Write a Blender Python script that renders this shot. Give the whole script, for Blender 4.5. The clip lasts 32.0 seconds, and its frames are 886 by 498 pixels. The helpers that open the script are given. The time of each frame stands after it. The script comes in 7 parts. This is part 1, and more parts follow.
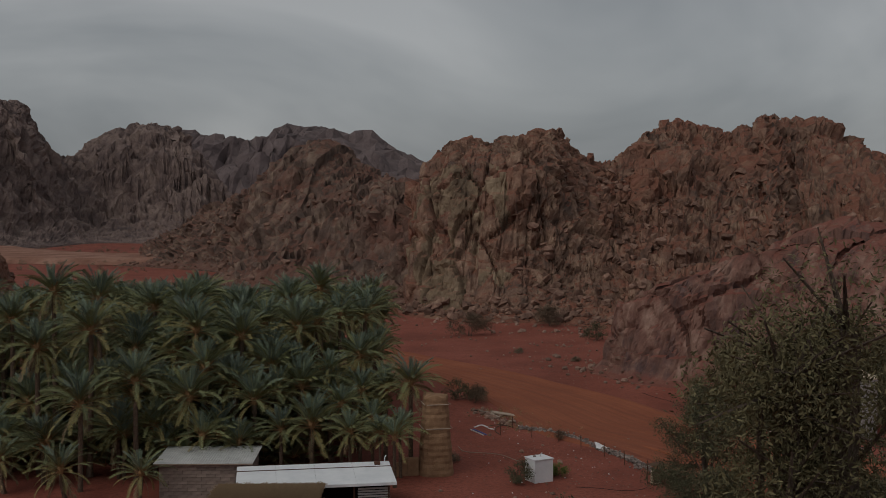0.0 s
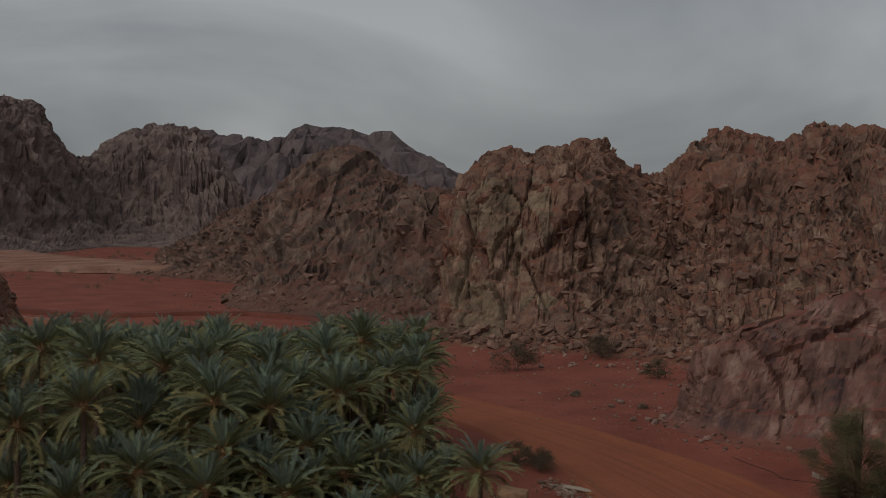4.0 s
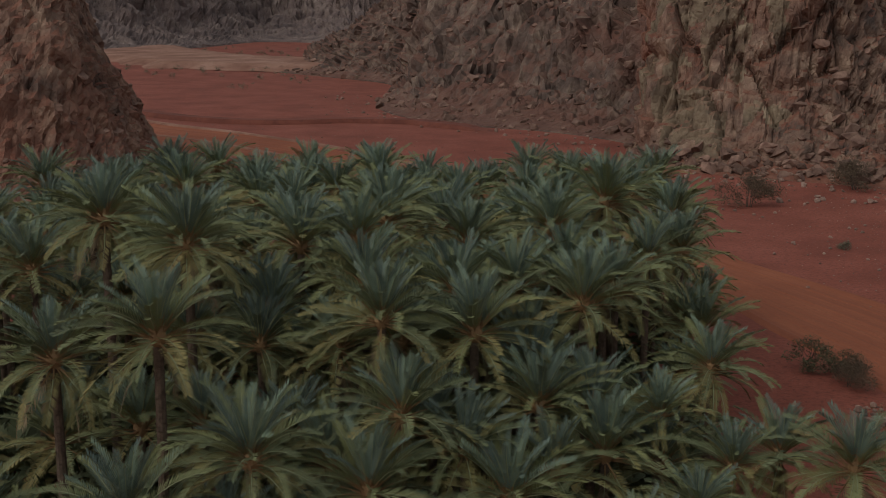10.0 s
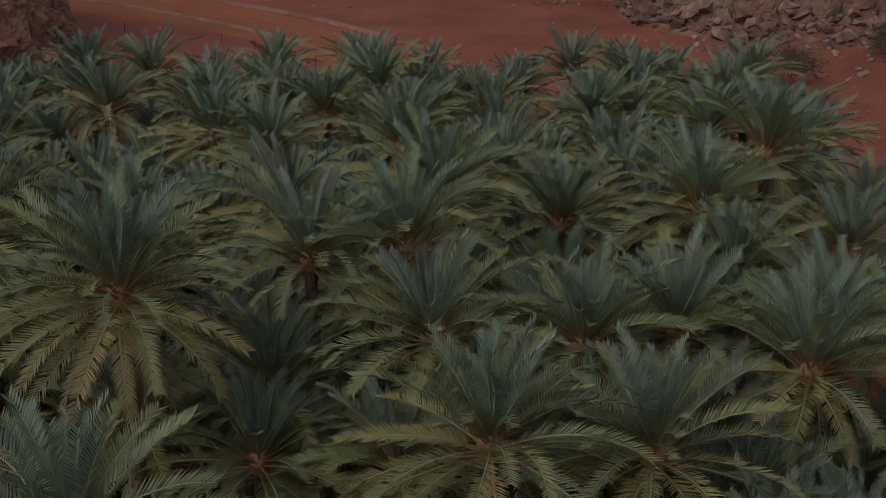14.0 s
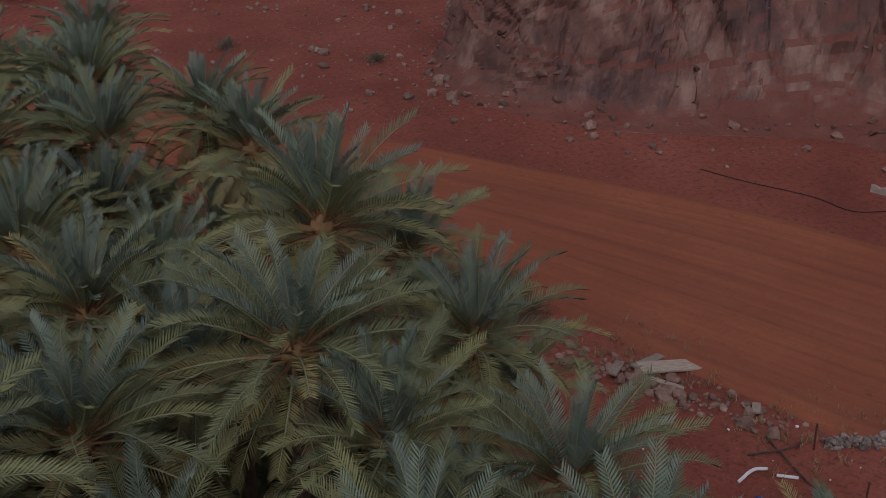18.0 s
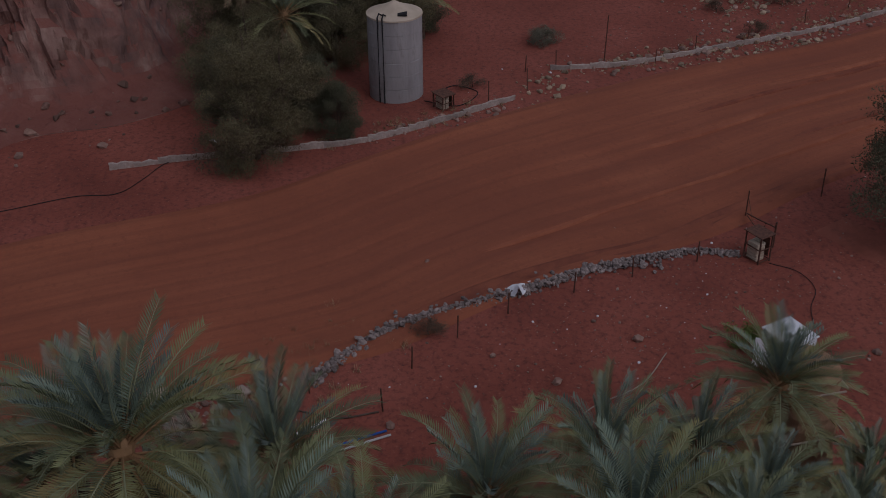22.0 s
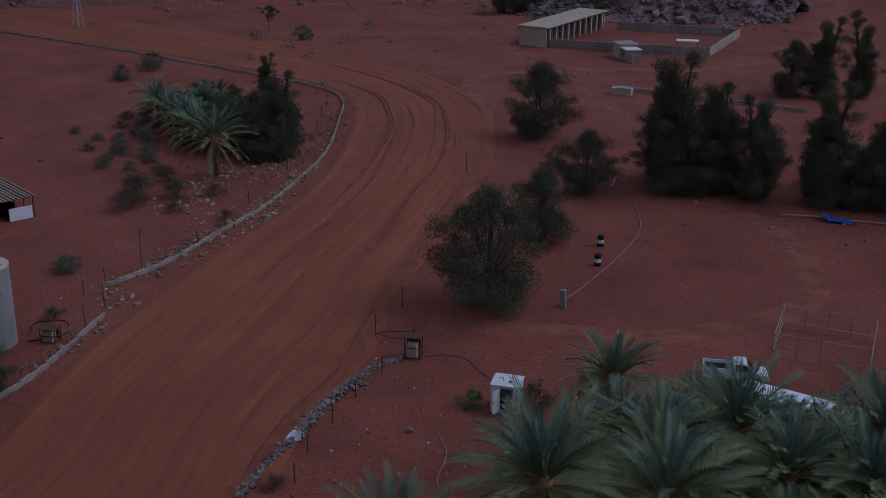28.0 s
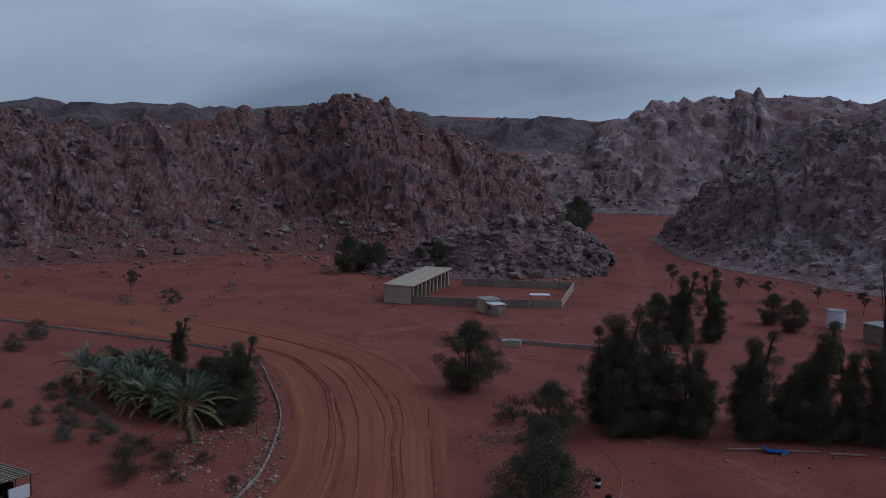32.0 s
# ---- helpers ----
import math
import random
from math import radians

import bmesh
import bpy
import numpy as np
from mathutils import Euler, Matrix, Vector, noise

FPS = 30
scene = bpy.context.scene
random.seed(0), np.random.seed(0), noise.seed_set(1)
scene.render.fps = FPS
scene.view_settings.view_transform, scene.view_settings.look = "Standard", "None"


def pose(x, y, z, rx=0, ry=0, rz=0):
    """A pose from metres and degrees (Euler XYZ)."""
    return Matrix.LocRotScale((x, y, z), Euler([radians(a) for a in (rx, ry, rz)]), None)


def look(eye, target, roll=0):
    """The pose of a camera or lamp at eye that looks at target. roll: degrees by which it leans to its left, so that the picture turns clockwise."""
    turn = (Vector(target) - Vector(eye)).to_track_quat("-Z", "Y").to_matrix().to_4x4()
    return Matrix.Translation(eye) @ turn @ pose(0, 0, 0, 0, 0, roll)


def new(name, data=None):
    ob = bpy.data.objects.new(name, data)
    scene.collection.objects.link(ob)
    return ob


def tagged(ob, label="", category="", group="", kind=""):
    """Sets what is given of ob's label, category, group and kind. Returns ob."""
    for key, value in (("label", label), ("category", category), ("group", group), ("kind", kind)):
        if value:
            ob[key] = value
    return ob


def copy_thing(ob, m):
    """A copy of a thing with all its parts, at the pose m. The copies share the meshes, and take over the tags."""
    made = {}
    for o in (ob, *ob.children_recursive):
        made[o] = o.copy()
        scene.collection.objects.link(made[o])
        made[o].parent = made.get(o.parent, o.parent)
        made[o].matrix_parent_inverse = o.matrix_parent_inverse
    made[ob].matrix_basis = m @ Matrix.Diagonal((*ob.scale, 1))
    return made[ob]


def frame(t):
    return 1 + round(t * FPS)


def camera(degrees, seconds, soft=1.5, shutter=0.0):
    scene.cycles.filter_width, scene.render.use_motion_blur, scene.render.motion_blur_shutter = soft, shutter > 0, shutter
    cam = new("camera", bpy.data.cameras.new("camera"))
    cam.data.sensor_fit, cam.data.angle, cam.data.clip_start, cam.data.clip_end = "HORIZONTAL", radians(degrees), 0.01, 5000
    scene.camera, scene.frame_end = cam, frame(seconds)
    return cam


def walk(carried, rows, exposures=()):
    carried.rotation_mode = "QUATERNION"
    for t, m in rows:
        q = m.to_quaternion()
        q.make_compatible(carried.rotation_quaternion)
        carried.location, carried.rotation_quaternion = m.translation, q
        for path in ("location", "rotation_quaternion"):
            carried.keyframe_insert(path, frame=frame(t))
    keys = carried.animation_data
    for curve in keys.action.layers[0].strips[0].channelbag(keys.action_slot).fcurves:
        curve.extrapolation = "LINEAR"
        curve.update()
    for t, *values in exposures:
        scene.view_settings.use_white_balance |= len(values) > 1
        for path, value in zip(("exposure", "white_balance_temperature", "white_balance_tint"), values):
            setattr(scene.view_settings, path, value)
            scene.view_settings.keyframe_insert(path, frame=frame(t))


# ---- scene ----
# ---- camera and its flight: seconds, eye, a point ahead, lean ----
cam = camera(42.63, 32.0, soft=0.55)
PATH = [
    (0, (3.36, 5.54, 24.86), (3.165, 15.533, 24.465), -0.17),
    (0.5, (2.68, 7.53, 25.59), (2.492, 17.518, 25.196), -0.14),
    (1, (2.04, 9.64, 26.37), (1.857, 19.625, 25.966), -0.17),
    (1.5, (1.43, 11.92, 27.12), (1.249, 21.907, 26.708), -0.16),
    (2, (0.82, 14.47, 27.79), (0.650, 24.458, 27.371), -0.08),
    (2.5, (0.20, 17.31, 28.20), (0.035, 27.304, 27.784), 0.15),
    (4.5, (-2.46, 29.81, 28.31), (-3.015, 39.783, 27.919), 0.36),
    (5, (-2.97, 33.01, 28.20), (-3.926, 42.961, 27.803), 0.40),
    (5.5, (-3.52, 36.16, 28.03), (-4.683, 46.087, 27.639), 0.39),
    (6, (-4.15, 39.42, 27.87), (-5.452, 49.329, 27.473), 0.30),
    (6.5, (-4.86, 42.58, 27.66), (-6.237, 52.469, 27.088), 0.23),
    (7, (-5.61, 45.80, 27.60), (-7.048, 55.647, 26.584), 0.24),
    (7.5, (-6.44, 48.96, 27.54), (-7.921, 58.772, 26.277), 0.25),
    (8, (-7.37, 52.24, 27.49), (-8.883, 62.014, 26.031), 0.17),
    (8.5, (-8.29, 55.36, 27.36), (-9.829, 65.109, 25.737), 0.14),
    (9, (-9.36, 58.66, 27.40), (-10.920, 68.374, 25.583), 0.18),
    (9.5, (-10.45, 61.75, 27.35), (-12.022, 71.430, 25.374), 0.22),
    (10, (-11.58, 65.06, 27.32), (-13.180, 74.693, 25.150), 0.16),
    (10.5, (-12.71, 68.20, 27.20), (-14.324, 77.786, 24.874), 0.04),
    (11, (-13.95, 71.49, 27.11), (-15.578, 81.032, 24.591), -0.11),
    (11.5, (-15.12, 74.47, 26.97), (-16.745, 83.964, 24.305), -0.09),
    (12, (-16.40, 77.67, 26.89), (-18.028, 87.116, 24.043), -0.18),
    (12.5, (-17.61, 80.61, 26.90), (-19.204, 90.015, 23.901), -0.13),
    (13, (-18.92, 83.71, 27.03), (-20.425, 93.070, 23.852), -0.07),
    (13.5, (-20.13, 86.42, 27.17), (-21.381, 95.769, 23.835), -0.04),
    (15.5, (-23.38, 97.39, 27.50), (-23.447, 106.618, 23.647), -0.08),
    (16, (-24.11, 99.92, 27.78), (-23.686, 109.078, 23.792), 0.40),
    (16.5, (-24.76, 102.09, 27.99), (-23.280, 111.075, 23.851), 0.77),
    (17, (-25.54, 104.49, 28.07), (-22.620, 113.065, 23.828), 1.11),
    (17.5, (-26.09, 106.48, 28.43), (-22.051, 114.486, 23.999), 1.28),
    (18, (-26.42, 108.52, 28.94), (-21.244, 115.739, 24.356), 0.91),
    (18.5, (-26.73, 110.48, 29.4), (-20.719, 116.934, 24.679), 0.75),
    (19, (-27.44, 112.42, 29.97), (-20.647, 117.946, 25.142), 0.06),
    (19.5, (-28.45, 114.17, 30.62), (-20.965, 118.63, 25.713), -0.06),
    (20, (-29.92, 116.08, 31.42), (-21.817, 119.164, 26.426), -0.29),
    (20.5, (-31.29, 118.05, 32.23), (-22.913, 120.077, 27.167), -0.37),
    (21, (-32.67, 120.31, 33.07), (-24.162, 121.448, 27.945), -0.44),
    (21.5, (-33.96, 122.65, 33.88), (-25.416, 123.126, 28.705), -0.26),
    (22, (-35.32, 125.13, 34.63), (-26.766, 124.918, 29.457), -0.38),
    (22.5, (-36.56, 127.76, 35.33), (-28.048, 126.851, 30.159), -0.2),
    (23, (-37.56, 130.51, 35.92), (-29.205, 128.701, 30.732), -0.32),
    (23.5, (-38.2, 133.32, 36.35), (-29.914, 131.289, 31.134), -0.27),
    (24, (-38.59, 136.18, 36.62), (-30.33, 134.086, 31.382), -0.34),
    (24.5, (-38.84, 139.04, 36.8), (-30.675, 136.653, 31.535), -0.02),
    (25, (-38.96, 142.0, 36.92), (-30.959, 138.773, 31.867), 0.09),
    (25.5, (-38.93, 145.07, 37.05), (-31.236, 140.887, 32.221), 0.24),
    (26, (-38.7, 148.31, 37.17), (-31.499, 143.096, 32.594), 0.42),
    (26.5, (-38.18, 151.63, 37.27), (-31.355, 145.722, 32.972), 0.48),
    (28.5, (-32.27, 164.07, 36.91), (-25.907, 157.032, 33.756), 0.73),
    (29, (-30.09, 167.14, 37.09), (-23.725, 159.982, 34.209), 0.73),
    (29.5, (-27.83, 170.14, 37.34), (-21.456, 162.891, 34.728), 0.8),
    (30, (-25.6, 173.08, 37.64), (-19.196, 165.762, 35.302), 0.83),
    (30.5, (-23.39, 175.99, 37.99), (-17.488, 168.187, 35.928), 1.06),
    (31, (-21.05, 178.86, 38.39), (-15.722, 170.588, 36.617), 1.32),
    (31.5, (-18.55, 181.61, 38.86), (-13.558, 173.072, 37.381), 1.55),
    (32, (-16.0, 184.24, 39.37), (-11.213, 175.549, 38.11), 1.54),
]

walk(cam, [(t, look(e, a, lean)) for t, e, a, lean in PATH],
     exposures=[(0.0, 0.0, 6500, 9), (6.0, 0.1, 6500, 9), (8.0, 0.35, 6450, 6), (9.0, 0.45, 6400, 6), (13.0, 0.4, 6200, 11), (16.0, 0.35, 6100, 15), (18.0, 0.25, 6000, 21), (19.0, 0.25, 5950, 22), (20.0, 0.05, 5900, 22), (21.0, -0.1, 5800, 22), (23.0, -0.2, 5550, 22), (26.0, -0.2, 5050, 18), (29.0, -0.2, 4650, 13), (30.2, -0.1, 4400, 9), (31.0, -0.05, 4650, 8), (32.0, -0.05, 4950, 9)])

# ---- sky and light: an overcast evening ----
SUN_EL, SUN_AZ = radians(48), radians(226)
world = bpy.data.worlds.new("overcast_sky")
scene.world = world
world.use_nodes = True
wt = world.node_tree
wt.nodes.clear()


def wnode(kind, **values):
    n = wt.nodes.new(kind)
    for k, v in values.items():
        n.inputs[k].default_value = v
    return n


sky = wt.nodes.new("ShaderNodeTexSky")
sky.sky_type = "NISHITA"
sky.sun_disc = False
sky.sun_elevation, sky.sun_rotation = SUN_EL, SUN_AZ
sky.air_density, sky.dust_density = 1.0, 3.0
tc = wt.nodes.new("ShaderNodeTexCoord")
stretch = wt.nodes.new("ShaderNodeMapping")
stretch.inputs["Scale"].default_value = (1.0, 1.0, 2.4)
wt.links.new(tc.outputs["Generated"], stretch.inputs["Vector"])
cloud = wnode("ShaderNodeTexNoise", Scale=1.9, Detail=5.0, Roughness=0.5, Distortion=0.6)
wt.links.new(stretch.outputs["Vector"], cloud.inputs["Vector"])
ramp = wt.nodes.new("ShaderNodeValToRGB")
ramp.color_ramp.elements[0].position, ramp.color_ramp.elements[0].color = 0.34, (1.75, 1.9, 2.05, 1)
ramp.color_ramp.elements[1].position, ramp.color_ramp.elements[1].color = 0.68, (4.6, 4.65, 4.7, 1)
wt.links.new(cloud.outputs["Fac"], ramp.inputs["Fac"])
cover = wt.nodes.new("ShaderNodeMix")
cover.data_type = "RGBA"
cover.inputs[0].default_value = 0.88
wt.links.new(sky.outputs["Color"], cover.inputs[6])
toward = wt.nodes.new("ShaderNodeVectorMath")
toward.operation = "DOT_PRODUCT"
toward.inputs[1].default_value = (math.sin(SUN_AZ), math.cos(SUN_AZ), 0.35)
wt.links.new(tc.outputs["Generated"], toward.inputs[0])
glow = wnode("ShaderNodeMapRange")
glow.inputs["From Min"].default_value, glow.inputs["From Max"].default_value = 0.0, 0.9
glow.inputs["To Min"].default_value, glow.inputs["To Max"].default_value = 0.86, 1.75
wt.links.new(toward.outputs["Value"], glow.inputs["Value"])
apart = wt.nodes.new("ShaderNodeSeparateXYZ")
wt.links.new(tc.outputs["Generated"], apart.inputs["Vector"])
rim = wnode("ShaderNodeMapRange")
rim.interpolation_type = "SMOOTHSTEP"
rim.inputs["From Min"].default_value, rim.inputs["From Max"].default_value = 0.0, 0.30
rim.inputs["To Min"].default_value, rim.inputs["To Max"].default_value = 1.17, 0.96
wt.links.new(apart.outputs["Z"], rim.inputs["Value"])
both = wt.nodes.new("ShaderNodeMath")
both.operation = "MULTIPLY"
wt.links.new(glow.outputs["Result"], both.inputs[0])
wt.links.new(rim.outputs["Result"], both.inputs[1])
lit = wt.nodes.new("ShaderNodeVectorMath")
lit.operation = "SCALE"
wt.links.new(ramp.outputs["Color"], lit.inputs[0])
wt.links.new(both.outputs["Value"], lit.inputs["Scale"])
wt.links.new(lit.outputs["Vector"], cover.inputs[7])
bg = wnode("ShaderNodeBackground", Strength=0.085)
wt.links.new(cover.outputs[2], bg.inputs["Color"])
wout = wt.nodes.new("ShaderNodeOutputWorld")
wt.links.new(bg.outputs["Background"], wout.inputs["Surface"])

sun_data = bpy.data.lights.new("sun", "SUN")
sun_data.energy, sun_data.angle, sun_data.color = 0.5, radians(35), (1.0, 0.95, 0.88)
sun = new("sun", sun_data)
sun.matrix_world = look((0, 0, 300), (300 * -math.sin(SUN_AZ), 300 * -math.cos(SUN_AZ), 300 - 300 * math.tan(SUN_EL)))


# ---- materials ----
def material(name, stops, scale=1.0, detail=5.0, rough=0.9, bump=0.0, bump_scale=None, spots=None, spot_scale=9.0,
             metal=0.0, stretch=(1, 1, 1), random=0.0, island=False, distance=0.1, transmit=0.0):
    """Noise-driven colour between stops, a second finer noise of spots, relief, and a shift from piece to piece."""
    m = bpy.data.materials.new(name)
    m.use_nodes = True
    nt = m.node_tree
    bsdf = nt.nodes["Principled BSDF"]
    bsdf.inputs["Roughness"].default_value = rough
    bsdf.inputs["Metallic"].default_value = metal
    bsdf.inputs["Specular IOR Level"].default_value = 0.25
    co = nt.nodes.new("ShaderNodeTexCoord")
    mp = nt.nodes.new("ShaderNodeMapping")
    mp.inputs["Scale"].default_value = stretch
    nt.links.new(co.outputs["Object"], mp.inputs["Vector"])
    no = nt.nodes.new("ShaderNodeTexNoise")
    no.inputs["Scale"].default_value, no.inputs["Detail"].default_value = scale, detail
    no.inputs["Roughness"].default_value = 0.62
    nt.links.new(mp.outputs["Vector"], no.inputs["Vector"])
    ra = nt.nodes.new("ShaderNodeValToRGB")
    els = ra.color_ramp.elements
    while len(els) < len(stops):
        els.new(0.5)
    for e, (pos, col) in zip(els, stops):
        e.position, e.color = pos, (*col, 1)
    nt.links.new(no.outputs["Fac"], ra.inputs["Fac"])
    colour = ra.outputs["Color"]
    if spots:
        n2 = nt.nodes.new("ShaderNodeTexNoise")
        n2.inputs["Scale"].default_value, n2.inputs["Detail"].default_value = spot_scale, 6.0
        n2.inputs["Roughness"].default_value = 0.7
        nt.links.new(mp.outputs["Vector"], n2.inputs["Vector"])
        r2 = nt.nodes.new("ShaderNodeValToRGB")
        r2.color_ramp.elements[0].position, r2.color_ramp.elements[1].position = spots[0], spots[1]
        nt.links.new(n2.outputs["Fac"], r2.inputs["Fac"])
        mx = nt.nodes.new("ShaderNodeMix")
        mx.data_type = "RGBA"
        mx.inputs[7].default_value = (*spots[2], 1)
        nt.links.new(r2.outputs["Color"], mx.inputs[0])
        nt.links.new(colour, mx.inputs[6])
        colour = mx.outputs[2]
    if random:
        hs = nt.nodes.new("ShaderNodeHueSaturation")
        if island:
            src = nt.nodes.new("ShaderNodeNewGeometry").outputs["Random Per Island"]
        else:
            src = nt.nodes.new("ShaderNodeObjectInfo").outputs["Random"]
        mr = nt.nodes.new("ShaderNodeMapRange")
        mr.inputs["To Min"].default_value, mr.inputs["To Max"].default_value = 1 - random, 1 + random
        nt.links.new(src, mr.inputs["Value"])
        nt.links.new(mr.outputs["Result"], hs.inputs["Value"])
        nt.links.new(colour, hs.inputs["Color"])
        colour = hs.outputs["Color"]
    nt.links.new(colour, bsdf.inputs["Base Color"])
    if bump:
        n3 = nt.nodes.new("ShaderNodeTexNoise")
        n3.inputs["Scale"].default_value, n3.inputs["Detail"].default_value = bump_scale or scale * 6, 8.0
        n3.inputs["Roughness"].default_value = 0.65
        nt.links.new(mp.outputs["Vector"], n3.inputs["Vector"])
        bp = nt.nodes.new("ShaderNodeBump")
        bp.inputs["Strength"].default_value, bp.inputs["Distance"].default_value = bump, distance
        nt.links.new(n3.outputs["Fac"], bp.inputs["Height"])
        nt.links.new(bp.outputs["Normal"], bsdf.inputs["Normal"])
    return m


M = {}
M["sand"] = material("red_sand", [(0.3, (0.165, 0.045, 0.029)), (0.48, (0.235, 0.066, 0.042)), (0.7, (0.30, 0.093, 0.062))], scale=0.09, detail=13,
                     rough=0.95, bump=0.5, bump_scale=1.6, spots=(0.50, 0.70, (0.125, 0.038, 0.026)), spot_scale=2.2, distance=0.2)
M["road"] = material("graded_sand", [(0.3, (0.225, 0.068, 0.034)), (0.5, (0.285, 0.089, 0.043)), (0.72, (0.35, 0.118, 0.058))], scale=0.06, detail=8,
                     rough=0.95, bump=0.4, bump_scale=2.5, spots=(0.55, 0.8, (0.22, 0.07, 0.036)), spot_scale=0.5, distance=0.1)
M["rock"] = material("desert_rock", [(0.32, (0.090, 0.063, 0.051)), (0.5, (0.206, 0.127, 0.092)), (0.70, (0.389, 0.266, 0.186))], scale=0.22, detail=11,
                     rough=0.92, bump=0.7, bump_scale=1.2, spots=(0.45, 0.7, (0.230, 0.101, 0.066)), spot_scale=0.035, distance=0.4)
M["rock_grey"] = material("grey_rock", [(0.30, (0.080, 0.056, 0.055)), (0.5, (0.175, 0.112, 0.104)), (0.72, (0.37, 0.275, 0.25))], scale=0.30, detail=11,
                          rough=0.92, bump=0.7, bump_scale=1.2, spots=(0.46, 0.70, (0.165, 0.070, 0.056)), spot_scale=0.035, distance=0.4)
# grey rock lightened and cooled: haze put into the colour; knoll stone is pale too
M["rock_south_hazed"] = material("south_rock_hazed", [(0.30, (0.125, 0.092, 0.094)), (0.5, (0.235, 0.165, 0.160)), (0.72, (0.46, 0.365, 0.345))], scale=0.16, detail=11,
                           rough=0.92, bump=0.7, bump_scale=0.8, spots=(0.46, 0.70, (0.205, 0.105, 0.090)), spot_scale=0.035, distance=0.4)
M["rock_red"] = material("red_outcrop_rock", [(0.30, (0.086, 0.055, 0.048)), (0.5, (0.205, 0.108, 0.083)), (0.70, (0.38, 0.25, 0.195))], scale=0.30, detail=11, stretch=(1, 1, 0.55),
                         rough=0.92, bump=0.7, bump_scale=1.6, spots=(0.54, 0.68, (0.085, 0.056, 0.058)), spot_scale=0.16, distance=0.3)
M["boulder"] = material("boulder_rock", [(0.3, (0.11, 0.074, 0.068)), (0.7, (0.27, 0.20, 0.18))], scale=0.8, rough=0.92, bump=0.6, random=0.4, island=True, distance=0.15)
M["rubble"] = material("red_rubble", [(0.3, (0.105, 0.055, 0.042)), (0.7, (0.27, 0.165, 0.12))], scale=0.8, rough=0.92, bump=0.6, random=0.4, island=True, distance=0.15)
M["rock_pale"] = material("pale_rock", [(0.34, (0.085, 0.060, 0.042)), (0.5, (0.215, 0.155, 0.102)), (0.68, (0.35, 0.265, 0.178))], scale=0.14, detail=10,
                          rough=0.9, bump=0.6, bump_scale=0.9, spots=(0.50, 0.66, (0.115, 0.065, 0.045)), spot_scale=0.10, distance=0.4)
M["rock_spur"] = material("spur_rock", [(0.32, (0.067, 0.048, 0.040)), (0.5, (0.140, 0.094, 0.074)), (0.70, (0.280, 0.202, 0.151))], scale=0.18, detail=11,
                          rough=0.92, bump=0.7, bump_scale=1.0, spots=(0.48, 0.72, (0.151, 0.074, 0.054)), spot_scale=0.03, distance=0.5)
M["rock_west"] = material("west_rock", [(0.30, (0.084, 0.060, 0.056)), (0.5, (0.168, 0.119, 0.105)), (0.72, (0.280, 0.207, 0.174))], scale=0.07, detail=11,
                          rough=0.93, bump=0.8, bump_scale=0.4, distance=1.0)
# a bit greyer than the near rock, distance haze put into the colour
M["rock_far"] = material("far_rock", [(0.3, (0.095, 0.070, 0.068)), (0.5, (0.14, 0.105, 0.102)), (0.75, (0.20, 0.155, 0.15))], scale=0.03, detail=10,
                         rough=0.95, bump=0.8, bump_scale=0.12, distance=3.0)
M["stone"] = material("loose_stone", [(0.3, (0.17, 0.095, 0.070)), (0.7, (0.33, 0.22, 0.17))], scale=1.5, rough=0.9, bump=0.5, random=0.35, island=True)
M["straw_stone"] = material("yellowish_stone", [(0.3, (0.20, 0.135, 0.085)), (0.7, (0.42, 0.32, 0.215))], scale=1.5, rough=0.9, bump=0.5, random=0.35, island=True)
M["frond_young"] = material("young_frond", [(0.3, (0.104, 0.143, 0.113)), (0.7, (0.202, 0.246, 0.197))], scale=0.8, rough=0.5, random=0.38)
M["frond"] = material("mature_frond", [(0.3, (0.111, 0.133, 0.063)), (0.7, (0.207, 0.218, 0.107))], scale=0.8, rough=0.6, random=0.42)
M["frond_old"] = material("old_frond", [(0.3, (0.158, 0.144, 0.052)), (0.7, (0.267, 0.227, 0.085))], scale=0.8, rough=0.7, random=0.42)
M["frond_dead"] = material("dead_frond", [(0.3, (0.17, 0.115, 0.065)), (0.7, (0.31, 0.23, 0.14))], scale=0.8, rough=0.85, random=0.3)
M["rib"] = material("frond_rib", [(0.3, (0.20, 0.11, 0.05)), (0.7, (0.30, 0.175, 0.08))], scale=2.0, rough=0.7)
M["rib_green"] = material("green_rib", [(0.3, (0.20, 0.21, 0.11)), (0.7, (0.28, 0.28, 0.16))], scale=2.0, rough=0.6)
M["palm_bark"] = material("palm_bark", [(0.3, (0.075, 0.048, 0.034)), (0.7, (0.17, 0.115, 0.08))], scale=4.0, rough=0.95, bump=0.8, bump_scale=9, distance=0.05)
M["bark"] = material("bark", [(0.3, (0.06, 0.042, 0.032)), (0.7, (0.14, 0.10, 0.075))], scale=3.0, rough=0.95, bump=0.8, stretch=(1, 1, 0.3))
M["leaf"] = material("dark_leaf", [(0.3, (0.064, 0.066, 0.037)), (0.7, (0.130, 0.124, 0.070))], scale=0.6, rough=0.9, random=0.3, island=True)
M["leaf_grey"] = material("grey_leaf", [(0.3, (0.115, 0.105, 0.070)), (0.7, (0.215, 0.195, 0.135))], scale=0.6, rough=0.8, random=0.35, island=True)
M["leaf_dry"] = material("dry_leaf", [(0.3, (0.085, 0.060, 0.040)), (0.7, (0.16, 0.115, 0.075))], scale=0.6, rough=0.85, random=0.35, island=True)
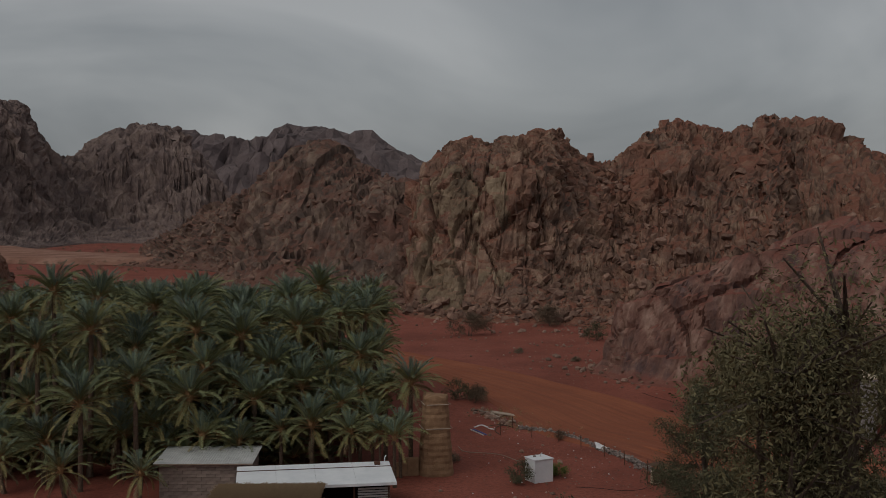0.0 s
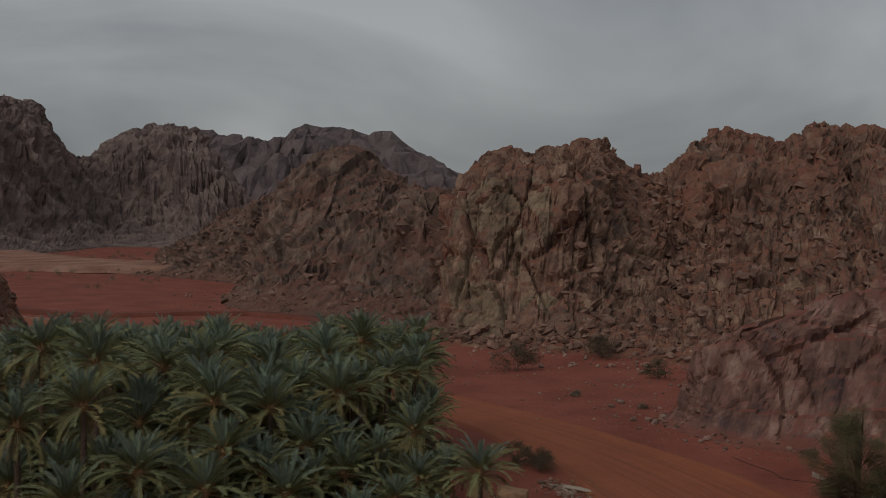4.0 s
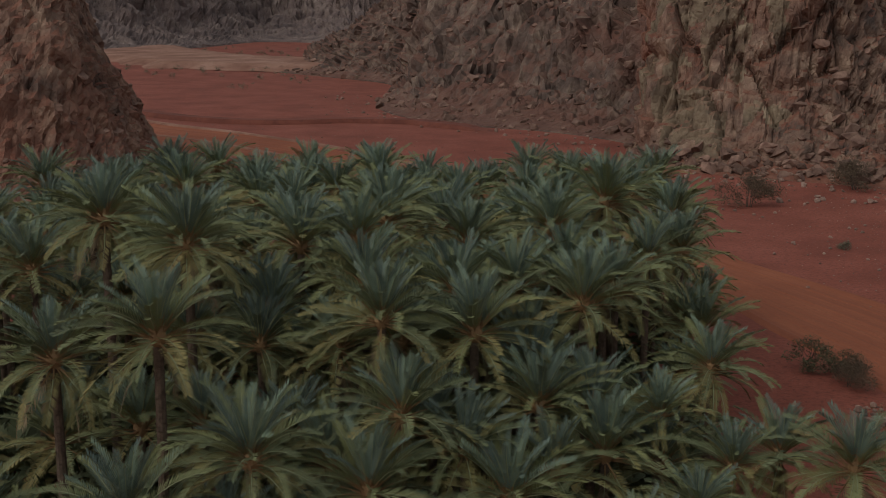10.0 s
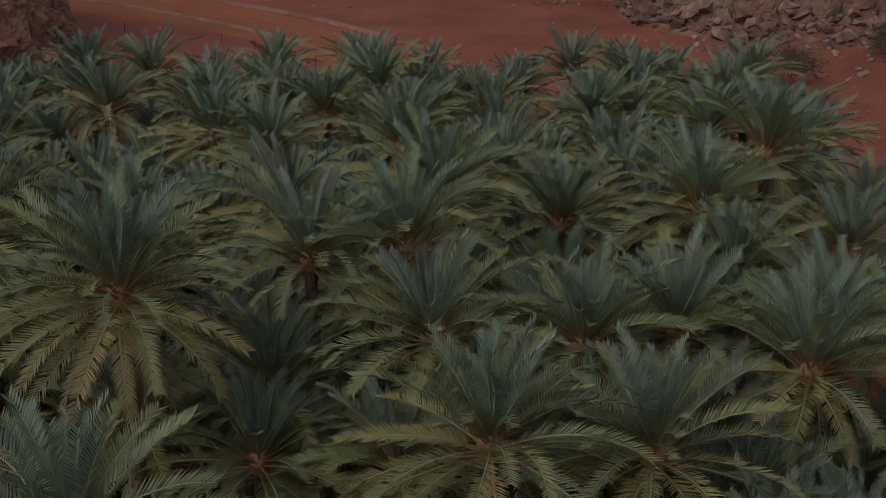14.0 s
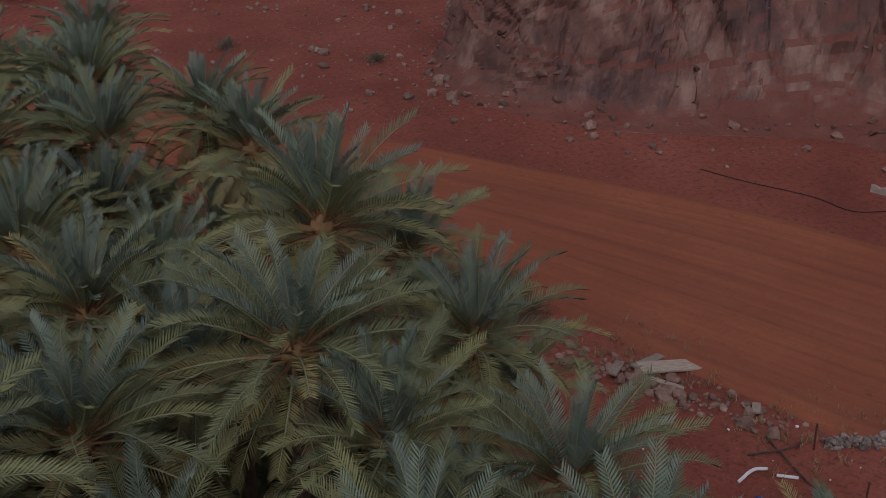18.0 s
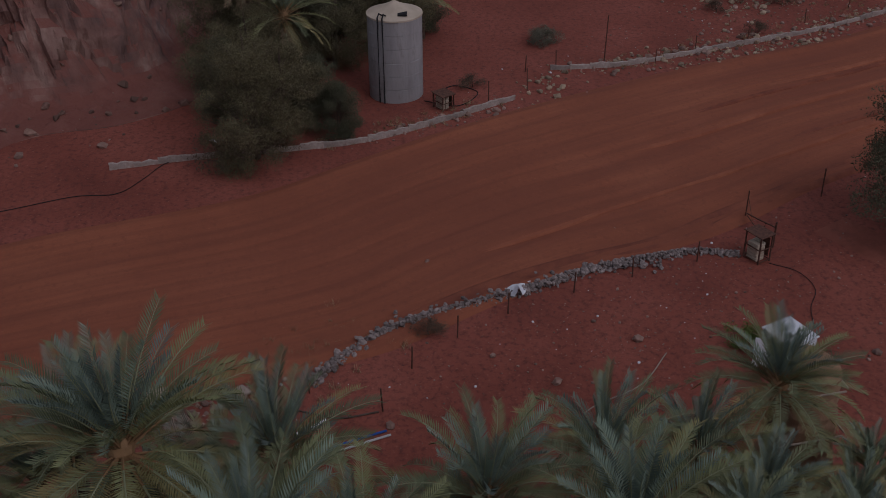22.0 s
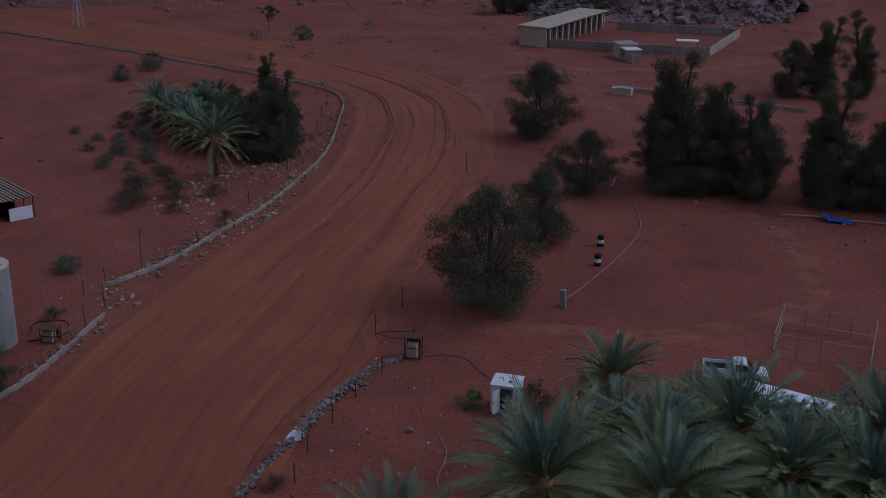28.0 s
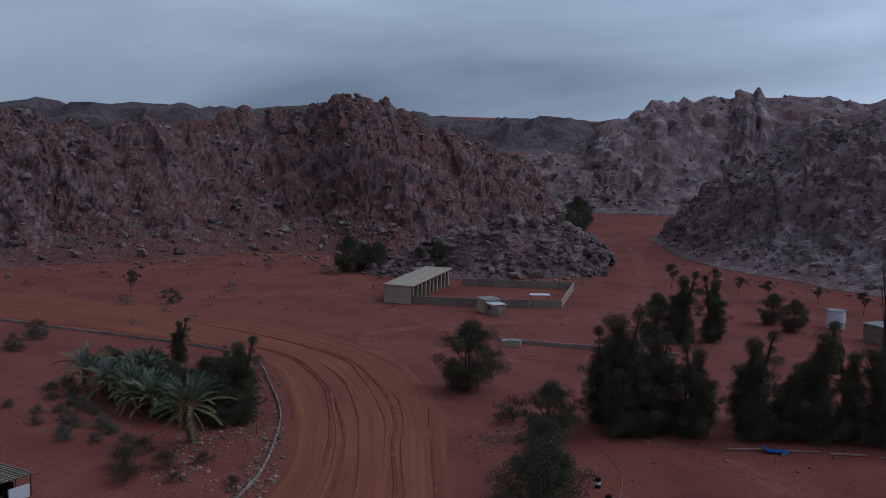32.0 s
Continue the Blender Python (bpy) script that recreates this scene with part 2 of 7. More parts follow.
M["leaf_olive"] = material("olive_leaf", [(0.3, (0.090, 0.078, 0.038)), (0.7, (0.18, 0.150, 0.075))], scale=0.6, rough=0.75, random=0.35, island=True)
M["leaf_bright"] = material("bright_leaf", [(0.3, (0.09, 0.14, 0.03)), (0.7, (0.16, 0.22, 0.05))], scale=0.6, rough=0.7, random=0.3, island=True)
M["concrete"] = material("concrete", [(0.3, (0.235, 0.215, 0.205)), (0.7, (0.41, 0.385, 0.365))], scale=0.8, stretch=(1, 1, 0.22), rough=0.85, bump=0.3, spots=(0.50, 0.74, (0.155, 0.125, 0.11)), spot_scale=1.6, distance=0.03)
M["render_wall"] = material("pale_render", [(0.3, (0.38, 0.30, 0.215)), (0.7, (0.54, 0.44, 0.33))], scale=0.5, rough=0.9, bump=0.2, spots=(0.6, 0.8, (0.30, 0.20, 0.15)), spot_scale=1.2)
M["block"] = material("grey_block", [(0.3, (0.20, 0.155, 0.13)), (0.7, (0.33, 0.265, 0.225))], scale=1.5, rough=0.92, bump=0.4, random=0.18, distance=0.03)
M["white_metal"] = material("white_sheet_metal", [(0.3, (0.66, 0.67, 0.68)), (0.7, (0.80, 0.80, 0.80))], scale=0.6, rough=0.5, spots=(0.64, 0.8, (0.42, 0.34, 0.28)), spot_scale=1.1)
M["grey_metal"] = material("grey_sheet_metal", [(0.3, (0.40, 0.40, 0.38)), (0.7, (0.55, 0.54, 0.52))], scale=0.9, rough=0.6, spots=(0.6, 0.8, (0.30, 0.19, 0.12)), spot_scale=1.4)
M["rust"] = material("rusty_iron", [(0.3, (0.06, 0.031, 0.023)), (0.7, (0.16, 0.075, 0.048))], scale=6, rough=0.9)
M["dark"] = material("dark_inside", [(0.3, (0.012, 0.011, 0.011)), (0.7, (0.02, 0.018, 0.018))], scale=2, rough=0.95)
M["mud"] = material("mud_brick", [(0.3, (0.22, 0.125, 0.070)), (0.7, (0.33, 0.20, 0.115))], scale=1.2, rough=0.97, bump=0.6, spots=(0.55, 0.8, (0.18, 0.10, 0.06)), spot_scale=3, distance=0.06)
M["straw"] = material("straw_roof", [(0.3, (0.16, 0.10, 0.055)), (0.7, (0.30, 0.20, 0.115))], scale=2.5, rough=0.97, bump=0.8, stretch=(1, 6, 1), distance=0.06)
M["white_paint"] = material("white_car_paint", [(0.3, (0.72, 0.73, 0.74)), (0.7, (0.80, 0.80, 0.80))], scale=0.6, rough=0.3)
M["glass"] = material("dark_glass", [(0.3, (0.012, 0.014, 0.017)), (0.7, (0.02, 0.022, 0.026))], scale=1, rough=0.08)
M["rubber"] = material("tyre_rubber", [(0.3, (0.015, 0.015, 0.015)), (0.7, (0.03, 0.03, 0.03))], scale=4, rough=0.9)
M["plastic_white"] = material("white_plastic", [(0.3, (0.65, 0.65, 0.66)), (0.7, (0.8, 0.8, 0.8))], scale=3, rough=0.5)
M["plastic_blue"] = material("blue_plastic", [(0.3, (0.02, 0.06, 0.25)), (0.7, (0.03, 0.10, 0.36))], scale=3, rough=0.45)
M["timber"] = material("bleached_timber", [(0.3, (0.25, 0.19, 0.14)), (0.7, (0.42, 0.34, 0.27))], scale=2, rough=0.9, stretch=(1, 6, 6), random=0.2)


def streaks(m, across, along_road, amount, dark):
    """Lengthwise wheel streaks on the road's own map."""
    nt = m.node_tree
    bsdf = nt.nodes["Principled BSDF"]
    src = bsdf.inputs["Base Color"].links[0].from_socket
    uv = nt.nodes.new("ShaderNodeUVMap")
    uv.uv_map = "along"
    mp = nt.nodes.new("ShaderNodeMapping")
    mp.inputs["Scale"].default_value = (across, along_road, 1)
    nt.links.new(uv.outputs["UV"], mp.inputs["Vector"])
    no = nt.nodes.new("ShaderNodeTexNoise")
    no.inputs["Scale"].default_value, no.inputs["Detail"].default_value, no.inputs["Roughness"].default_value = 1.0, 7.0, 0.7
    nt.links.new(mp.outputs["Vector"], no.inputs["Vector"])
    ra = nt.nodes.new("ShaderNodeValToRGB")
    ra.color_ramp.elements[0].position, ra.color_ramp.elements[1].position = 0.42, 0.66
    nt.links.new(no.outputs["Fac"], ra.inputs["Fac"])
    sc = nt.nodes.new("ShaderNodeMath")
    sc.operation = "MULTIPLY"
    sc.inputs[1].default_value = amount
    nt.links.new(ra.outputs["Color"], sc.inputs[0])
    mx = nt.nodes.new("ShaderNodeMix")
    mx.data_type = "RGBA"
    mx.inputs[7].default_value = (*dark, 1)
    nt.links.new(sc.outputs["Value"], mx.inputs[0])
    nt.links.new(src, mx.inputs[6])
    nt.links.new(mx.outputs[2], bsdf.inputs["Base Color"])


def cracks(m, scale, strength, depth):
    """Angular breaks in rock: relief from cell edges, stacked on what is there."""
    nt = m.node_tree
    bsdf = nt.nodes["Principled BSDF"]
    old = bsdf.inputs["Normal"].links[0].from_socket
    co = nt.nodes.new("ShaderNodeTexCoord")
    for s, d in ((scale, depth), (scale * 3.3, depth * 0.35)):
        wob = nt.nodes.new("ShaderNodeTexNoise")
        wob.inputs["Scale"].default_value = s * 1.4
        nt.links.new(co.outputs["Object"], wob.inputs["Vector"])
        add = nt.nodes.new("ShaderNodeMix")
        add.data_type = "VECTOR"
        add.inputs[0].default_value = 0.25 / (s * 4 + 0.4)
        nt.links.new(co.outputs["Object"], add.inputs[4])
        nt.links.new(wob.outputs["Color"], add.inputs[5])
        mp = nt.nodes.new("ShaderNodeMapping")
        mp.inputs["Scale"].default_value = (1, 1, 0.7)
        nt.links.new(add.outputs[1], mp.inputs["Vector"])
        vo = nt.nodes.new("ShaderNodeTexVoronoi")
        vo.feature = "DISTANCE_TO_EDGE"
        vo.inputs["Scale"].default_value = s
        nt.links.new(mp.outputs["Vector"], vo.inputs["Vector"])
        ra = nt.nodes.new("ShaderNodeMapRange")
        ra.inputs["From Max"].default_value = 0.16
        nt.links.new(vo.outputs["Distance"], ra.inputs["Value"])
        bp = nt.nodes.new("ShaderNodeBump")
        bp.inputs["Strength"].default_value, bp.inputs["Distance"].default_value = strength, d
        nt.links.new(ra.outputs["Result"], bp.inputs["Height"])
        nt.links.new(old, bp.inputs["Normal"])
        old = bp.outputs["Normal"]
    nt.links.new(old, bsdf.inputs["Normal"])


def dusted(m, dust, amount):
    """Red sand lying on ledges and slopes that face the sky."""
    nt = m.node_tree
    bsdf = nt.nodes["Principled BSDF"]
    src = bsdf.inputs["Base Color"].links[0].from_socket
    ge = nt.nodes.new("ShaderNodeNewGeometry")
    sep = nt.nodes.new("ShaderNodeSeparateXYZ")
    nt.links.new(ge.outputs["True Normal"], sep.inputs["Vector"])
    co = nt.nodes.new("ShaderNodeTexCoord")
    no = nt.nodes.new("ShaderNodeTexNoise")
    no.inputs["Scale"].default_value, no.inputs["Detail"].default_value = 0.35, 6.0
    nt.links.new(co.outputs["Object"], no.inputs["Vector"])
    ad = nt.nodes.new("ShaderNodeMath")
    ad.operation = "MULTIPLY_ADD"
    ad.inputs[1].default_value = 0.5
    nt.links.new(no.outputs["Fac"], ad.inputs[0])
    nt.links.new(sep.outputs["Z"], ad.inputs[2])
    mr = nt.nodes.new("ShaderNodeMapRange")
    mr.inputs["From Min"].default_value, mr.inputs["From Max"].default_value, mr.inputs["To Max"].default_value = 0.72, 1.10, amount
    nt.links.new(ad.outputs["Value"], mr.inputs["Value"])
    mx = nt.nodes.new("ShaderNodeMix")
    mx.data_type = "RGBA"
    mx.inputs[7].default_value = (*dust, 1)
    nt.links.new(mr.outputs["Result"], mx.inputs[0])
    nt.links.new(src, mx.inputs[6])
    nt.links.new(mx.outputs[2], bsdf.inputs["Base Color"])


def yellowed(m, colour, amount):
    """Some leaves of a crown have turned towards another colour, leaf by leaf."""
    nt = m.node_tree
    bsdf = nt.nodes["Principled BSDF"]
    src = bsdf.inputs["Base Color"].links[0].from_socket
    inf = nt.nodes.new("ShaderNodeObjectInfo")
    mr = nt.nodes.new("ShaderNodeMapRange")
    mr.inputs["From Min"].default_value, mr.inputs["To Max"].default_value = 0.35, amount
    nt.links.new(inf.outputs["Random"], mr.inputs["Value"])
    mx = nt.nodes.new("ShaderNodeMix")
    mx.data_type = "RGBA"
    mx.inputs[7].default_value = (*colour, 1)
    nt.links.new(mr.outputs["Result"], mx.inputs[0])
    nt.links.new(src, mx.inputs[6])
    nt.links.new(mx.outputs[2], bsdf.inputs["Base Color"])


def speckled(m, colour, scale, low, high, amount):
    """Crumbs and small stones in the sand: a fine grain of another colour."""
    nt = m.node_tree
    bsdf = nt.nodes["Principled BSDF"]
    src = bsdf.inputs["Base Color"].links[0].from_socket
    at = nt.nodes.new("ShaderNodeTexCoord")
    nz = nt.nodes.new("ShaderNodeTexNoise")
    nz.inputs["Scale"].default_value, nz.inputs["Detail"].default_value, nz.inputs["Roughness"].default_value = scale, 4.0, 0.7
    nt.links.new(at.outputs["Object"], nz.inputs["Vector"])
    mr = nt.nodes.new("ShaderNodeMapRange")
    mr.inputs["From Min"].default_value, mr.inputs["From Max"].default_value = low, high
    mr.inputs["To Max"].default_value = amount
    nt.links.new(nz.outputs[0], mr.inputs["Value"])
    mx = nt.nodes.new("ShaderNodeMix")
    mx.data_type = "RGBA"
    mx.inputs[7].default_value = (*colour, 1)
    nt.links.new(mr.outputs["Result"], mx.inputs[0])
    nt.links.new(src, mx.inputs[6])
    nt.links.new(mx.outputs[2], bsdf.inputs["Base Color"])


speckled(M["sand"], (0.105, 0.034, 0.025), 3.2, 0.52, 0.68, 0.75)
speckled(M["sand"], (0.42, 0.19, 0.13), 4.7, 0.60, 0.72, 0.6)
speckled(M["road"], (0.17, 0.052, 0.028), 2.6, 0.53, 0.70, 0.55)
speckled(M["road"], (0.42, 0.17, 0.09), 4.1, 0.60, 0.74, 0.45)
yellowed(M["frond_young"], (0.155, 0.190, 0.100), 0.55)
yellowed(M["frond"], (0.200, 0.185, 0.060), 0.6)
yellowed(M["frond_old"], (0.260, 0.185, 0.080), 0.6)
streaks(M["road"], 9.0, 0.22, 0.75, (0.20, 0.062, 0.034))
streaks(M["road"], 46.0, 0.35, 0.42, (0.20, 0.062, 0.034))
for key, sc, dp in (("rock", 0.34, 0.45), ("rock_grey", 0.5, 0.35), ("rock_pale", 0.26, 0.5), ("rock_red", 0.3, 0.16), ("rock_spur", 0.26, 0.5), ("rock_south_hazed", 0.3, 0.4)):
    cracks(M[key], sc, 0.55, dp)
cracks(M["rock_west"], 0.16, 0.6, 1.2)
cracks(M["rock_far"], 0.07, 0.5, 2.5)
dusted(M["rock"], (0.20, 0.074, 0.046), 0.8)
dusted(M["rock_spur"], (0.16, 0.064, 0.042), 0.6)
dusted(M["rock_grey"], (0.17, 0.062, 0.046), 0.75)
dusted(M["rock_red"], (0.20, 0.066, 0.046), 0.8)
dusted(M["rock_pale"], (0.25, 0.11, 0.07), 0.5)


# ---- small builders ----
def mesh_of(name, bm, mats, smooth=False):
    me = bpy.data.meshes.new(name)
    bm.to_mesh(me)
    bm.free()
    for m in mats if isinstance(mats, (list, tuple)) else [mats]:
        me.materials.append(m)
    if smooth:
        me.polygons.foreach_set("use_smooth", [True] * len(me.polygons))
    return me


def from_arrays(name, verts, faces, mats, smooth=False, index=None):
    me = bpy.data.meshes.new(name)
    me.from_pydata([tuple(v) for v in verts], [], [tuple(f) for f in faces])
    for m in mats if isinstance(mats, (list, tuple)) else [mats]:
        me.materials.append(m)
    if smooth:
        me.polygons.foreach_set("use_smooth", [True] * len(me.polygons))
    if index is not None:
        me.polygons.foreach_set("material_index", index)
    me.update()
    return me


def part(name, bm, mat, parent, label="", smooth=False):
    ob = new(name, bm if isinstance(bm, bpy.types.Mesh) else mesh_of(name, bm, mat, smooth))
    ob.parent = parent
    if label:
        tagged(ob, label)
    return ob


def thing(name, m, label, category, group="", kind=""):
    ob = new(name)
    ob.empty_display_size = 0.2
    ob.matrix_basis = m
    return tagged(ob, label, category, group, kind)


def box(bm, cx, cy, cz, sx, sy, sz, bevel=0.0, m=None):
    r = bmesh.ops.create_cube(bm, size=1.0)
    vs = r["verts"]
    for v in vs:
        v.co = Vector((cx + v.co.x * sx, cy + v.co.y * sy, cz + v.co.z * sz))
    if bevel:
        es = list({e for v in vs for e in v.link_edges})
        out = bmesh.ops.bevel(bm, geom=es, offset=bevel, segments=1, affect="EDGES", profile=0.5)
        vs = list({v for f in out["faces"] for v in f.verts} | {v for v in vs if v.is_valid})
    if m is not None:
        for v in vs:
            v.co = m @ v.co
    return vs


def boxes(*rows, bevel=0.0):
    bm = bmesh.new()
    for r in rows:
        box(bm, *r, bevel=bevel)
    return bm


def tube(bm, pts, radii, sides=7, cap=True):
    pts = [Vector(p) for p in pts]
    if not isinstance(radii, (list, tuple)):
        radii = [radii] * len(pts)
    rings = []
    for i, p in enumerate(pts):
        d = (pts[min(i + 1, len(pts) - 1)] - pts[max(i - 1, 0)]).normalized()
        a = d.cross(Vector((0, 0, 1)))
        a = a.normalized() if a.length > 1e-3 else Vector((1, 0, 0))
        b = d.cross(a).normalized()
        rings.append([bm.verts.new(p + radii[i] * (math.cos(q) * a + math.sin(q) * b)) for q in [2 * math.pi * k / sides for k in range(sides)]])
    for r0, r1 in zip(rings, rings[1:]):
        for k in range(sides):
            bm.faces.new((r0[k], r0[(k + 1) % sides], r1[(k + 1) % sides], r1[k]))
    if cap:
        bm.faces.new(rings[0][::-1])
        bm.faces.new(rings[-1])
    return bm


def tubes(*rows, sides=7):
    bm = bmesh.new()
    for pts, rad in rows:
        tube(bm, pts, rad, sides)
    return bm


def along(pts, step):
    """Points every step metres along a line of points."""
    out, left = [], 0.0
    for a, b in zip(pts, pts[1:]):
        a, b = Vector(a), Vector(b)
        d = (b - a).length
        while left < d:
            out.append(a.lerp(b, left / d))
            left += step
        left -= d
    return out


def smooth_line(pts, n):
    """A rounded line through the points, n pieces a span."""
    P = [np.array(p, float) for p in pts]
    P = [2 * P[0] - P[1]] + P + [2 * P[-1] - P[-2]]
    out = []
    for i in range(1, len(P) - 2):
        for k in range(n):
            t = k / n
            a, b, c, d = P[i - 1:i + 3]
            out.append(0.5 * (2 * b + (c - a) * t + (2 * a - 5 * b + 4 * c - d) * t * t + (3 * b - a - 3 * c + d) * t ** 3))
    out.append(P[-2])
    return np.array(out)


# ---- ground ----
def ground():
    s = np.sinh(np.linspace(-4.6, 4.6, 181)) / math.sinh(4.6) * 3400
    verts, faces = [], []
    for j, y in enumerate(s):
        for i, x in enumerate(s):
            X, Y = x + 20, y + 110
            d = math.hypot(X - 20, Y - 110)
            k = min(1, max(0, (d - 260) / 400))
            verts.append((X, Y, k * 2.0 * (noise.noise(Vector((X / 160, Y / 160, 0.3))) - 0.4)))
    n = len(s)
    for j in range(n - 1):
        for i in range(n - 1):
            faces.append((j * n + i, j * n + i + 1, (j + 1) * n + i + 1, (j + 1) * n + i))
    ob = new("ground", from_arrays("ground", verts, faces, M["sand"], smooth=True))
    return tagged(ob, "red desert sand with scattered stones", "ground", kind="structure")


ground()

# the two edges of the dirt road, from the north to the south-east
ROAD_E = [(-136, 316), (-114.7, 299), (-86, 282), (-59, 259), (-30, 225), (-3, 190.5), (10.5, 172.5), (17, 161), (23.6, 149.5), (28.7, 136.5), (34, 129), (39, 122),
          (43.5, 114.5), (47.5, 107), (51, 99.5), (55.5, 89), (63, 77), (69.5, 68.5), (78.5, 58.5), (86, 51.5), (95, 46.5), (110, 45.5), (132, 47.5), (150, 50), (230, 64)]
ROAD_W = [(-123, 282), (-100, 264), (-77, 253.5), (-54, 231.5), (-27.3, 198.5), (-6, 173.5), (0.8, 159.5), (5.9, 148.5), (8.7, 137), (11.5, 127.5), (15.9, 121), (19, 115.5),
          (21.2, 110.5), (24, 105.5), (29.3, 98.4), (35.5, 87.5), (43, 75), (48, 66), (54, 57), (60, 50), (72, 38), (94.5, 27.6), (128, 22.7), (149, 27.6), (230, 40)]


def road():
    E, W = smooth_line(ROAD_E, 10), smooth_line(ROAD_W, 10)
    na = 97
    verts, faces = [], []
    for i, (e, w) in enumerate(zip(E, W)):
        for k in range(na):
            u = k / (na - 1)
            p = e * (1 - u) + w * u
            wob = 0.04 * noise.noise(Vector((i * 0.05, 1.7, 0)))
            z = 0.09
            for c, wd in ((0.22, 0.012), (0.30, 0.012), (0.43, 0.014), (0.51, 0.014), (0.62, 0.012), (0.70, 0.014), (0.80, 0.011)):
                z += -0.07 * math.exp(-((u - c - wob) / wd) ** 2)
            z += 0.06 * noise.noise(Vector((u * 30, i * 0.06, 4.0))) + 0.03 * noise.noise(Vector((u * 70, i * 0.1, 9.0)))
            z += 0.05 * noise.noise(Vector((p[0] * 0.5, p[1] * 0.5, 0)))
            edge = min(u, 1 - u)
            z += 0.14 * math.exp(-((edge - 0.05 - 0.4 * wob) / 0.025) ** 2)
            z = max(z, 0.012) if edge > 0.001 else 0.004
            verts.append((p[0], p[1], z))
    for i in range(len(E) - 1):
        for k in range(na - 1):
            a = i * na + k
            faces.append((a, a + 1, a + na + 1, a + na))
    me = from_arrays("road", verts, faces, M["road"], smooth=True)
    uv = me.uv_layers.new(name="along")
    loops = np.zeros(len(me.loops), np.int32)
    me.loops.foreach_get("vertex_index", loops)
    co = np.stack([(loops % na) / (na - 1), (loops // na) / 10.0], 1)
    uv.data.foreach_set("uv", co.astype(np.float32).ravel())
    ob = new("road", me)
    return tagged(ob, "graded orange-red dirt road with tyre tracks", "road", kind="structure")


road()


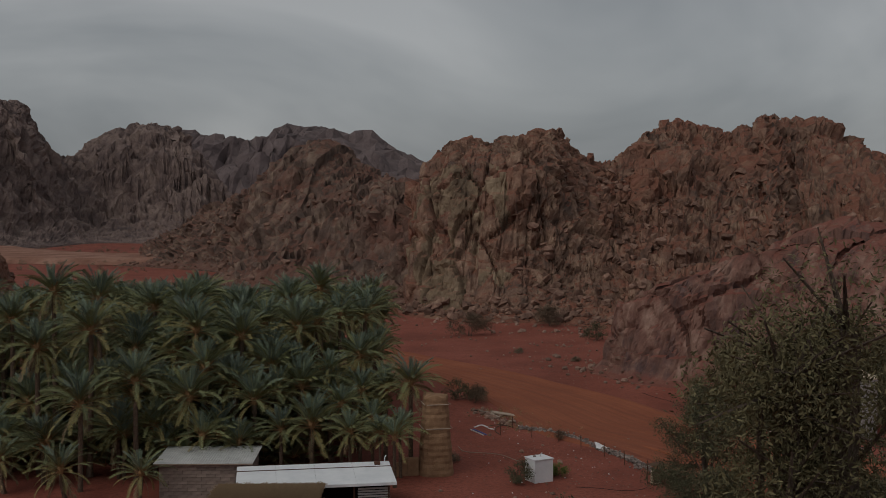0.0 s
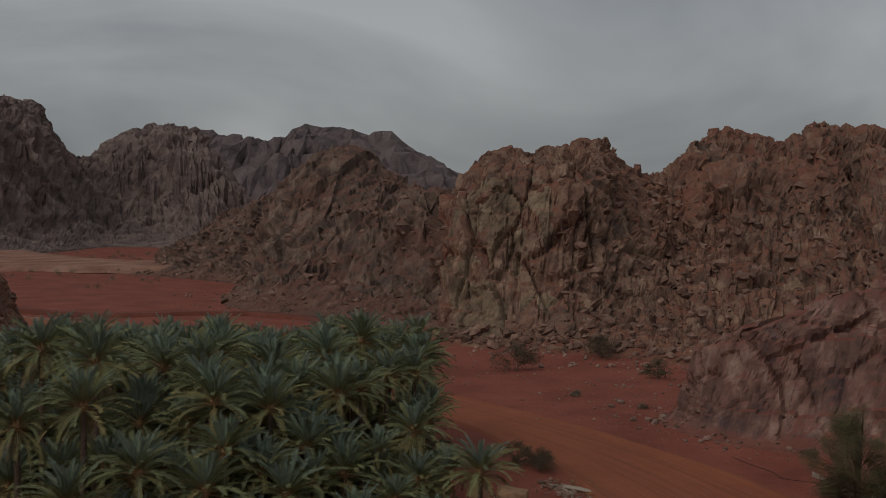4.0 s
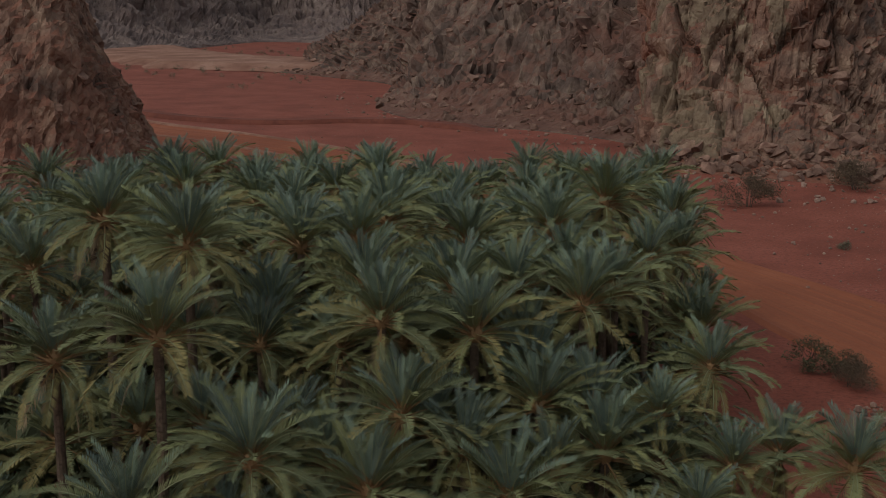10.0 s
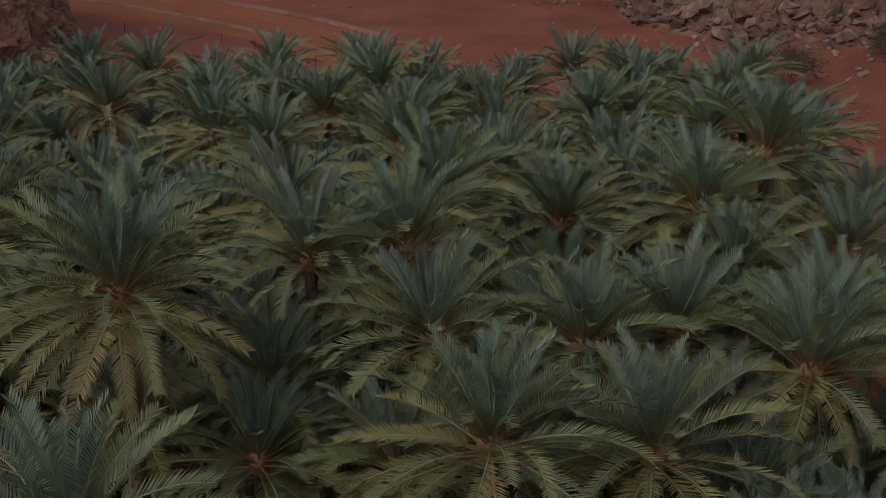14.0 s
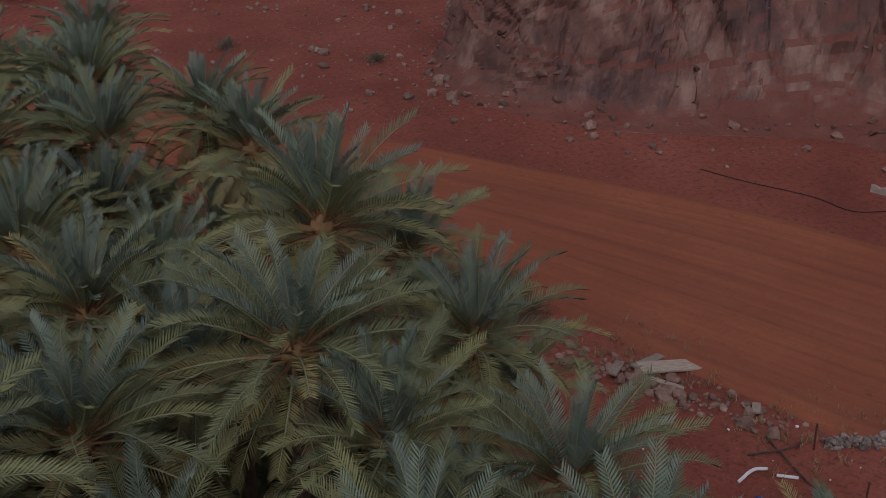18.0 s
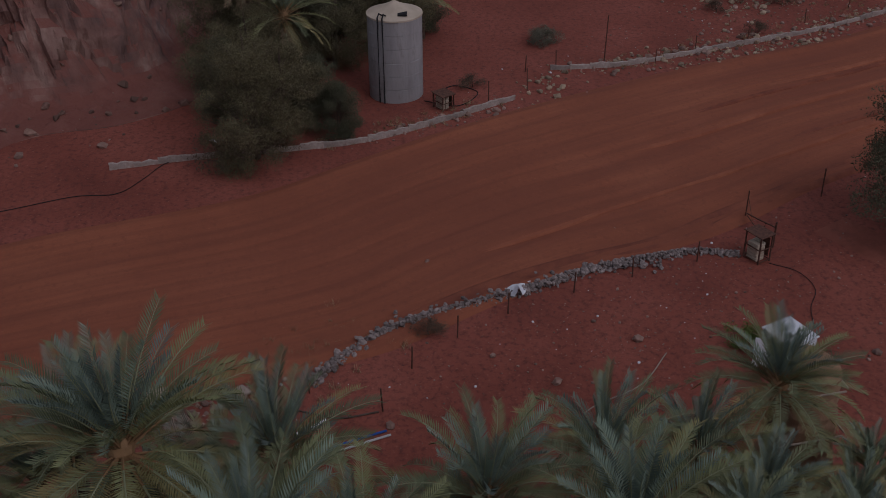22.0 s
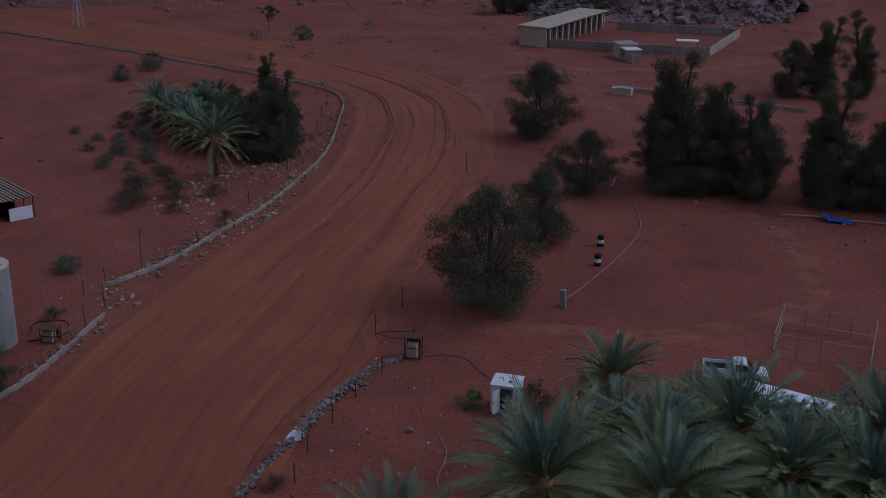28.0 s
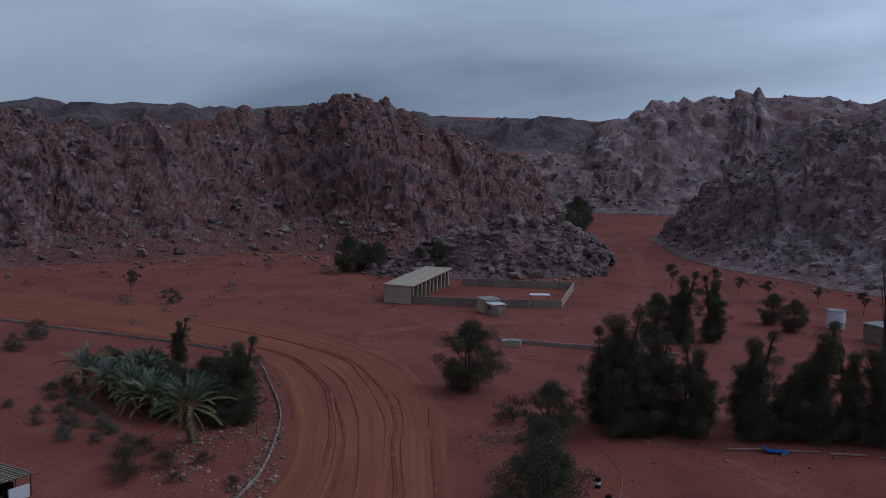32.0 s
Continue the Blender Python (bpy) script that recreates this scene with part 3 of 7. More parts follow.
# ---- mountains ----
def massif(name, stations, mat, label, step=2.0, rows=56, cliff=0.55, jag=0.12, rough=1.0, block=6.0, back=0.55, seed=0.0, pale=None, talus=0.35, tall=2.0, strata=0.3, start=0.30, span=0.45, cleft=0.0, ease=None):
    """A rocky ridge. stations: foot x, y, crest x, y, crest height. cliff: how much of the rise is steep; cleft: depth of upright gullies."""
    S = np.array(stations, float)
    n_sp = len(S) - 1
    length = sum(math.hypot(*(S[i + 1, 2:4] - S[i, 2:4])) for i in range(n_sp))
    per = max(3, int(length / n_sp / step))
    L = smooth_line(S, per)
    nv = rows
    base, rise = np.zeros((len(L), nv, 3)), np.zeros((len(L), nv))
    sheer, first, reach = cliff, start, span
    for i, (fx, fy, cx, cy, hh) in enumerate(L):
        knob = 0.0
        if ease:
            e = min(1.0, max(0.0, (fx - ease[0]) / (ease[1] - ease[0])))
            cliff, start, span = sheer + (0.35 - sheer) * e, first + (0.12 - first) * e, reach + (0.85 - reach) * e
        for w, wt_ in ((2.0, 0.6), (0.9, 0.35)):
            near = noise.voronoi(Vector((cx / (block * w) + seed, cy / (block * w), seed)))
            knob += wt_ * (0.45 + 0.8 * noise.noise(near[1][0] * 3.3)) * math.sqrt(max(0.0, 1 - (near[0][0] * 1.25) ** 2))
        crest = max(0.5, hh * (1 - jag * 0.55) + jag * 2.2 * knob * min(hh, block * 5))
        for k in range(nv):
            v = k / (nv - 1) * (1 + back)
            if v <= 1:
                x, y = fx + (cx - fx) * v, fy + (cy - fy) * v
                wob = 0.10 * noise.noise(Vector((x / 18 + seed, y / 18, 2.0)))
                vv = min(1, max(0, v + wob * math.sin(math.pi * v)))
                lo = talus * vv / 0.5 if vv < 0.5 else talus
                t = min(1, max(0, (vv - start) / span))
                st = t * t * (3 - 2 * t)
                z = crest * ((1 - cliff) * vv ** 1.1 + cliff * (0.25 * lo + (1 - 0.25 * talus) * st))
            else:
                b = (v - 1) / back
                x, y = cx + (cx - fx) * (v - 1) * 1.3, cy + (cy - fy) * (v - 1) * 1.3
                z = crest * (1 - b ** 1.5)
            base[i, k] = (x, y, z)
            rise[i, k] = v
    out = np.cross(np.gradient(base, axis=1), np.gradient(base, axis=0))
    out /= np.maximum(np.linalg.norm(out, axis=2, keepdims=True), 1e-6)
    out[out[:, :, 2] < 0] *= -1
    verts, index, tint = [], [], []
    for i in range(len(L)):
        for k in range(nv):
            p, n, v = Vector(base[i, k]), Vector(out[i, k]), rise[i, k]
            amp = min(1.0, p.z / 4.0 + 0.15) * rough
            cell = 0.0
            if 0 < v:
                q1 = Vector((p.x / block + seed, p.y / block, p.z / (block * tall)))
                q1 += 0.16 * noise.noise_vector(q1 * 1.3)
                d1, p1 = noise.voronoi(q1)
                q2 = Vector((q1.x * 2.9, q1.y * 2.9, q1.z * 2.9 * tall * 0.8)) + 0.10 * noise.noise_vector(q1 * 4.0)
                d2, p2 = noise.voronoi(q2)
                q3 = q2 * 2.6
                d3, p3 = noise.voronoi(q3)
                t1, t2, t3 = noise.noise_vector(p1[0] * 7.3), noise.noise_vector(p2[0] * 5.1), noise.noise_vector(p3[0] * 4.3)
                gap1, gap2 = max(0.0, 1 - (d1[1] - d1[0]) / 0.10), max(0.0, 1 - (d2[1] - d2[0]) / 0.13)
                steep = min(1.0, max(0.20, (v - 0.05) / 0.25)) if v <= 1 else 1.0
                big = 1.1 * noise.noise(q1 * 0.42) + 0.95 * t1.x + 0.85 * t1.dot(q1 - p1[0]) - 0.40 * gap1
                small = 0.42 * t2.x + 0.50 * t2.dot(q2 - p2[0]) - 0.22 * gap2 + 0.17 * t3.x + 0.16 * t3.dot(q3 - p3[0])
                ledge = noise.noise(Vector((p.x / (block * 4), p.y / (block * 4), seed))) + p.z / (block * 0.62)
                calm = 0.45 if pale and -20 < p.x < 15 and p.z < 36 else 1.0
                crag = big * steep + calm * small * (0.55 + 0.45 * steep) + strata * 1.3 * ((ledge % 1.0) - 0.5)
                if cleft:
                    s = (i * step + 1.2 * noise.noise(Vector((p.z * 0.25, i * step * 0.1, seed))))
                    dd = noise.voronoi(Vector((s / 15.0, p.z / 60, seed)))[0]
                    crag -= cleft * max(0.0, 1 - (dd[1] - dd[0]) / 0.10) * min(1.0, max(0.0, (v - 0.1) / 0.08)) / (block * 0.42)
                p += n * crag * block * 0.36 * amp * (1 - 0.6 * max(0, 1 - abs(v - 1) / 0.08))
                cell = t2.y + 0.5 * t1.z
            if k == 0:
                p.z = -2.0
            if k == nv - 1:
                p.z = -3.0
            verts.append(p)
            tint.append(cell)
    faces = []
    for i in range(len(L) - 1):
        for k in range(nv - 1):
            a = i * nv + k
            faces.append((a, a + nv, a + nv + 1, a + 1))
            if pale:
                x, y, z = verts[a]
                index.append(1 if pale(x, y, z, tint[a]) else 0)
    me = from_arrays(name, verts, faces, [mat, M["rock_pale"]] if pale else mat, index=index or None)
    return tagged(new(name, me), label, "mountain", kind="structure")


def pale_face(x, y, z, cell):
    w = 6 * noise.noise(Vector((x / 7, y / 7, z / 5)))
    return -13 + w < x < 11 + w and y < 276 and 1 < z + 0.8 * w < 33 and cell > -0.08


massif("far_mountain", [(-438.8, 1056.0, -445.7, 1480.0, 85.3), (-368.0, 1047.2, -366.5, 1496.0, 111.8), (-315.3, 1056.0, -325.7, 1510.0, 117.5), (-262.7, 1064.8, -289.8, 1563.0, 115.0), (-227.9, 1073.6, -251.9, 1619.0, 130.5), (-201.8, 1082.4, -223.0, 1673.0, 140.0), (-166.9, 1091.2, -186.2, 1677.0, 129.8), (-114.5, 1091.2, -126.5, 1631.0, 117.9), (-53.5, 1091.2, -60.9, 1584.0, 88.1), (7.4, 1091.2, -7.3, 1534.0, 68.3), (154.5, 1091.2, 161.2, 1534.0, 67.7)],
       M["rock_far"], "distant grey-brown mountain with a domed summit", step=12, rows=40, block=38, rough=0.8, jag=0.10, seed=3.1)
massif("west_mountain", [(-410.9, 422.4, -529.8, 620.0, 94.4), (-303.7, 492.8, -409.8, 700.0, 106.4), (-267.3, 545.6, -379.8, 769.0, 109.4), (-255.3, 598.4, -369.4, 807.0, 101.3), (-251.9, 642.4, -360.9, 844.0, 107.3), (-245.7, 686.4, -342.3, 873.0, 102.3), (-243.1, 730.4, -344.0, 926.0, 82.2), (-238.2, 748.0, -342.9, 980.0, 62.1), (-219.1, 756.8, -324.3, 1008.0, 76.1), (-192.8, 748.0, -293.4, 1017.0, 92.2), (-166.3, 730.4, -274.4, 1022.0, 98.2), (-153.0, 721.6, -257.4, 1026.0, 88.3), (-122.2, 704.0, -212.2, 964.0, 44.6), (-95.5, 668.8, -170.0, 900.0, 16.9), (-60.4, 651.2, -121.1, 900.0, 9.1)],
       M["rock_west"], "steep dark rock mountain with cleft cliffs", step=3.2, rows=110, block=17, cliff=0.65, jag=0.10, seed=7.7)
massif("spur_mountain", [(-143.9, 475.2, -155.6, 590.0, 7.5), (-113.1, 449.2, -114.2, 500.0, 19.7), (-88.0, 421.3, -95.1, 485.0, 28.7), (-80.6, 379.3, -76.9, 462.0, 36.6), (-75.1, 343.9, -61.8, 446.0, 43.6), (-60.8, 317.9, -46.8, 436.0, 47.6), (-46.7, 306.7, -33.8, 424.0, 41.7), (-30.8, 300.4, -22.6, 402.0, 32.0), (-18.4, 290.6, -9.3, 372.0, 32.1), (-5.8, 275.6, 6.6, 352.0, 38.0), (6.6, 276.1, 26.1, 350.0, 40.0)],
       M["rock_spur"], "reddish-brown rock spur with broken ledges", step=1.6, rows=120, block=9, cliff=0.6, jag=0.14, seed=1.3)
massif("east_cliff", [(-12.7, 268.3, -6.2, 300.0, 30.2), (-9.9, 258.0, -3.2, 290.0, 37.1), (-5.4, 252.1, 1.6, 293.0, 40.0), (1.8, 246.2, 10.4, 294.0, 41.0), (9.9, 243.1, 19.0, 296.0, 42.9), (17.9, 240.7, 26.7, 299.0, 44.9), (25.2, 235.8, 36.3, 311.0, 39.1), (31.5, 229.0, 45.8, 322.0, 39.1), (38.0, 221.4, 57.2, 340.0, 46.9), (45.3, 212.8, 68.8, 352.0, 48.8), (50.9, 203.3, 84.1, 366.0, 47.9), (56.5, 194.6, 103.2, 395.0, 49.9), (64.8, 184.5, 126.0, 455.0, 55.8), (76.8, 178.5, 137.5, 468.0, 57.7), (86.8, 176.5, 151.1, 470.0, 51.9), (110.8, 173.5, 188.1, 480.0, 43.7), (170.8, 168.5, 268.1, 470.0, 43.7)],
       M["rock"], "towering red-brown cliff with a pale weathered face", step=1.0, rows=200, block=10.5, cliff=0.72, jag=0.14, seed=5.2, tall=1.7, strata=0.22, pale=pale_face, start=0.10, span=0.45, ease=(14, 34), cleft=0.9)
massif("near_outcrop", [(24, 182, 33, 186, 5), (21, 176, 30, 174, 9), (23, 168, 35, 172, 13), (27, 161.5, 43, 172, 17), (33, 156.5, 52, 174, 20), (38, 152, 61, 175, 22), (40, 146, 66, 172, 22), (45, 141, 72, 168, 22),
                        (56, 138, 84, 165, 24), (72, 136, 98, 165, 27), (95, 128, 122, 158, 30), (132, 124, 155, 152, 32), (172, 108, 196, 138, 33), (204, 80, 234, 104, 34), (214, 44, 248, 58, 36)],
       M["rock_red"], "low dark-red rock outcrop beside the road", step=0.55, rows=150, block=13, cliff=0.85, jag=0.12, seed=9.4, tall=1.0, rough=0.34, strata=0.35, talus=0.15, start=0.12, span=0.42, cleft=1.3)
massif("south_east_hill", [(212, 48, 250, 66, 31.6), (196, 14, 240, 5, 33.5), (188, -2, 239, -25, 34.4), (181, -14, 239, -42, 33.5), (175, -28, 234, -62, 30.7), (170, -42, 234, -102, 33.5), (160, -52, 232, -129, 35.3), (150, -58, 220, -137, 36.3),
                           (138, -55, 202, -129, 38), (127, -54, 195, -133, 42), (118, -60, 181, -144, 38), (108, -70, 176, -165, 30.7), (102, -88, 172, -190, 25.1), (100, -118, 162, -200, 20.5)],
       M["rock_grey"], "boulder-strewn hillside of reddish-grey rock", step=1.1, rows=150, block=5.0, cliff=0.40, jag=0.20, seed=2.2, tall=1.1, strata=0.1)
massif("boulder_knoll", [(128, -36, 122, -42, 3), (118, -34, 113, -48, 8), (106, -40, 105, -54, 11), (98, -46, 98, -60, 13), (90, -55, 92, -70, 12), (83, -61, 87, -76, 8), (79, -68, 82, -80, 3)],
       M["rock_south_hazed"], "low knoll of heaped grey boulders", step=0.6, rows=60, block=2.6, cliff=0.2, jag=0.2, seed=4.6, tall=0.7, strata=0.1)
massif("south_mountain", [(148, -205, 182, -232, 19), (140, -218, 168, -259, 22.8), (132, -225, 158, -263, 32.3), (122, -228, 152, -287, 37), (110, -232, 142, -311, 42.8), (95, -235, 129, -346, 46.0), (86, -237, 123, -352, 49.5), (76, -238, 113, -360, 50.5), (60, -240, 82, -367, 48.5),
                          (40, -242, 61, -370, 44.5), (0, -240, 10, -370, 41.8)],
       M["rock_south_hazed"], "hazy rock mountain behind the valley", step=3.0, rows=64, block=8, cliff=0.4, jag=0.12, seed=6.1, tall=1.1)
massif("south_west_hill", [(96, -150, 92, -160, 5), (84, -130, 80, -146, 15), (73, -112, 69, -142, 24), (66, -105, 60, -142, 30), (56, -97, 53, -141, 34), (47, -92, 42, -142, 39), (36, -86, 29, -144, 38), (22, -78, 12, -146, 38),
                           (4, -70, -8, -140, 38), (-30, -60, -50, -130, 40), (-80, -40, -110, -100, 42)],
       M["rock_south_hazed"], "dark rocky hill at the mouth of the side valley", step=1.2, rows=120, block=5.5, cliff=0.5, jag=0.20, seed=8.8, tall=1.2)
massif("valley_head", [(1100, -300, 1160, -440, 32), (900, -420, 960, -560, 32), (740, -520, 815, -682, 30), (690, -560, 773, -720, 31), (560, -640, 620, -830, 29), (500, -680, 558, -870, 26), (480, -700, 525, -885, 24.5), (460, -720, 505, -897, 25), (380, -760, 430, -930, 26), (200, -780, 240, -950, 32), (0, -780, 20, -950, 32)],
       M["rock_far"], "distant hazy range closing the valley", step=14, rows=30, block=26, jag=0.1, seed=0.7)
massif("west_rock", [(-150.9, 201.0, -164.4, 255.0, 22.4), (-130.9, 189.0, -141.4, 245.0, 29.4), (-112.9, 186.0, -119.4, 238.0, 33.4), (-96.9, 188.0, -106.4, 234.0, 34.4), (-84.9, 192.0, -100.5, 237.0, 32.5), (-79.7, 198.3, -98.6, 240.0, 22.6), (-76.3, 206.3, -94.7, 244.0, 12.8), (-74.6, 215.2, -91.8, 248.0, 3.0)],
       M["rock"], "rounded weathered rock tower at the palm grove", step=0.7, rows=120, block=5.5, cliff=0.8, jag=0.12, seed=3.9, tall=1.2, strata=0.1, start=0.15, span=0.5)
massif("north_west_range", [(-300, 60, -380, 40, 40), (-300, 160, -380, 170, 60), (-290, 260, -370, 300, 70), (-320, 380, -420, 440, 90), (-400, 470, -500, 600, 100)],
       M["rock_grey"], "rock range closing the valley to the west", step=8, rows=40, block=16, seed=5.9)
massif("south_range", [(-80, -40, -110, -100, 42), (-160, -20, -200, -80, 45), (-260, 10, -330, -30, 42), (-300, 60, -380, 40, 40)],
       M["rock_grey"], "rock range closing the valley behind the farm", step=6, rows=40, block=12, seed=1.9)


# ---- boulders lying on the slopes, by the many ----
def hull_rock(seed):
    rng = random.Random(seed)
    bm = bmesh.new()
    for _ in range(15):
        d = Vector((rng.gauss(0, 1), rng.gauss(0, 1), rng.gauss(0, 1))).normalized() * rng.uniform(0.8, 1.05)
        bm.verts.new((d.x * 1.2, d.y * 0.95, d.z * 0.8))
    r = bmesh.ops.convex_hull(bm, input=list(bm.verts))
    bmesh.ops.delete(bm, geom=list({e for e in r["geom_interior"] if isinstance(e, bmesh.types.BMVert)}), context="VERTS")
    bm.verts.index_update()
    out = np.array([tuple(v.co) for v in bm.verts]), [[v.index for v in f.verts] for f in bm.faces]
    bm.free()
    return out


ROCKS = [hull_rock(k) for k in range(14)]


def slope_boulders(name, host, count, sizes, label, keep, seed, mat="boulder"):
    rng = random.Random(seed)
    me = host.data
    verts, faces = [], []
    done = tries = 0
    while done < count and tries < count * 40:
        tries += 1
        f = me.polygons[rng.randrange(len(me.polygons))]
        c = f.center
        if not keep(c.x, c.y, c.z) or rng.random() > max(0.12, f.normal.z):
            continue
        s = sizes[0] * (sizes[1] / sizes[0]) ** (rng.random() ** 2.0)
        vs, fs = rng.choice(ROCKS)
        m = np.array(pose(0, 0, 0, rng.uniform(-30, 30), rng.uniform(-30, 30), rng.uniform(0, 360)).to_3x3()) * s
        i = len(verts)
        verts += [tuple(v) for v in vs @ m.T + np.array((c.x, c.y, c.z + 0.15 * s))]
        faces += [[i + a for a in g] for g in fs]
        done += 1
    ob = new(name, from_arrays(name, verts, faces, M[mat]))
    return tagged(ob, label, "boulders", kind="stuff")


HILL = {o.name: o for o in scene.objects if o.type == "MESH"}
slope_boulders("hillside_boulders", HILL["south_east_hill"], 1900, (0.3, 1.7), "pale-edged boulders strewn over the hillside", lambda x, y, z: 0.5 < z, 1)
slope_boulders("knoll_boulders", HILL["boulder_knoll"], 600, (0.35, 1.9), "heaped grey boulders on the knoll", lambda x, y, z: 0.3 < z, 2)
slope_boulders("valley_boulders", HILL["south_west_hill"], 1200, (0.3, 1.3), "boulders on the dark hill", lambda x, y, z: z > 1 and x > -20, 3)
slope_boulders("mountain_boulders", HILL["south_mountain"], 700, (0.4, 1.6), "boulders on the mountain slope", lambda x, y, z: z > 1, 4)
slope_boulders("cliff_boulders", HILL["east_cliff"], 2200, (0.3, 1.7), "broken reddish rocks on the cliff slopes", lambda x, y, z: 0.3 < z < 34 and y < 330 and (x > 15 or z < 4), 5, "rubble")
slope_boulders("spur_boulders", HILL["spur_mountain"], 900, (0.4, 1.8), "broken rocks on the spur", lambda x, y, z: z < 30, 6, "rubble")
slope_boulders("outcrop_boulders", HILL["near_outcrop"], 420, (0.06, 0.5), "broken rubble on the red outcrop", lambda x, y, z: -0.2 < z < 9 and x < 90, 7, "rubble")
slope_boulders("tower_boulders", HILL["west_rock"], 260, (0.4, 1.6), "broken rocks at the foot of the tower", lambda x, y, z: z < 16, 8, "rubble")


# ---- date palms ----
def frond_mesh(name, length, lift, droop, mat, rng, pairs=40, leaf=0.52, fold=0.6, width=0.023, ragged=0.0):
    """One feathered leaf growing along +x from the origin: an arched rib and two combs of narrow leaflets."""
    verts, faces, idx = [], [], []
    n = 14
    rib, ang = [Vector((0, 0, 0))], lift
    for i in range(n):
        ang -= droop / n * (0.35 + 1.3 * (i / n) ** 1.4)
        rib.append(rib[-1] + Vector((math.cos(ang), 0, math.sin(ang))) * (length / n))

    def at(u):
        f = min(u * n, n - 1e-4)
        i = int(f)
        return rib[i].lerp(rib[i + 1], f - i), (rib[i + 1] - rib[i]).normalized()

    for i in range(n + 1):
        r = 0.05 * (1 - i / n) ** 1.3 + 0.006
        p, d = at(i / n)
        up = Vector((-d.z, 0, d.x))
        verts += [p + Vector((0, r, 0)), p + up * r * 0.8, p - Vector((0, r, 0)), p - up * r * 0.6]
        if i:
            a = len(verts) - 8
            for k in range(4):
                faces.append((a + k, a + (k + 1) % 4, a + 4 + (k + 1) % 4, a + 4 + k))
                idx.append(1 if i < 5 else 2)
    for j in range(pairs):
        u = 0.15 + 0.85 * j / pairs
        p, d = at(u)
        up = Vector((-d.z, 0, d.x))
        size = leaf * (0.62 + 0.55 * math.sin(math.pi * min(1, 0.22 + u * 0.72))) * rng.uniform(0.94, 1.06)
        for side in (-1, 1):
            if rng.random() < ragged:
                continue
            ahead = 0.62 + 0.55 * u + rng.uniform(-0.07, 0.07)
            lf = fold + rng.uniform(-0.10, 0.10)
            way = (d * ahead + Vector((0, side, 0)) * math.cos(lf) + up * math.sin(lf)).normalized()
            end = p + way * size + Vector((0, 0, -0.07 * size))
            across = (d - way * d.dot(way) + up * rng.uniform(-0.35, 0.35)).normalized() * width
            mid = p.lerp(end, 0.4)
            b = len(verts)
            verts += [p - across * 0.5, p + across * 0.5, mid + across, end, mid - across]
            faces.append((b, b + 1, b + 2, b + 3, b + 4))
            idx.append(0)
    return from_arrays(name, verts, faces, [mat, M["rib"], M["rib_green"]], index=idx)


rng = random.Random(4)
FRONDS = {
    "spear": [frond_mesh("frond_spear", 2.5, 1.46, 0.12 + 0.08 * i, M["frond_young"], rng, fold=0.7, pairs=26, leaf=0.40) for i in range(2)],
    "young": [frond_mesh("frond_young", 3.1, 1.18, 0.42 + 0.22 * i, M["frond_young"], rng, fold=0.6, pairs=31, leaf=0.45) for i in range(3)],
    "mid": [frond_mesh("frond_mid", 3.8, 0.86, 0.75 + 0.25 * i, M["frond"], rng, fold=0.52, pairs=37, leaf=0.48) for i in range(3)],
    "low": [frond_mesh("frond_low", 4.0, 0.42, 0.85 + 0.25 * i, M["frond"] if i else M["frond_old"], rng, fold=0.45, pairs=38, leaf=0.48, ragged=0.04) for i in range(3)],
    "old": [frond_mesh("frond_old", 3.8, -0.12, 0.90 + 0.25 * i, M["frond_old"], rng, fold=0.3, pairs=36, leaf=0.46, ragged=0.08) for i in range(2)],
    "dead": [frond_mesh("frond_dead", 3.1, -0.95, 0.5, M["frond_dead"], rng, fold=0.1, pairs=40, leaf=0.5, ragged=0.3)],
}


def trunk_mesh(height, rng, r0=0.26, r1=0.20):
    """A palm stem with the stubs of old leaves, its top at the origin."""
    bm = bmesh.new()
    lean = (rng.uniform(-0.5, 0.5), rng.uniform(-0.5, 0.5))
    n = 12
    pts, rad = [], []
    for i in range(n + 1):
        u = i / n
        pts.append((lean[0] * (u - 1) ** 2, lean[1] * (u - 1) ** 2, -height * (1 - u) - (0.3 if i == 0 else 0)))
        rad.append((r0 * 1.35 if i == 0 else r0 + (r1 - r0) * u) * (1 + 0.05 * (i % 2)))
    tube(bm, pts, rad, 10)
    for i in range(int(height * 9)):
        u = i / (height * 9)
        a = i * 2.4
        c = Vector((lean[0] * (u - 1) ** 2, lean[1] * (u - 1) ** 2, -height * (1 - u)))
        r = r0 + (r1 - r0) * u
        o = Vector((math.cos(a), math.sin(a), 0))
        s = Vector((-o.y, o.x, 0)) * 0.075
        base = c + o * (r - 0.03)
        tip = c + o * (r + 0.075) + Vector((0, 0, 0.16))
        f = [bm.verts.new(base - s), bm.verts.new(base + s), bm.verts.new(tip + s * 0.6), bm.verts.new(tip - s * 0.6), bm.verts.new(c + o * (r - 0.02) + Vector((0, 0, 0.13)))]
        bm.faces.new((f[0], f[1], f[2], f[3]))
        bm.faces.new((f[3], f[2], f[4]))
    return mesh_of("palm_trunk", bm, M["palm_bark"])


CROWN_MATS = ["frond_young", "frond", "frond_old", "frond_dead", "rib", "rib_green"]
FROND_DATA = {}


def frond_data(me):
    """The arrays of one leaf, for joining."""
    if me.name not in FROND_DATA:
        slots = [CROWN_MATS.index({v: k for k, v in M.items()}[m]) for m in me.materials]
        FROND_DATA[me.name] = (np.array([tuple(v.co) for v in me.vertices]), [tuple(p.vertices) for p in me.polygons], [slots[p.material_index] for p in me.polygons])
    return FROND_DATA[me.name]


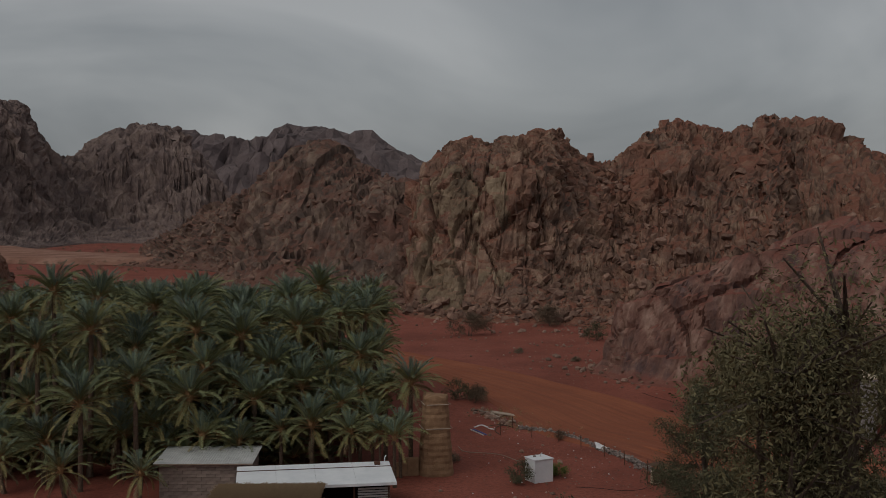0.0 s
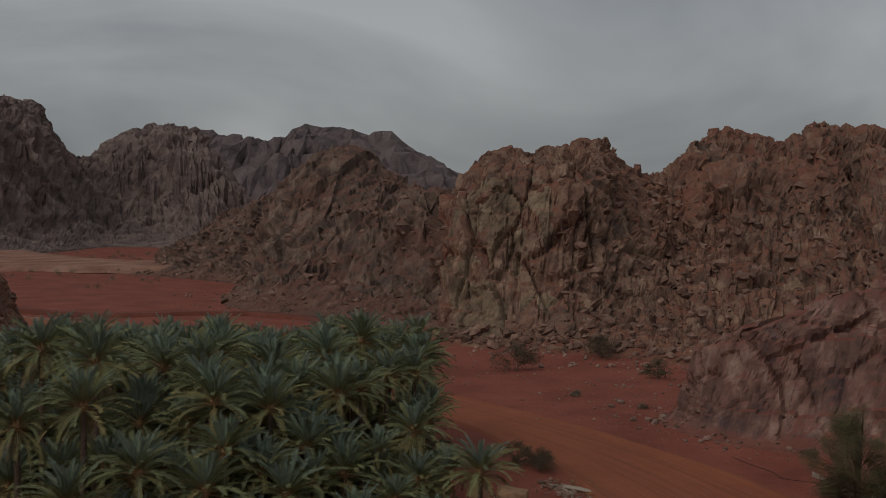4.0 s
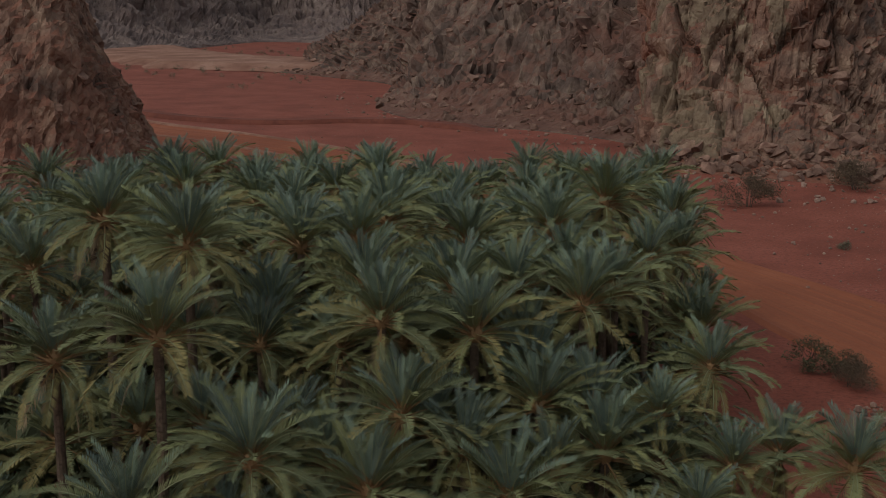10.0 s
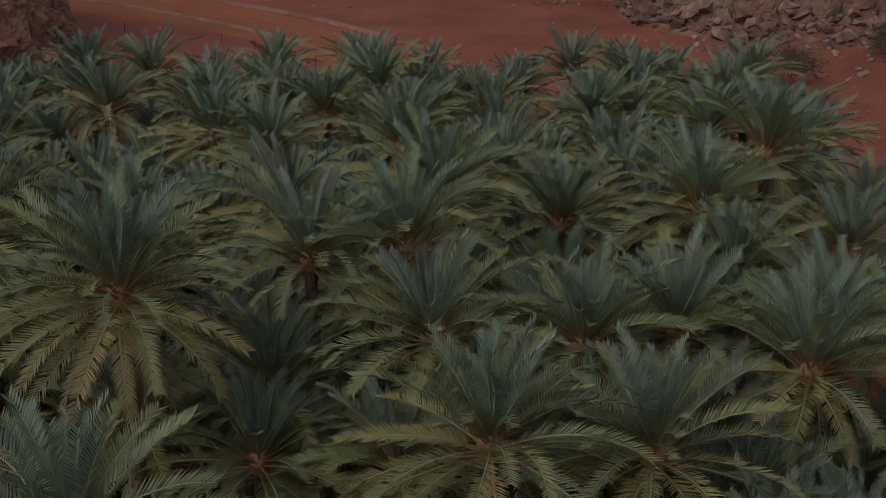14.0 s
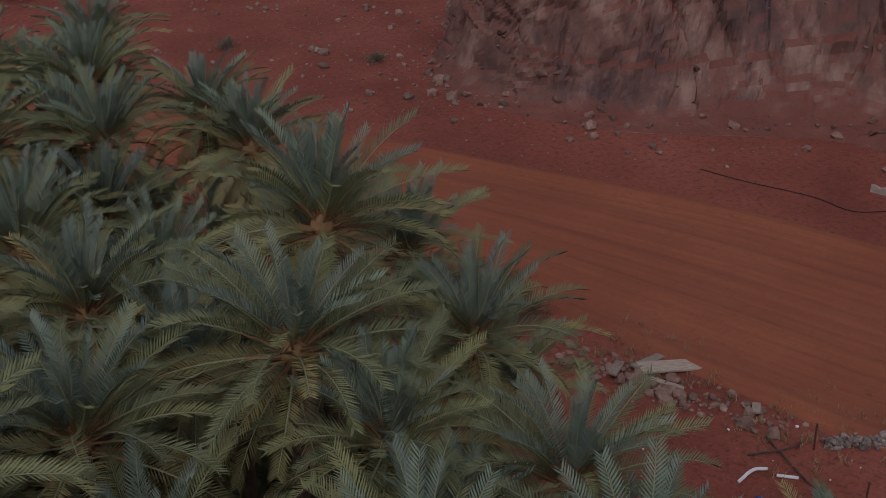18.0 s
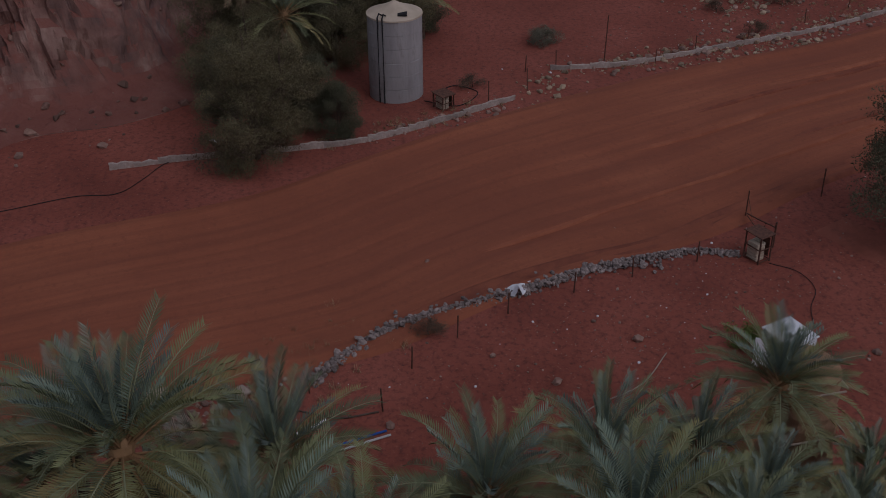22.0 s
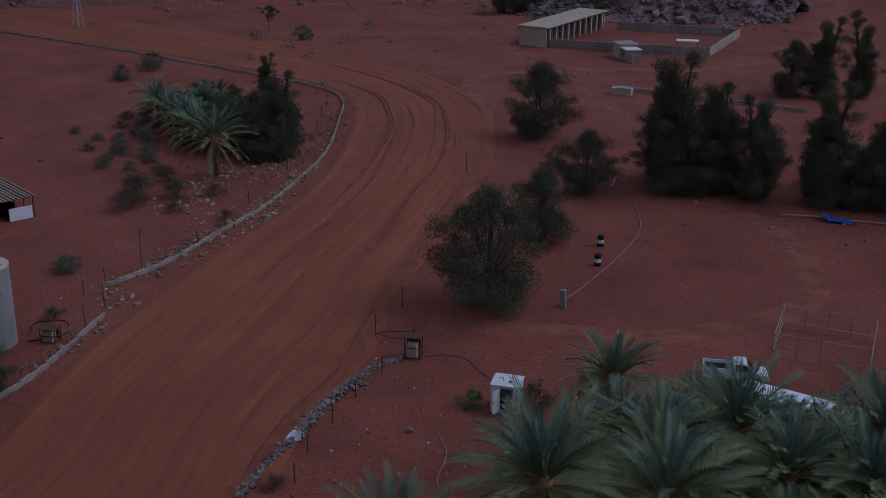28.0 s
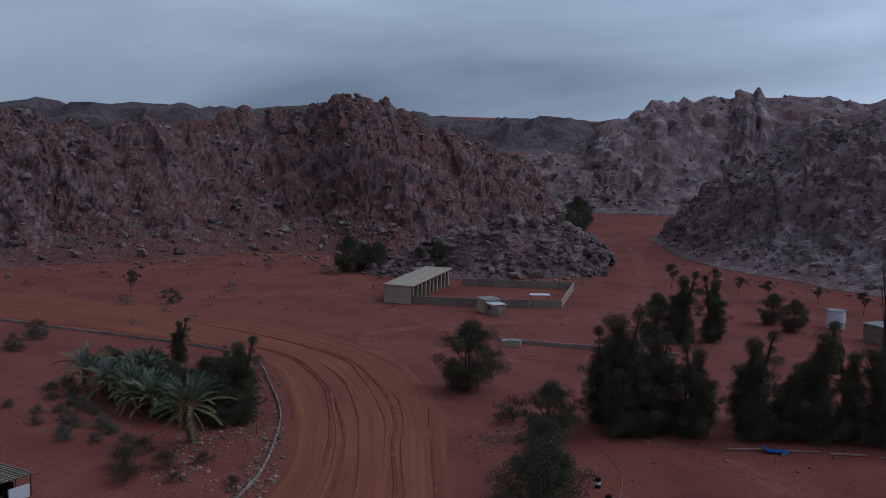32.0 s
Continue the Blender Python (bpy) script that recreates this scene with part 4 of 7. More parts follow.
def palm_model(seed, height, counts, joined=False):
    rng = random.Random(seed)
    ob = thing("date_palm", pose(0, 0, 0), "", "palm tree", "palm grove")
    t = part("trunk", trunk_mesh(height, rng), None, ob, "rough brown trunk with leaf stubs")
    t.matrix_basis = pose(0, 0, height)
    heart = bmesh.new()
    bmesh.ops.create_icosphere(heart, subdivisions=2, radius=0.36)
    for v in heart.verts:
        v.co = Vector((v.co.x, v.co.y, v.co.z * 1.4)) * (1 + 0.15 * noise.noise(v.co * 6))
    hp = part("leaf_base", heart, M["rib"], ob, "orange-brown leaf bases")
    hp.matrix_basis = pose(0, 0, height + 0.1)
    a = rng.uniform(0, 360)
    verts, faces, idx = [], [], []
    for kind, n in counts:
        for i in range(n):
            a += 137.5 + rng.uniform(-14, 14)
            me = rng.choice(FRONDS[kind])
            tilt = {"spear": rng.uniform(-14, 6), "young": rng.uniform(-16, 14), "mid": rng.uniform(-18, 16), "low": rng.uniform(-16, 18), "old": rng.uniform(-16, 20), "dead": rng.uniform(-10, 20)}[kind]
            sc = rng.uniform(0.82, 1.06)
            drop = {"spear": 0.45, "young": 0.32, "mid": 0.15, "low": 0.0, "old": -0.15, "dead": -0.3}[kind]
            m = pose(0, 0, height + drop) @ pose(0, 0, 0, 0, 0, a) @ pose(0.16, 0, 0, rng.uniform(-22, 22), tilt, 0) @ Matrix.Scale(sc, 4)
            if joined:
                vs, fs, mi = frond_data(me)
                w, k = np.array(m), len(verts)
                verts += [tuple(v) for v in vs @ w[:3, :3].T + w[:3, 3]]
                faces += [tuple(q + k for q in f) for f in fs]
                idx += mi
            else:
                part("frond", me, None, ob).matrix_basis = m
    if joined:
        part("crown", from_arrays("palm_crown", verts, faces, [M[k] for k in CROWN_MATS], index=idx), None, ob, "feathered blue-green crown")
    return ob


FULL = [("spear", 7), ("young", 14), ("mid", 15), ("low", 13), ("old", 7)]
PALMS = [palm_model(11, 13.0, FULL), palm_model(12, 13.0, [("spear", 6), ("young", 12), ("mid", 16), ("low", 16), ("old", 14), ("dead", 3)]),
         palm_model(13, 13.0, [("spear", 8), ("young", 14), ("mid", 15), ("low", 14), ("old", 11), ("dead", 2)]),
         palm_model(14, 15.4, [("spear", 8), ("young", 18), ("mid", 18), ("low", 18), ("old", 20), ("dead", 12)]),
         palm_model(15, 3.6, [("spear", 3), ("young", 8), ("mid", 10), ("low", 10), ("old", 8), ("dead", 4)]),
         palm_model(16, 6.5, [("spear", 5), ("young", 11), ("mid", 13), ("low", 9), ("old", 3)], joined=True),
         palm_model(17, 10.2, [("spear", 3), ("young", 7), ("mid", 9), ("low", 9), ("old", 8), ("dead", 16)]),
         palm_model(18, 6.6, [("spear", 3), ("young", 7), ("mid", 9), ("low", 9), ("old", 8), ("dead", 16)]),
         palm_model(19, 12.0, FULL, joined=True), palm_model(20, 12.0, [("spear", 7), ("young", 13), ("mid", 15), ("low", 15), ("old", 14), ("dead", 3)], joined=True)]
GREEN = "date palm with blue-green upright fronds in the dense grove"
LABELS = [GREEN, "date palm with olive drooping lower fronds in the grove", GREEN, "tall date palm with a hanging skirt of old fronds", "low palm with a skirt of dry fronds", "half-grown date palm under the taller grove palms", "tall palm with a pale hanging skirt by the tank", "palm with a pale hanging skirt beside the water tank", GREEN, GREEN]
HEIGHT = [13.0, 13.0, 13.0, 15.4, 3.6, 6.5, 10.2, 6.6, 12.0, 12.0]
placed = []


def palm(x, y, h, model, spin=None, size=1.0):
    base = PALMS[model]
    spin = rng.uniform(0, 360) if spin is None else spin
    if model in placed:
        ob = copy_thing(base, pose(x, y, h - HEIGHT[model] * size, 0, 0, spin))
        ob.scale = (size, size, size)
    else:
        ob = base
        ob.matrix_basis = pose(x, y, h - HEIGHT[model] * size, 0, 0, spin) @ Matrix.Scale(size, 4)
        placed.append(model)
    return tagged(ob, LABELS[model])


SPOTS = []
# along the east edge of the grove, by the road
for x, y, h, k, *size in [(-13.0, 132.8, 15.3, 3), (-10.4, 129.3, 12.6, 1, 0.88), (-14.9, 126.7, 12.6, 2, 0.88), (-12.1, 123.4, 12.4, 1, 0.9), (-8.5, 146.6, 11.8, 3, 0.92), (-7.3, 119.2, 9.6, 1, 0.85), (-8.4, 123.8, 7.6, 2, 0.7),
                   (-1.8, 111.7, 8.0, 1, 0.92), (-4.4, 115.2, 7.0, 1, 0.85), (-8.2, 110.4, 6.2, 1, 0.72), (-5.2, 109.4, 5.0, 1, 0.66), (-12.9, 150.5, 11.6, 0), (-16.6, 158.8, 12.2, 1), (-9.7, 139.6, 11.2, 0, 0.9), (-4.2, 105.2, 4.6, 2, 0.55)]:
    SPOTS.append((x, y, h, k, *size))
# inside the grove
for x, y, h, k in [(-24.6, 119.5, 13.0, 1), (-28.9, 122.7, 14.1, 0), (-13.6, 119.6, 12.4, 2), (-15.9, 129.2, 14.2, 1), (-22.5, 113.8, 12.8, 2), (-20.9, 130.3, 13.0, 0), (-31.6, 130.6, 13.2, 1), (-20.1, 120.4, 12.5, 0), (-17.2, 121.8, 12.5, 1),
                   (-18.4, 115.2, 12.0, 2), (-15.2, 113.6, 9.2, 0), (-12.2, 112.4, 7.6, 2), (-20.9, 110.4, 9.6, 1), (-16.0, 108.8, 6.8, 0), (-25.4, 128.1, 14.6, 2), (-25.9, 123.4, 14.4, 0), (-34.4, 139.5, 13.0, 1), (-33.8, 148.7, 12.5, 0),
                   (-31.8, 155.2, 12.5, 2), (-38.1, 142.8, 12.6, 2), (-40.4, 149.3, 12.5, 1), (-20.3, 163.5, 12.0, 0), (-23.4, 137.0, 12.8, 1), (-28.6, 142.2, 12.6, 2), (-18.6, 142.6, 11.8, 0)]:
    SPOTS.append((x, y, h, k))
# along the south and the west of the grove
for x, y, h, k in [(-32.5, 115.8, 15.6, 3), (-37.7, 117.8, 16.2, 1), (-30.7, 107.8, 13.4, 2), (-42.3, 118.7, 13.2, 0), (-45.8, 132.4, 13.3, 1), (-45.7, 147.9, 12.6, 2), (-56.3, 145.7, 13.0, 0), (-46.9, 158.4, 12.5, 1), (-26.0, 105.4, 9.2, 0),
                   (-21.6, 107.2, 7.4, 1), (-30.0, 102.6, 7.6, 2), (-10.6, 107.6, 4.8, 2), (-36.5, 124.8, 12.6, 2), (-36.2, 109.2, 11.6, 1)]:
    SPOTS.append((x, y, h, k))
for x, y, h, k, *size in SPOTS:
    palm(x, y, h, k, size=size[0] if size else 1.0)
palm(-2.9, 104.4, 4.3, 5, size=0.66)

# the rest of the grove, closely planted between those
GROVE = [(-12, 110), (-7, 116), (-6.5, 128), (-8, 142), (-8, 160), (-16, 166), (-30, 169), (-46, 167), (-58, 158), (-64, 142), (-56, 126), (-50, 112), (-42, 105), (-28, 103), (-18, 104.5)]


def inside(x, y, poly):
    c = False
    for (x0, y0), (x1, y1) in zip(poly, poly[1:] + poly[:1]):
        if (y0 > y) != (y1 > y) and x < (x1 - x0) * (y - y0) / (y1 - y0) + x0:
            c = not c
    return c


rng = random.Random(21)
taken = [(x, y) for x, y, *_ in SPOTS]
tries = split = 0
while len(taken) < 128 and tries < 9000:
    tries += 1
    x, y = rng.uniform(-64, -5), rng.uniform(102, 175)
    if inside(x, y, GROVE) and min(math.hypot(x - a, y - b) for a, b in taken) > 3.7:
        taken.append((x, y))
        near = x > -46 and 112 < y < 160 and split < 12
        split += near
        palm(x, y, rng.uniform(3.4, 4.6) if y < 110 else rng.uniform(5.8, 7.8) if y < 115 else rng.uniform(9.0, 12.6), rng.choice((0, 1, 2)) if near else rng.choice((8, 9)), size=rng.uniform(0.84, 1.02))

# close planting in the southern half, and between the older palms further north
for count, x0, x1, y0, y1, gap in [(44, -30, -12, 107, 124, 2.5), (34, -60, -9, 122, 172, 3.0)]:
    done = tries = 0
    while done < count and tries < 6000:
        tries += 1
        x, y = rng.uniform(x0, x1), rng.uniform(y0, y1)
        if inside(x, y, GROVE) and min(math.hypot(x - a, y - b) for a, b in taken) > gap:
            taken.append((x, y))
            done += 1
            palm(x, y, rng.uniform(4.0, 5.2) if y < 110 else rng.uniform(6.6, 8.4) if y < 115 else rng.uniform(8.6, 11.6), rng.choice((8, 9)), size=rng.uniform(0.84, 1.04))

# half-grown palms that fill the gaps below
low, tries = [], 0
while len(low) < 64 and tries < 9000:
    tries += 1
    x, y = rng.uniform(-62, -4), rng.uniform(104, 172)
    if inside(x, y, GROVE) and min(math.hypot(x - a, y - b) for a, b in taken) > 1.7 and min([math.hypot(x - a, y - b) for a, b in low] + [99]) > 4.2:
        low.append((x, y))
for x, y, h in [(-7.0, 106.6, 4.4), (-2.6, 107.8, 4.4), (-13.2, 106.4, 4.6), (-6.6, 113.4, 7.0), (-9.8, 115.0, 8.6), (-8.0, 133.5, 8.2), (-7.4, 152.5, 10.2), (-9.4, 160.0, 10.8), (-6.6, 138.0, 8.4)]:
    palm(x, y, h, rng.choice((8, 9)), size=rng.uniform(0.62, 0.78))
for x, y in low + [(-33.5, 104.5), (-27.5, 106.8), (-23.0, 107.8), (-38.5, 106.8), (-41, 110.5), (-17.0, 106.4), (-24.0, 107.6)]:
    palm(x, y, rng.uniform(2.8, 4.6) if y < 112 else rng.uniform(4.4, 7.8), 5, size=rng.uniform(0.7, 0.85) if y < 112 else rng.uniform(0.85, 1.1))


def undergrowth():
    """Offshoots and fallen fronds under the grove, by the many."""
    rng = random.Random(52)
    kinds = [frond_mesh("offshoot_frond", 3.2, 0.95, 1.3, M["frond"], rng, pairs=16, leaf=0.7, width=0.11), frond_mesh("offshoot_frond", 3.0, 0.45, 1.0, M["frond_old"], rng, pairs=16, leaf=0.7, width=0.11)]
    shapes = []
    for me in kinds:
        shapes.append((np.array([tuple(v.co) for v in me.vertices]), [tuple(p.vertices) for p in me.polygons], [p.material_index for p in me.polygons]))
        bpy.data.meshes.remove(me)
    verts, faces, idx, n = [], [], [], 0
    for _ in range(2600):
        x, y = rng.uniform(-60, -5), 172 - 66 * rng.random() ** 0.7
        if not inside(x, y, GROVE) or n > 620:
            continue
        n += 1
        z, turn = rng.uniform(-0.1, 3.0), rng.uniform(0, 360)
        for k in range(8):
            which = rng.choice((0, 0, 1))
            vs, fs, mi = shapes[which]
            m = np.array(pose(x, y, z, 0, 0, turn + k * 45 + rng.uniform(-12, 12)) @ pose(0, 0, 0, rng.uniform(-15, 15), rng.uniform(-15, 15), 0) @ Matrix.Scale(rng.uniform(0.6, 1.05), 4))
            i = len(verts)
            verts += [tuple(v) for v in vs @ m[:3, :3].T + m[:3, 3]]
            faces += [tuple(a + i for a in f) for f in fs]
            idx += [2 if a else which for a in mi]
    ob = new("palm_undergrowth", from_arrays("palm_undergrowth", verts, faces, [M["frond"], M["frond_old"], M["rib"]], index=idx))
    return tagged(ob, "dense low palm offshoots under the grove", "undergrowth", kind="stuff")


undergrowth()


# ---- leafy trees and bushes ----
def leaf_cloud(name, blobs, per, size, mat, rng, flat=0.8):
    """Many small leaves in clumps: blobs are x, y, z, radius."""
    verts, faces = [], []
    for bx, by, bz, br in blobs:
        for _ in range(int(per * br * br)):
            d = Vector((rng.gauss(0, 1), rng.gauss(0, 1), rng.gauss(0, 1)))
            d = d.normalized() * br * (rng.random() ** 0.45)
            d *= 1 + 0.5 * noise.noise(Vector((bx + d.x, by + d.y, bz + d.z)) * 0.9)
            c = Vector((bx, by, bz)) + Vector((d.x, d.y, d.z * flat))
            if c.z < 0.05:
                continue
            a = Vector((rng.gauss(0, 1), rng.gauss(0, 1), rng.gauss(0, 1))).normalized()
            b = a.cross(Vector((rng.gauss(0, 1), rng.gauss(0, 1), rng.gauss(0, 1)))).normalized()
            s = size * rng.uniform(0.5, 1.2)
            i = len(verts)
            verts += [c - a * s, c + b * s * 0.3, c + a * s, c - b * s * 0.3]
            faces.append((i, i + 1, i + 2, i + 3))
    return from_arrays(name, verts, faces, mat)


def tree_model(name, seed, height, spread, mat, label, category, per=90, leaf=0.22, stems=3, low=0.15, lobes=16, lobe=(0.10, 0.30), leaders=0):
    rng = random.Random(seed)
    ob = thing(name, pose(0, 0, 0), label, category)
    blobs = []
    plumes = [(rng.uniform(0, 2 * math.pi), spread * rng.uniform(0.05, 0.75), height * (1.0 if k == 0 else rng.uniform(0.62, 0.95))) for k in range(leaders)]
    for i in range(lobes if leaders else 0):
        a, r, h = plumes[i % leaders]
        u = rng.random() ** 0.8
        slim = (1.3 - u) * spread * 0.24
        lean = r * (0.55 + 0.45 * u)
        blobs.append((lean * math.cos(a) + rng.gauss(0, slim), lean * math.sin(a) + rng.gauss(0, slim), h * (low + (0.98 - low) * u), rng.uniform(*lobe) * spread * (1.15 - 0.35 * u)))
    for i in range(0 if leaders else lobes):
        a, u = rng.uniform(0, 2 * math.pi), rng.random()
        z = height * (low + (0.95 - low) * u)
        rr = spread * math.sqrt(max(0.05, 1 - (2 * u - 0.85) ** 2)) * rng.uniform(0.25, 0.85)
        blobs.append((rr * math.cos(a), rr * math.sin(a), z, rng.uniform(*lobe) * spread))
    for i in range(stems):
        a = 2 * math.pi * i / stems + rng.uniform(-0.5, 0.5)
        top = min(blobs, key=lambda b: -b[2] + 3 * abs(math.atan2(b[1], b[0]) - a) * 0.2 + rng.random())
        mid = (top[0] * 0.35 + 0.2 * math.cos(a), top[1] * 0.35 + 0.2 * math.sin(a), top[2] * 0.5)
        r = 0.035 * height * 0.5
        part("limb" if i else "trunk", tubes(([(0.12 * math.cos(a), 0.12 * math.sin(a), -0.2), mid, top[:3]], [r, r * 0.65, r * 0.2])), M["bark"], ob)
    tw = bmesh.new()
    for b in blobs:
        for _ in range(4):
            e = (b[0] + rng.uniform(-1, 1) * b[3], b[1] + rng.uniform(-1, 1) * b[3], b[2] + rng.uniform(-0.4, 1) * b[3])
            tube(tw, [(b[0] * 0.3, b[1] * 0.3, b[2] * 0.6), b[:3], e], [min(0.04, 0.009 * height), min(0.025, 0.006 * height), 0.006], 4)
    part("branchwork", tw, M["bark"], ob)
    part("crown", leaf_cloud("crown", blobs, per, leaf, mat, rng), None, ob, "dense uneven foliage")
    return ob


TREES = {}


def plant(kind, x, y, scale=1.0, spin=None, label="", group=""):
    spin = rng.uniform(0, 360) if spin is None else spin
    m = pose(x, y, 0, 0, 0, spin)
    if TREES.get(kind) is None:
        TREES[kind] = MODELS[kind]()
        ob = TREES[kind]
        ob.matrix_basis = m @ Matrix.Scale(scale, 4)
    else:
        base = TREES[kind]
        ob = copy_thing(base, m)
        ob.scale = (scale, scale, scale)
    return tagged(ob, label, group=group)


MODELS = {
    "tamarisk": lambda: tree_model("tamarisk_tree", 31, 10.0, 5.6, M["leaf"], "dark green bushy tamarisk tree", "tree", per=720, leaf=0.095, lobes=70, low=0.03),
    "lofty": lambda: tree_model("lofty_tree", 41, 25.5, 2.05, M["leaf_olive"], "very tall slender evergreen tree near the field", "tree", per=6500, leaf=0.024, lobes=80, low=0.55, stems=2, lobe=(0.16, 0.36)),
    "plumed": lambda: tree_model("plumed_tree", 44, 15.0, 4.6, M["leaf"], "tall dark evergreen tree with feathery plumes", "tree", per=560, leaf=0.10, lobes=190, low=0.05, stems=4, lobe=(0.16, 0.30), leaders=8),
    "spire": lambda: tree_model("slender_tree", 39, 7.5, 1.7, M["leaf"], "slender dark tree behind the road wall", "tree", per=300, leaf=0.15, lobes=26, low=0.1, stems=1),
    "acacia": lambda: tree_model("acacia_tree", 33, 5.0, 2.2, M["leaf"], "small acacia tree with a bare trunk", "tree", per=320, leaf=0.14, stems=1, low=0.5, lobes=16, lobe=(0.18, 0.38)),
    "bush": lambda: tree_model("bush", 34, 2.4, 2.0, M["leaf"], "dark green bush on red sand", "bush", per=300, leaf=0.12, low=0.1, lobes=16, lobe=(0.25, 0.45)),
    "shrub": lambda: tree_model("shrub", 35, 0.85, 1.35, M["leaf_grey"], "grey-green desert shrub on red sand", "shrub", per=900, leaf=0.06, low=0.0, lobes=22, lobe=(0.22, 0.40)),
    "dry": lambda: tree_model("dry_bush", 36, 2.0, 2.3, M["leaf_dry"], "brown dry desert bush on red sand", "bush", per=520, leaf=0.08, low=0.1, lobes=16, stems=5, lobe=(0.22, 0.42)),
    "green": lambda: tree_model("green_bush", 37, 1.2, 1.1, M["leaf_bright"], "bright green bush beside the toilet hut", "bush", per=900, leaf=0.085, low=0.1, lobes=12, lobe=(0.28, 0.48)),
    "olive": lambda: tree_model("olive_tree", 38, 11.5, 6.6, M["leaf_olive"], "broad olive-brown tree at the road wall", "tree", per=620, leaf=0.09, lobes=70, low=0.03),
}
rng = random.Random(5)
# trees beside the road, south of the gate
plant("tamarisk", 22.4, 94.6, 1.06, label="dark bushy tamarisk tree beside the road gate")
plant("tamarisk", 29.5, 78.5, 0.75)
plant("lofty", 5.4, 12.5, 0.996)
plant("tamarisk", 36.0, 62.5, 0.72)
plant("bush", 43.0, 58.0, 1.3)
plant("tamarisk", 55.0, 47.0, 1.0)
# the dark row of trees by the field
for x, y, k, s in [(29.5, 55.5, "plumed", 1.08), (33.5, 52.0, "plumed", 0.82), (26.0, 51.5, "plumed", 0.86), (21.5, 51.5, "plumed", 0.78), (31.0, 46.0, "tamarisk", 0.85), (15.4, 48.2, "plumed", 0.92), (17.0, 42.0, "tamarisk", 0.7), (8.6, 45.0, "plumed", 1.0), (11.5, 42.0, "tamarisk", 0.75),
                   (5.2, 43.0, "plumed", 0.8), (24.0, 47.5, "tamarisk", 0.8), (12.2, 46.2, "tamarisk", 0.62), (27.5, 53.5, "tamarisk", 0.8), (1.8, 42.0, "plumed", 0.86), (-4.5, 39.0, "plumed", 0.95), (-11, 37, "plumed", 0.9), (-2, 34, "tamarisk", 0.9), (40, -3, "plumed", 0.84), (36, -7, "plumed", 0.78), (44, -1, "tamarisk", 0.85), (26, -25, "tamarisk", 0.6), (31, -30, "tamarisk", 0.6)]:
    plant(k, x, y, s, label="tall dark evergreen tree in the row by the field" if k == "plumed" else "", group="field trees")
# trees on the plain beyond the bend
plant("acacia", 146, 18.4, 1.05)
plant("bush", 134, 20, 1.1)
for x, y in [(130.4, -35.6), (127.4, -38.1), (124.8, -40.2), (115.2, -42.3), (111, -44)]:
    plant("tamarisk", x, y, rng.uniform(0.6, 0.85), group="trees behind the yard")
for x, y in [(60, -60), (52, -66), (45, -60), (38, -56), (28, -58), (18, -52), (10, -56), (112, -120), (104, -105), (120, -150), (98, -92)]:
    plant("acacia" if y > -70 else "tamarisk", x, y, rng.uniform(0.8, 1.2))
# the thicket behind the road wall
for x, y, s in [(71.5, 79.5, 0.62), (74.5, 75.0, 0.75), (79.0, 71.0, 0.6), (87.0, 70.5, 0.42), (93.5, 67.0, 0.42), (84.0, 77.0, 0.4)]:
    plant("tamarisk", x, y, s, label="dark green thicket tree behind the road wall")
plant("plumed", 70.6, 77.4, 0.74, label="tall dark tree at the edge of the thicket")
plant("plumed", 72.6, 74.2, 0.55, label="dark tree at the edge of the thicket")
plant("plumed", 98.6, 57.0, 0.46, label="slender dark tree behind the road wall")
plant("tamarisk", 81.0, 77.5, 0.62, label="dark green thicket tree behind the road wall")
plant("tamarisk", 88.0, 75.5, 0.55, label="dark green thicket tree behind the road wall")
plant("tamarisk", 78.0, 75.0, 0.7, label="dark green thicket tree behind the road wall")
plant("tamarisk", 91.5, 73.0, 0.5, label="dark green thicket tree behind the road wall")
plant("tamarisk", 98.0, 70.0, 0.42, label="dark green thicket tree behind the road wall")
plant("spire", 80.5, 68.5, 1.0)
plant("spire", 85.5, 73.5, 0.85)
for x, y, s in [(66.8, 100.6, 1.0), (68.8, 98.0, 1.25), (65.6, 95.2, 0.95), (71.8, 92.2, 0.8), (64.0, 91.6, 0.6), (62.2, 98.0, 0.5)]:
    plant("dry", x, y, s)
for x, y, s in [(97.5, 82.5, 1), (92, 86, 1.1), (86, 89.5, 1.3), (80.4, 89.4, 1.2), (99, 88, 1.0), (55, 114.9, 1.3), (88, 84, 1.1), (94, 79, 0.9), (101, 76, 1.2), (84, 93, 1.1), (124, 66, 1.6), (128, 58, 2.0), (110, 60, 1.6)]:
    plant("shrub", x, y, s)
palm(69.6, 87.6, 4.5, 4, size=1.3)
for x, y in [(79, 81), (81.5, 77.5), (78, 76.5), (85, 74), (89.5, 71), (92, 75), (97, 70)]:
    plant("bush", x, y, rng.uniform(1.3, 1.8), label="dark green thicket bush behind the road wall")
for x, y in [(79.5, 80), (83, 78.5), (86.5, 75), (90, 73), (93, 70), (84, 82), (88, 79), (95, 74), (81, 76), (91, 77)]:
    palm(x, y, rng.uniform(1.8, 2.8), 5, size=rng.uniform(0.75, 0.95))
for x, y in [(81, 81.5), (86, 79.5), (91, 79), (96, 77.5), (99, 75.5), (88.5, 75.5), (94, 72), (76.5, 81.5)]:
    palm(x, y, rng.uniform(1.7, 2.6), 5, size=rng.uniform(0.95, 1.15))
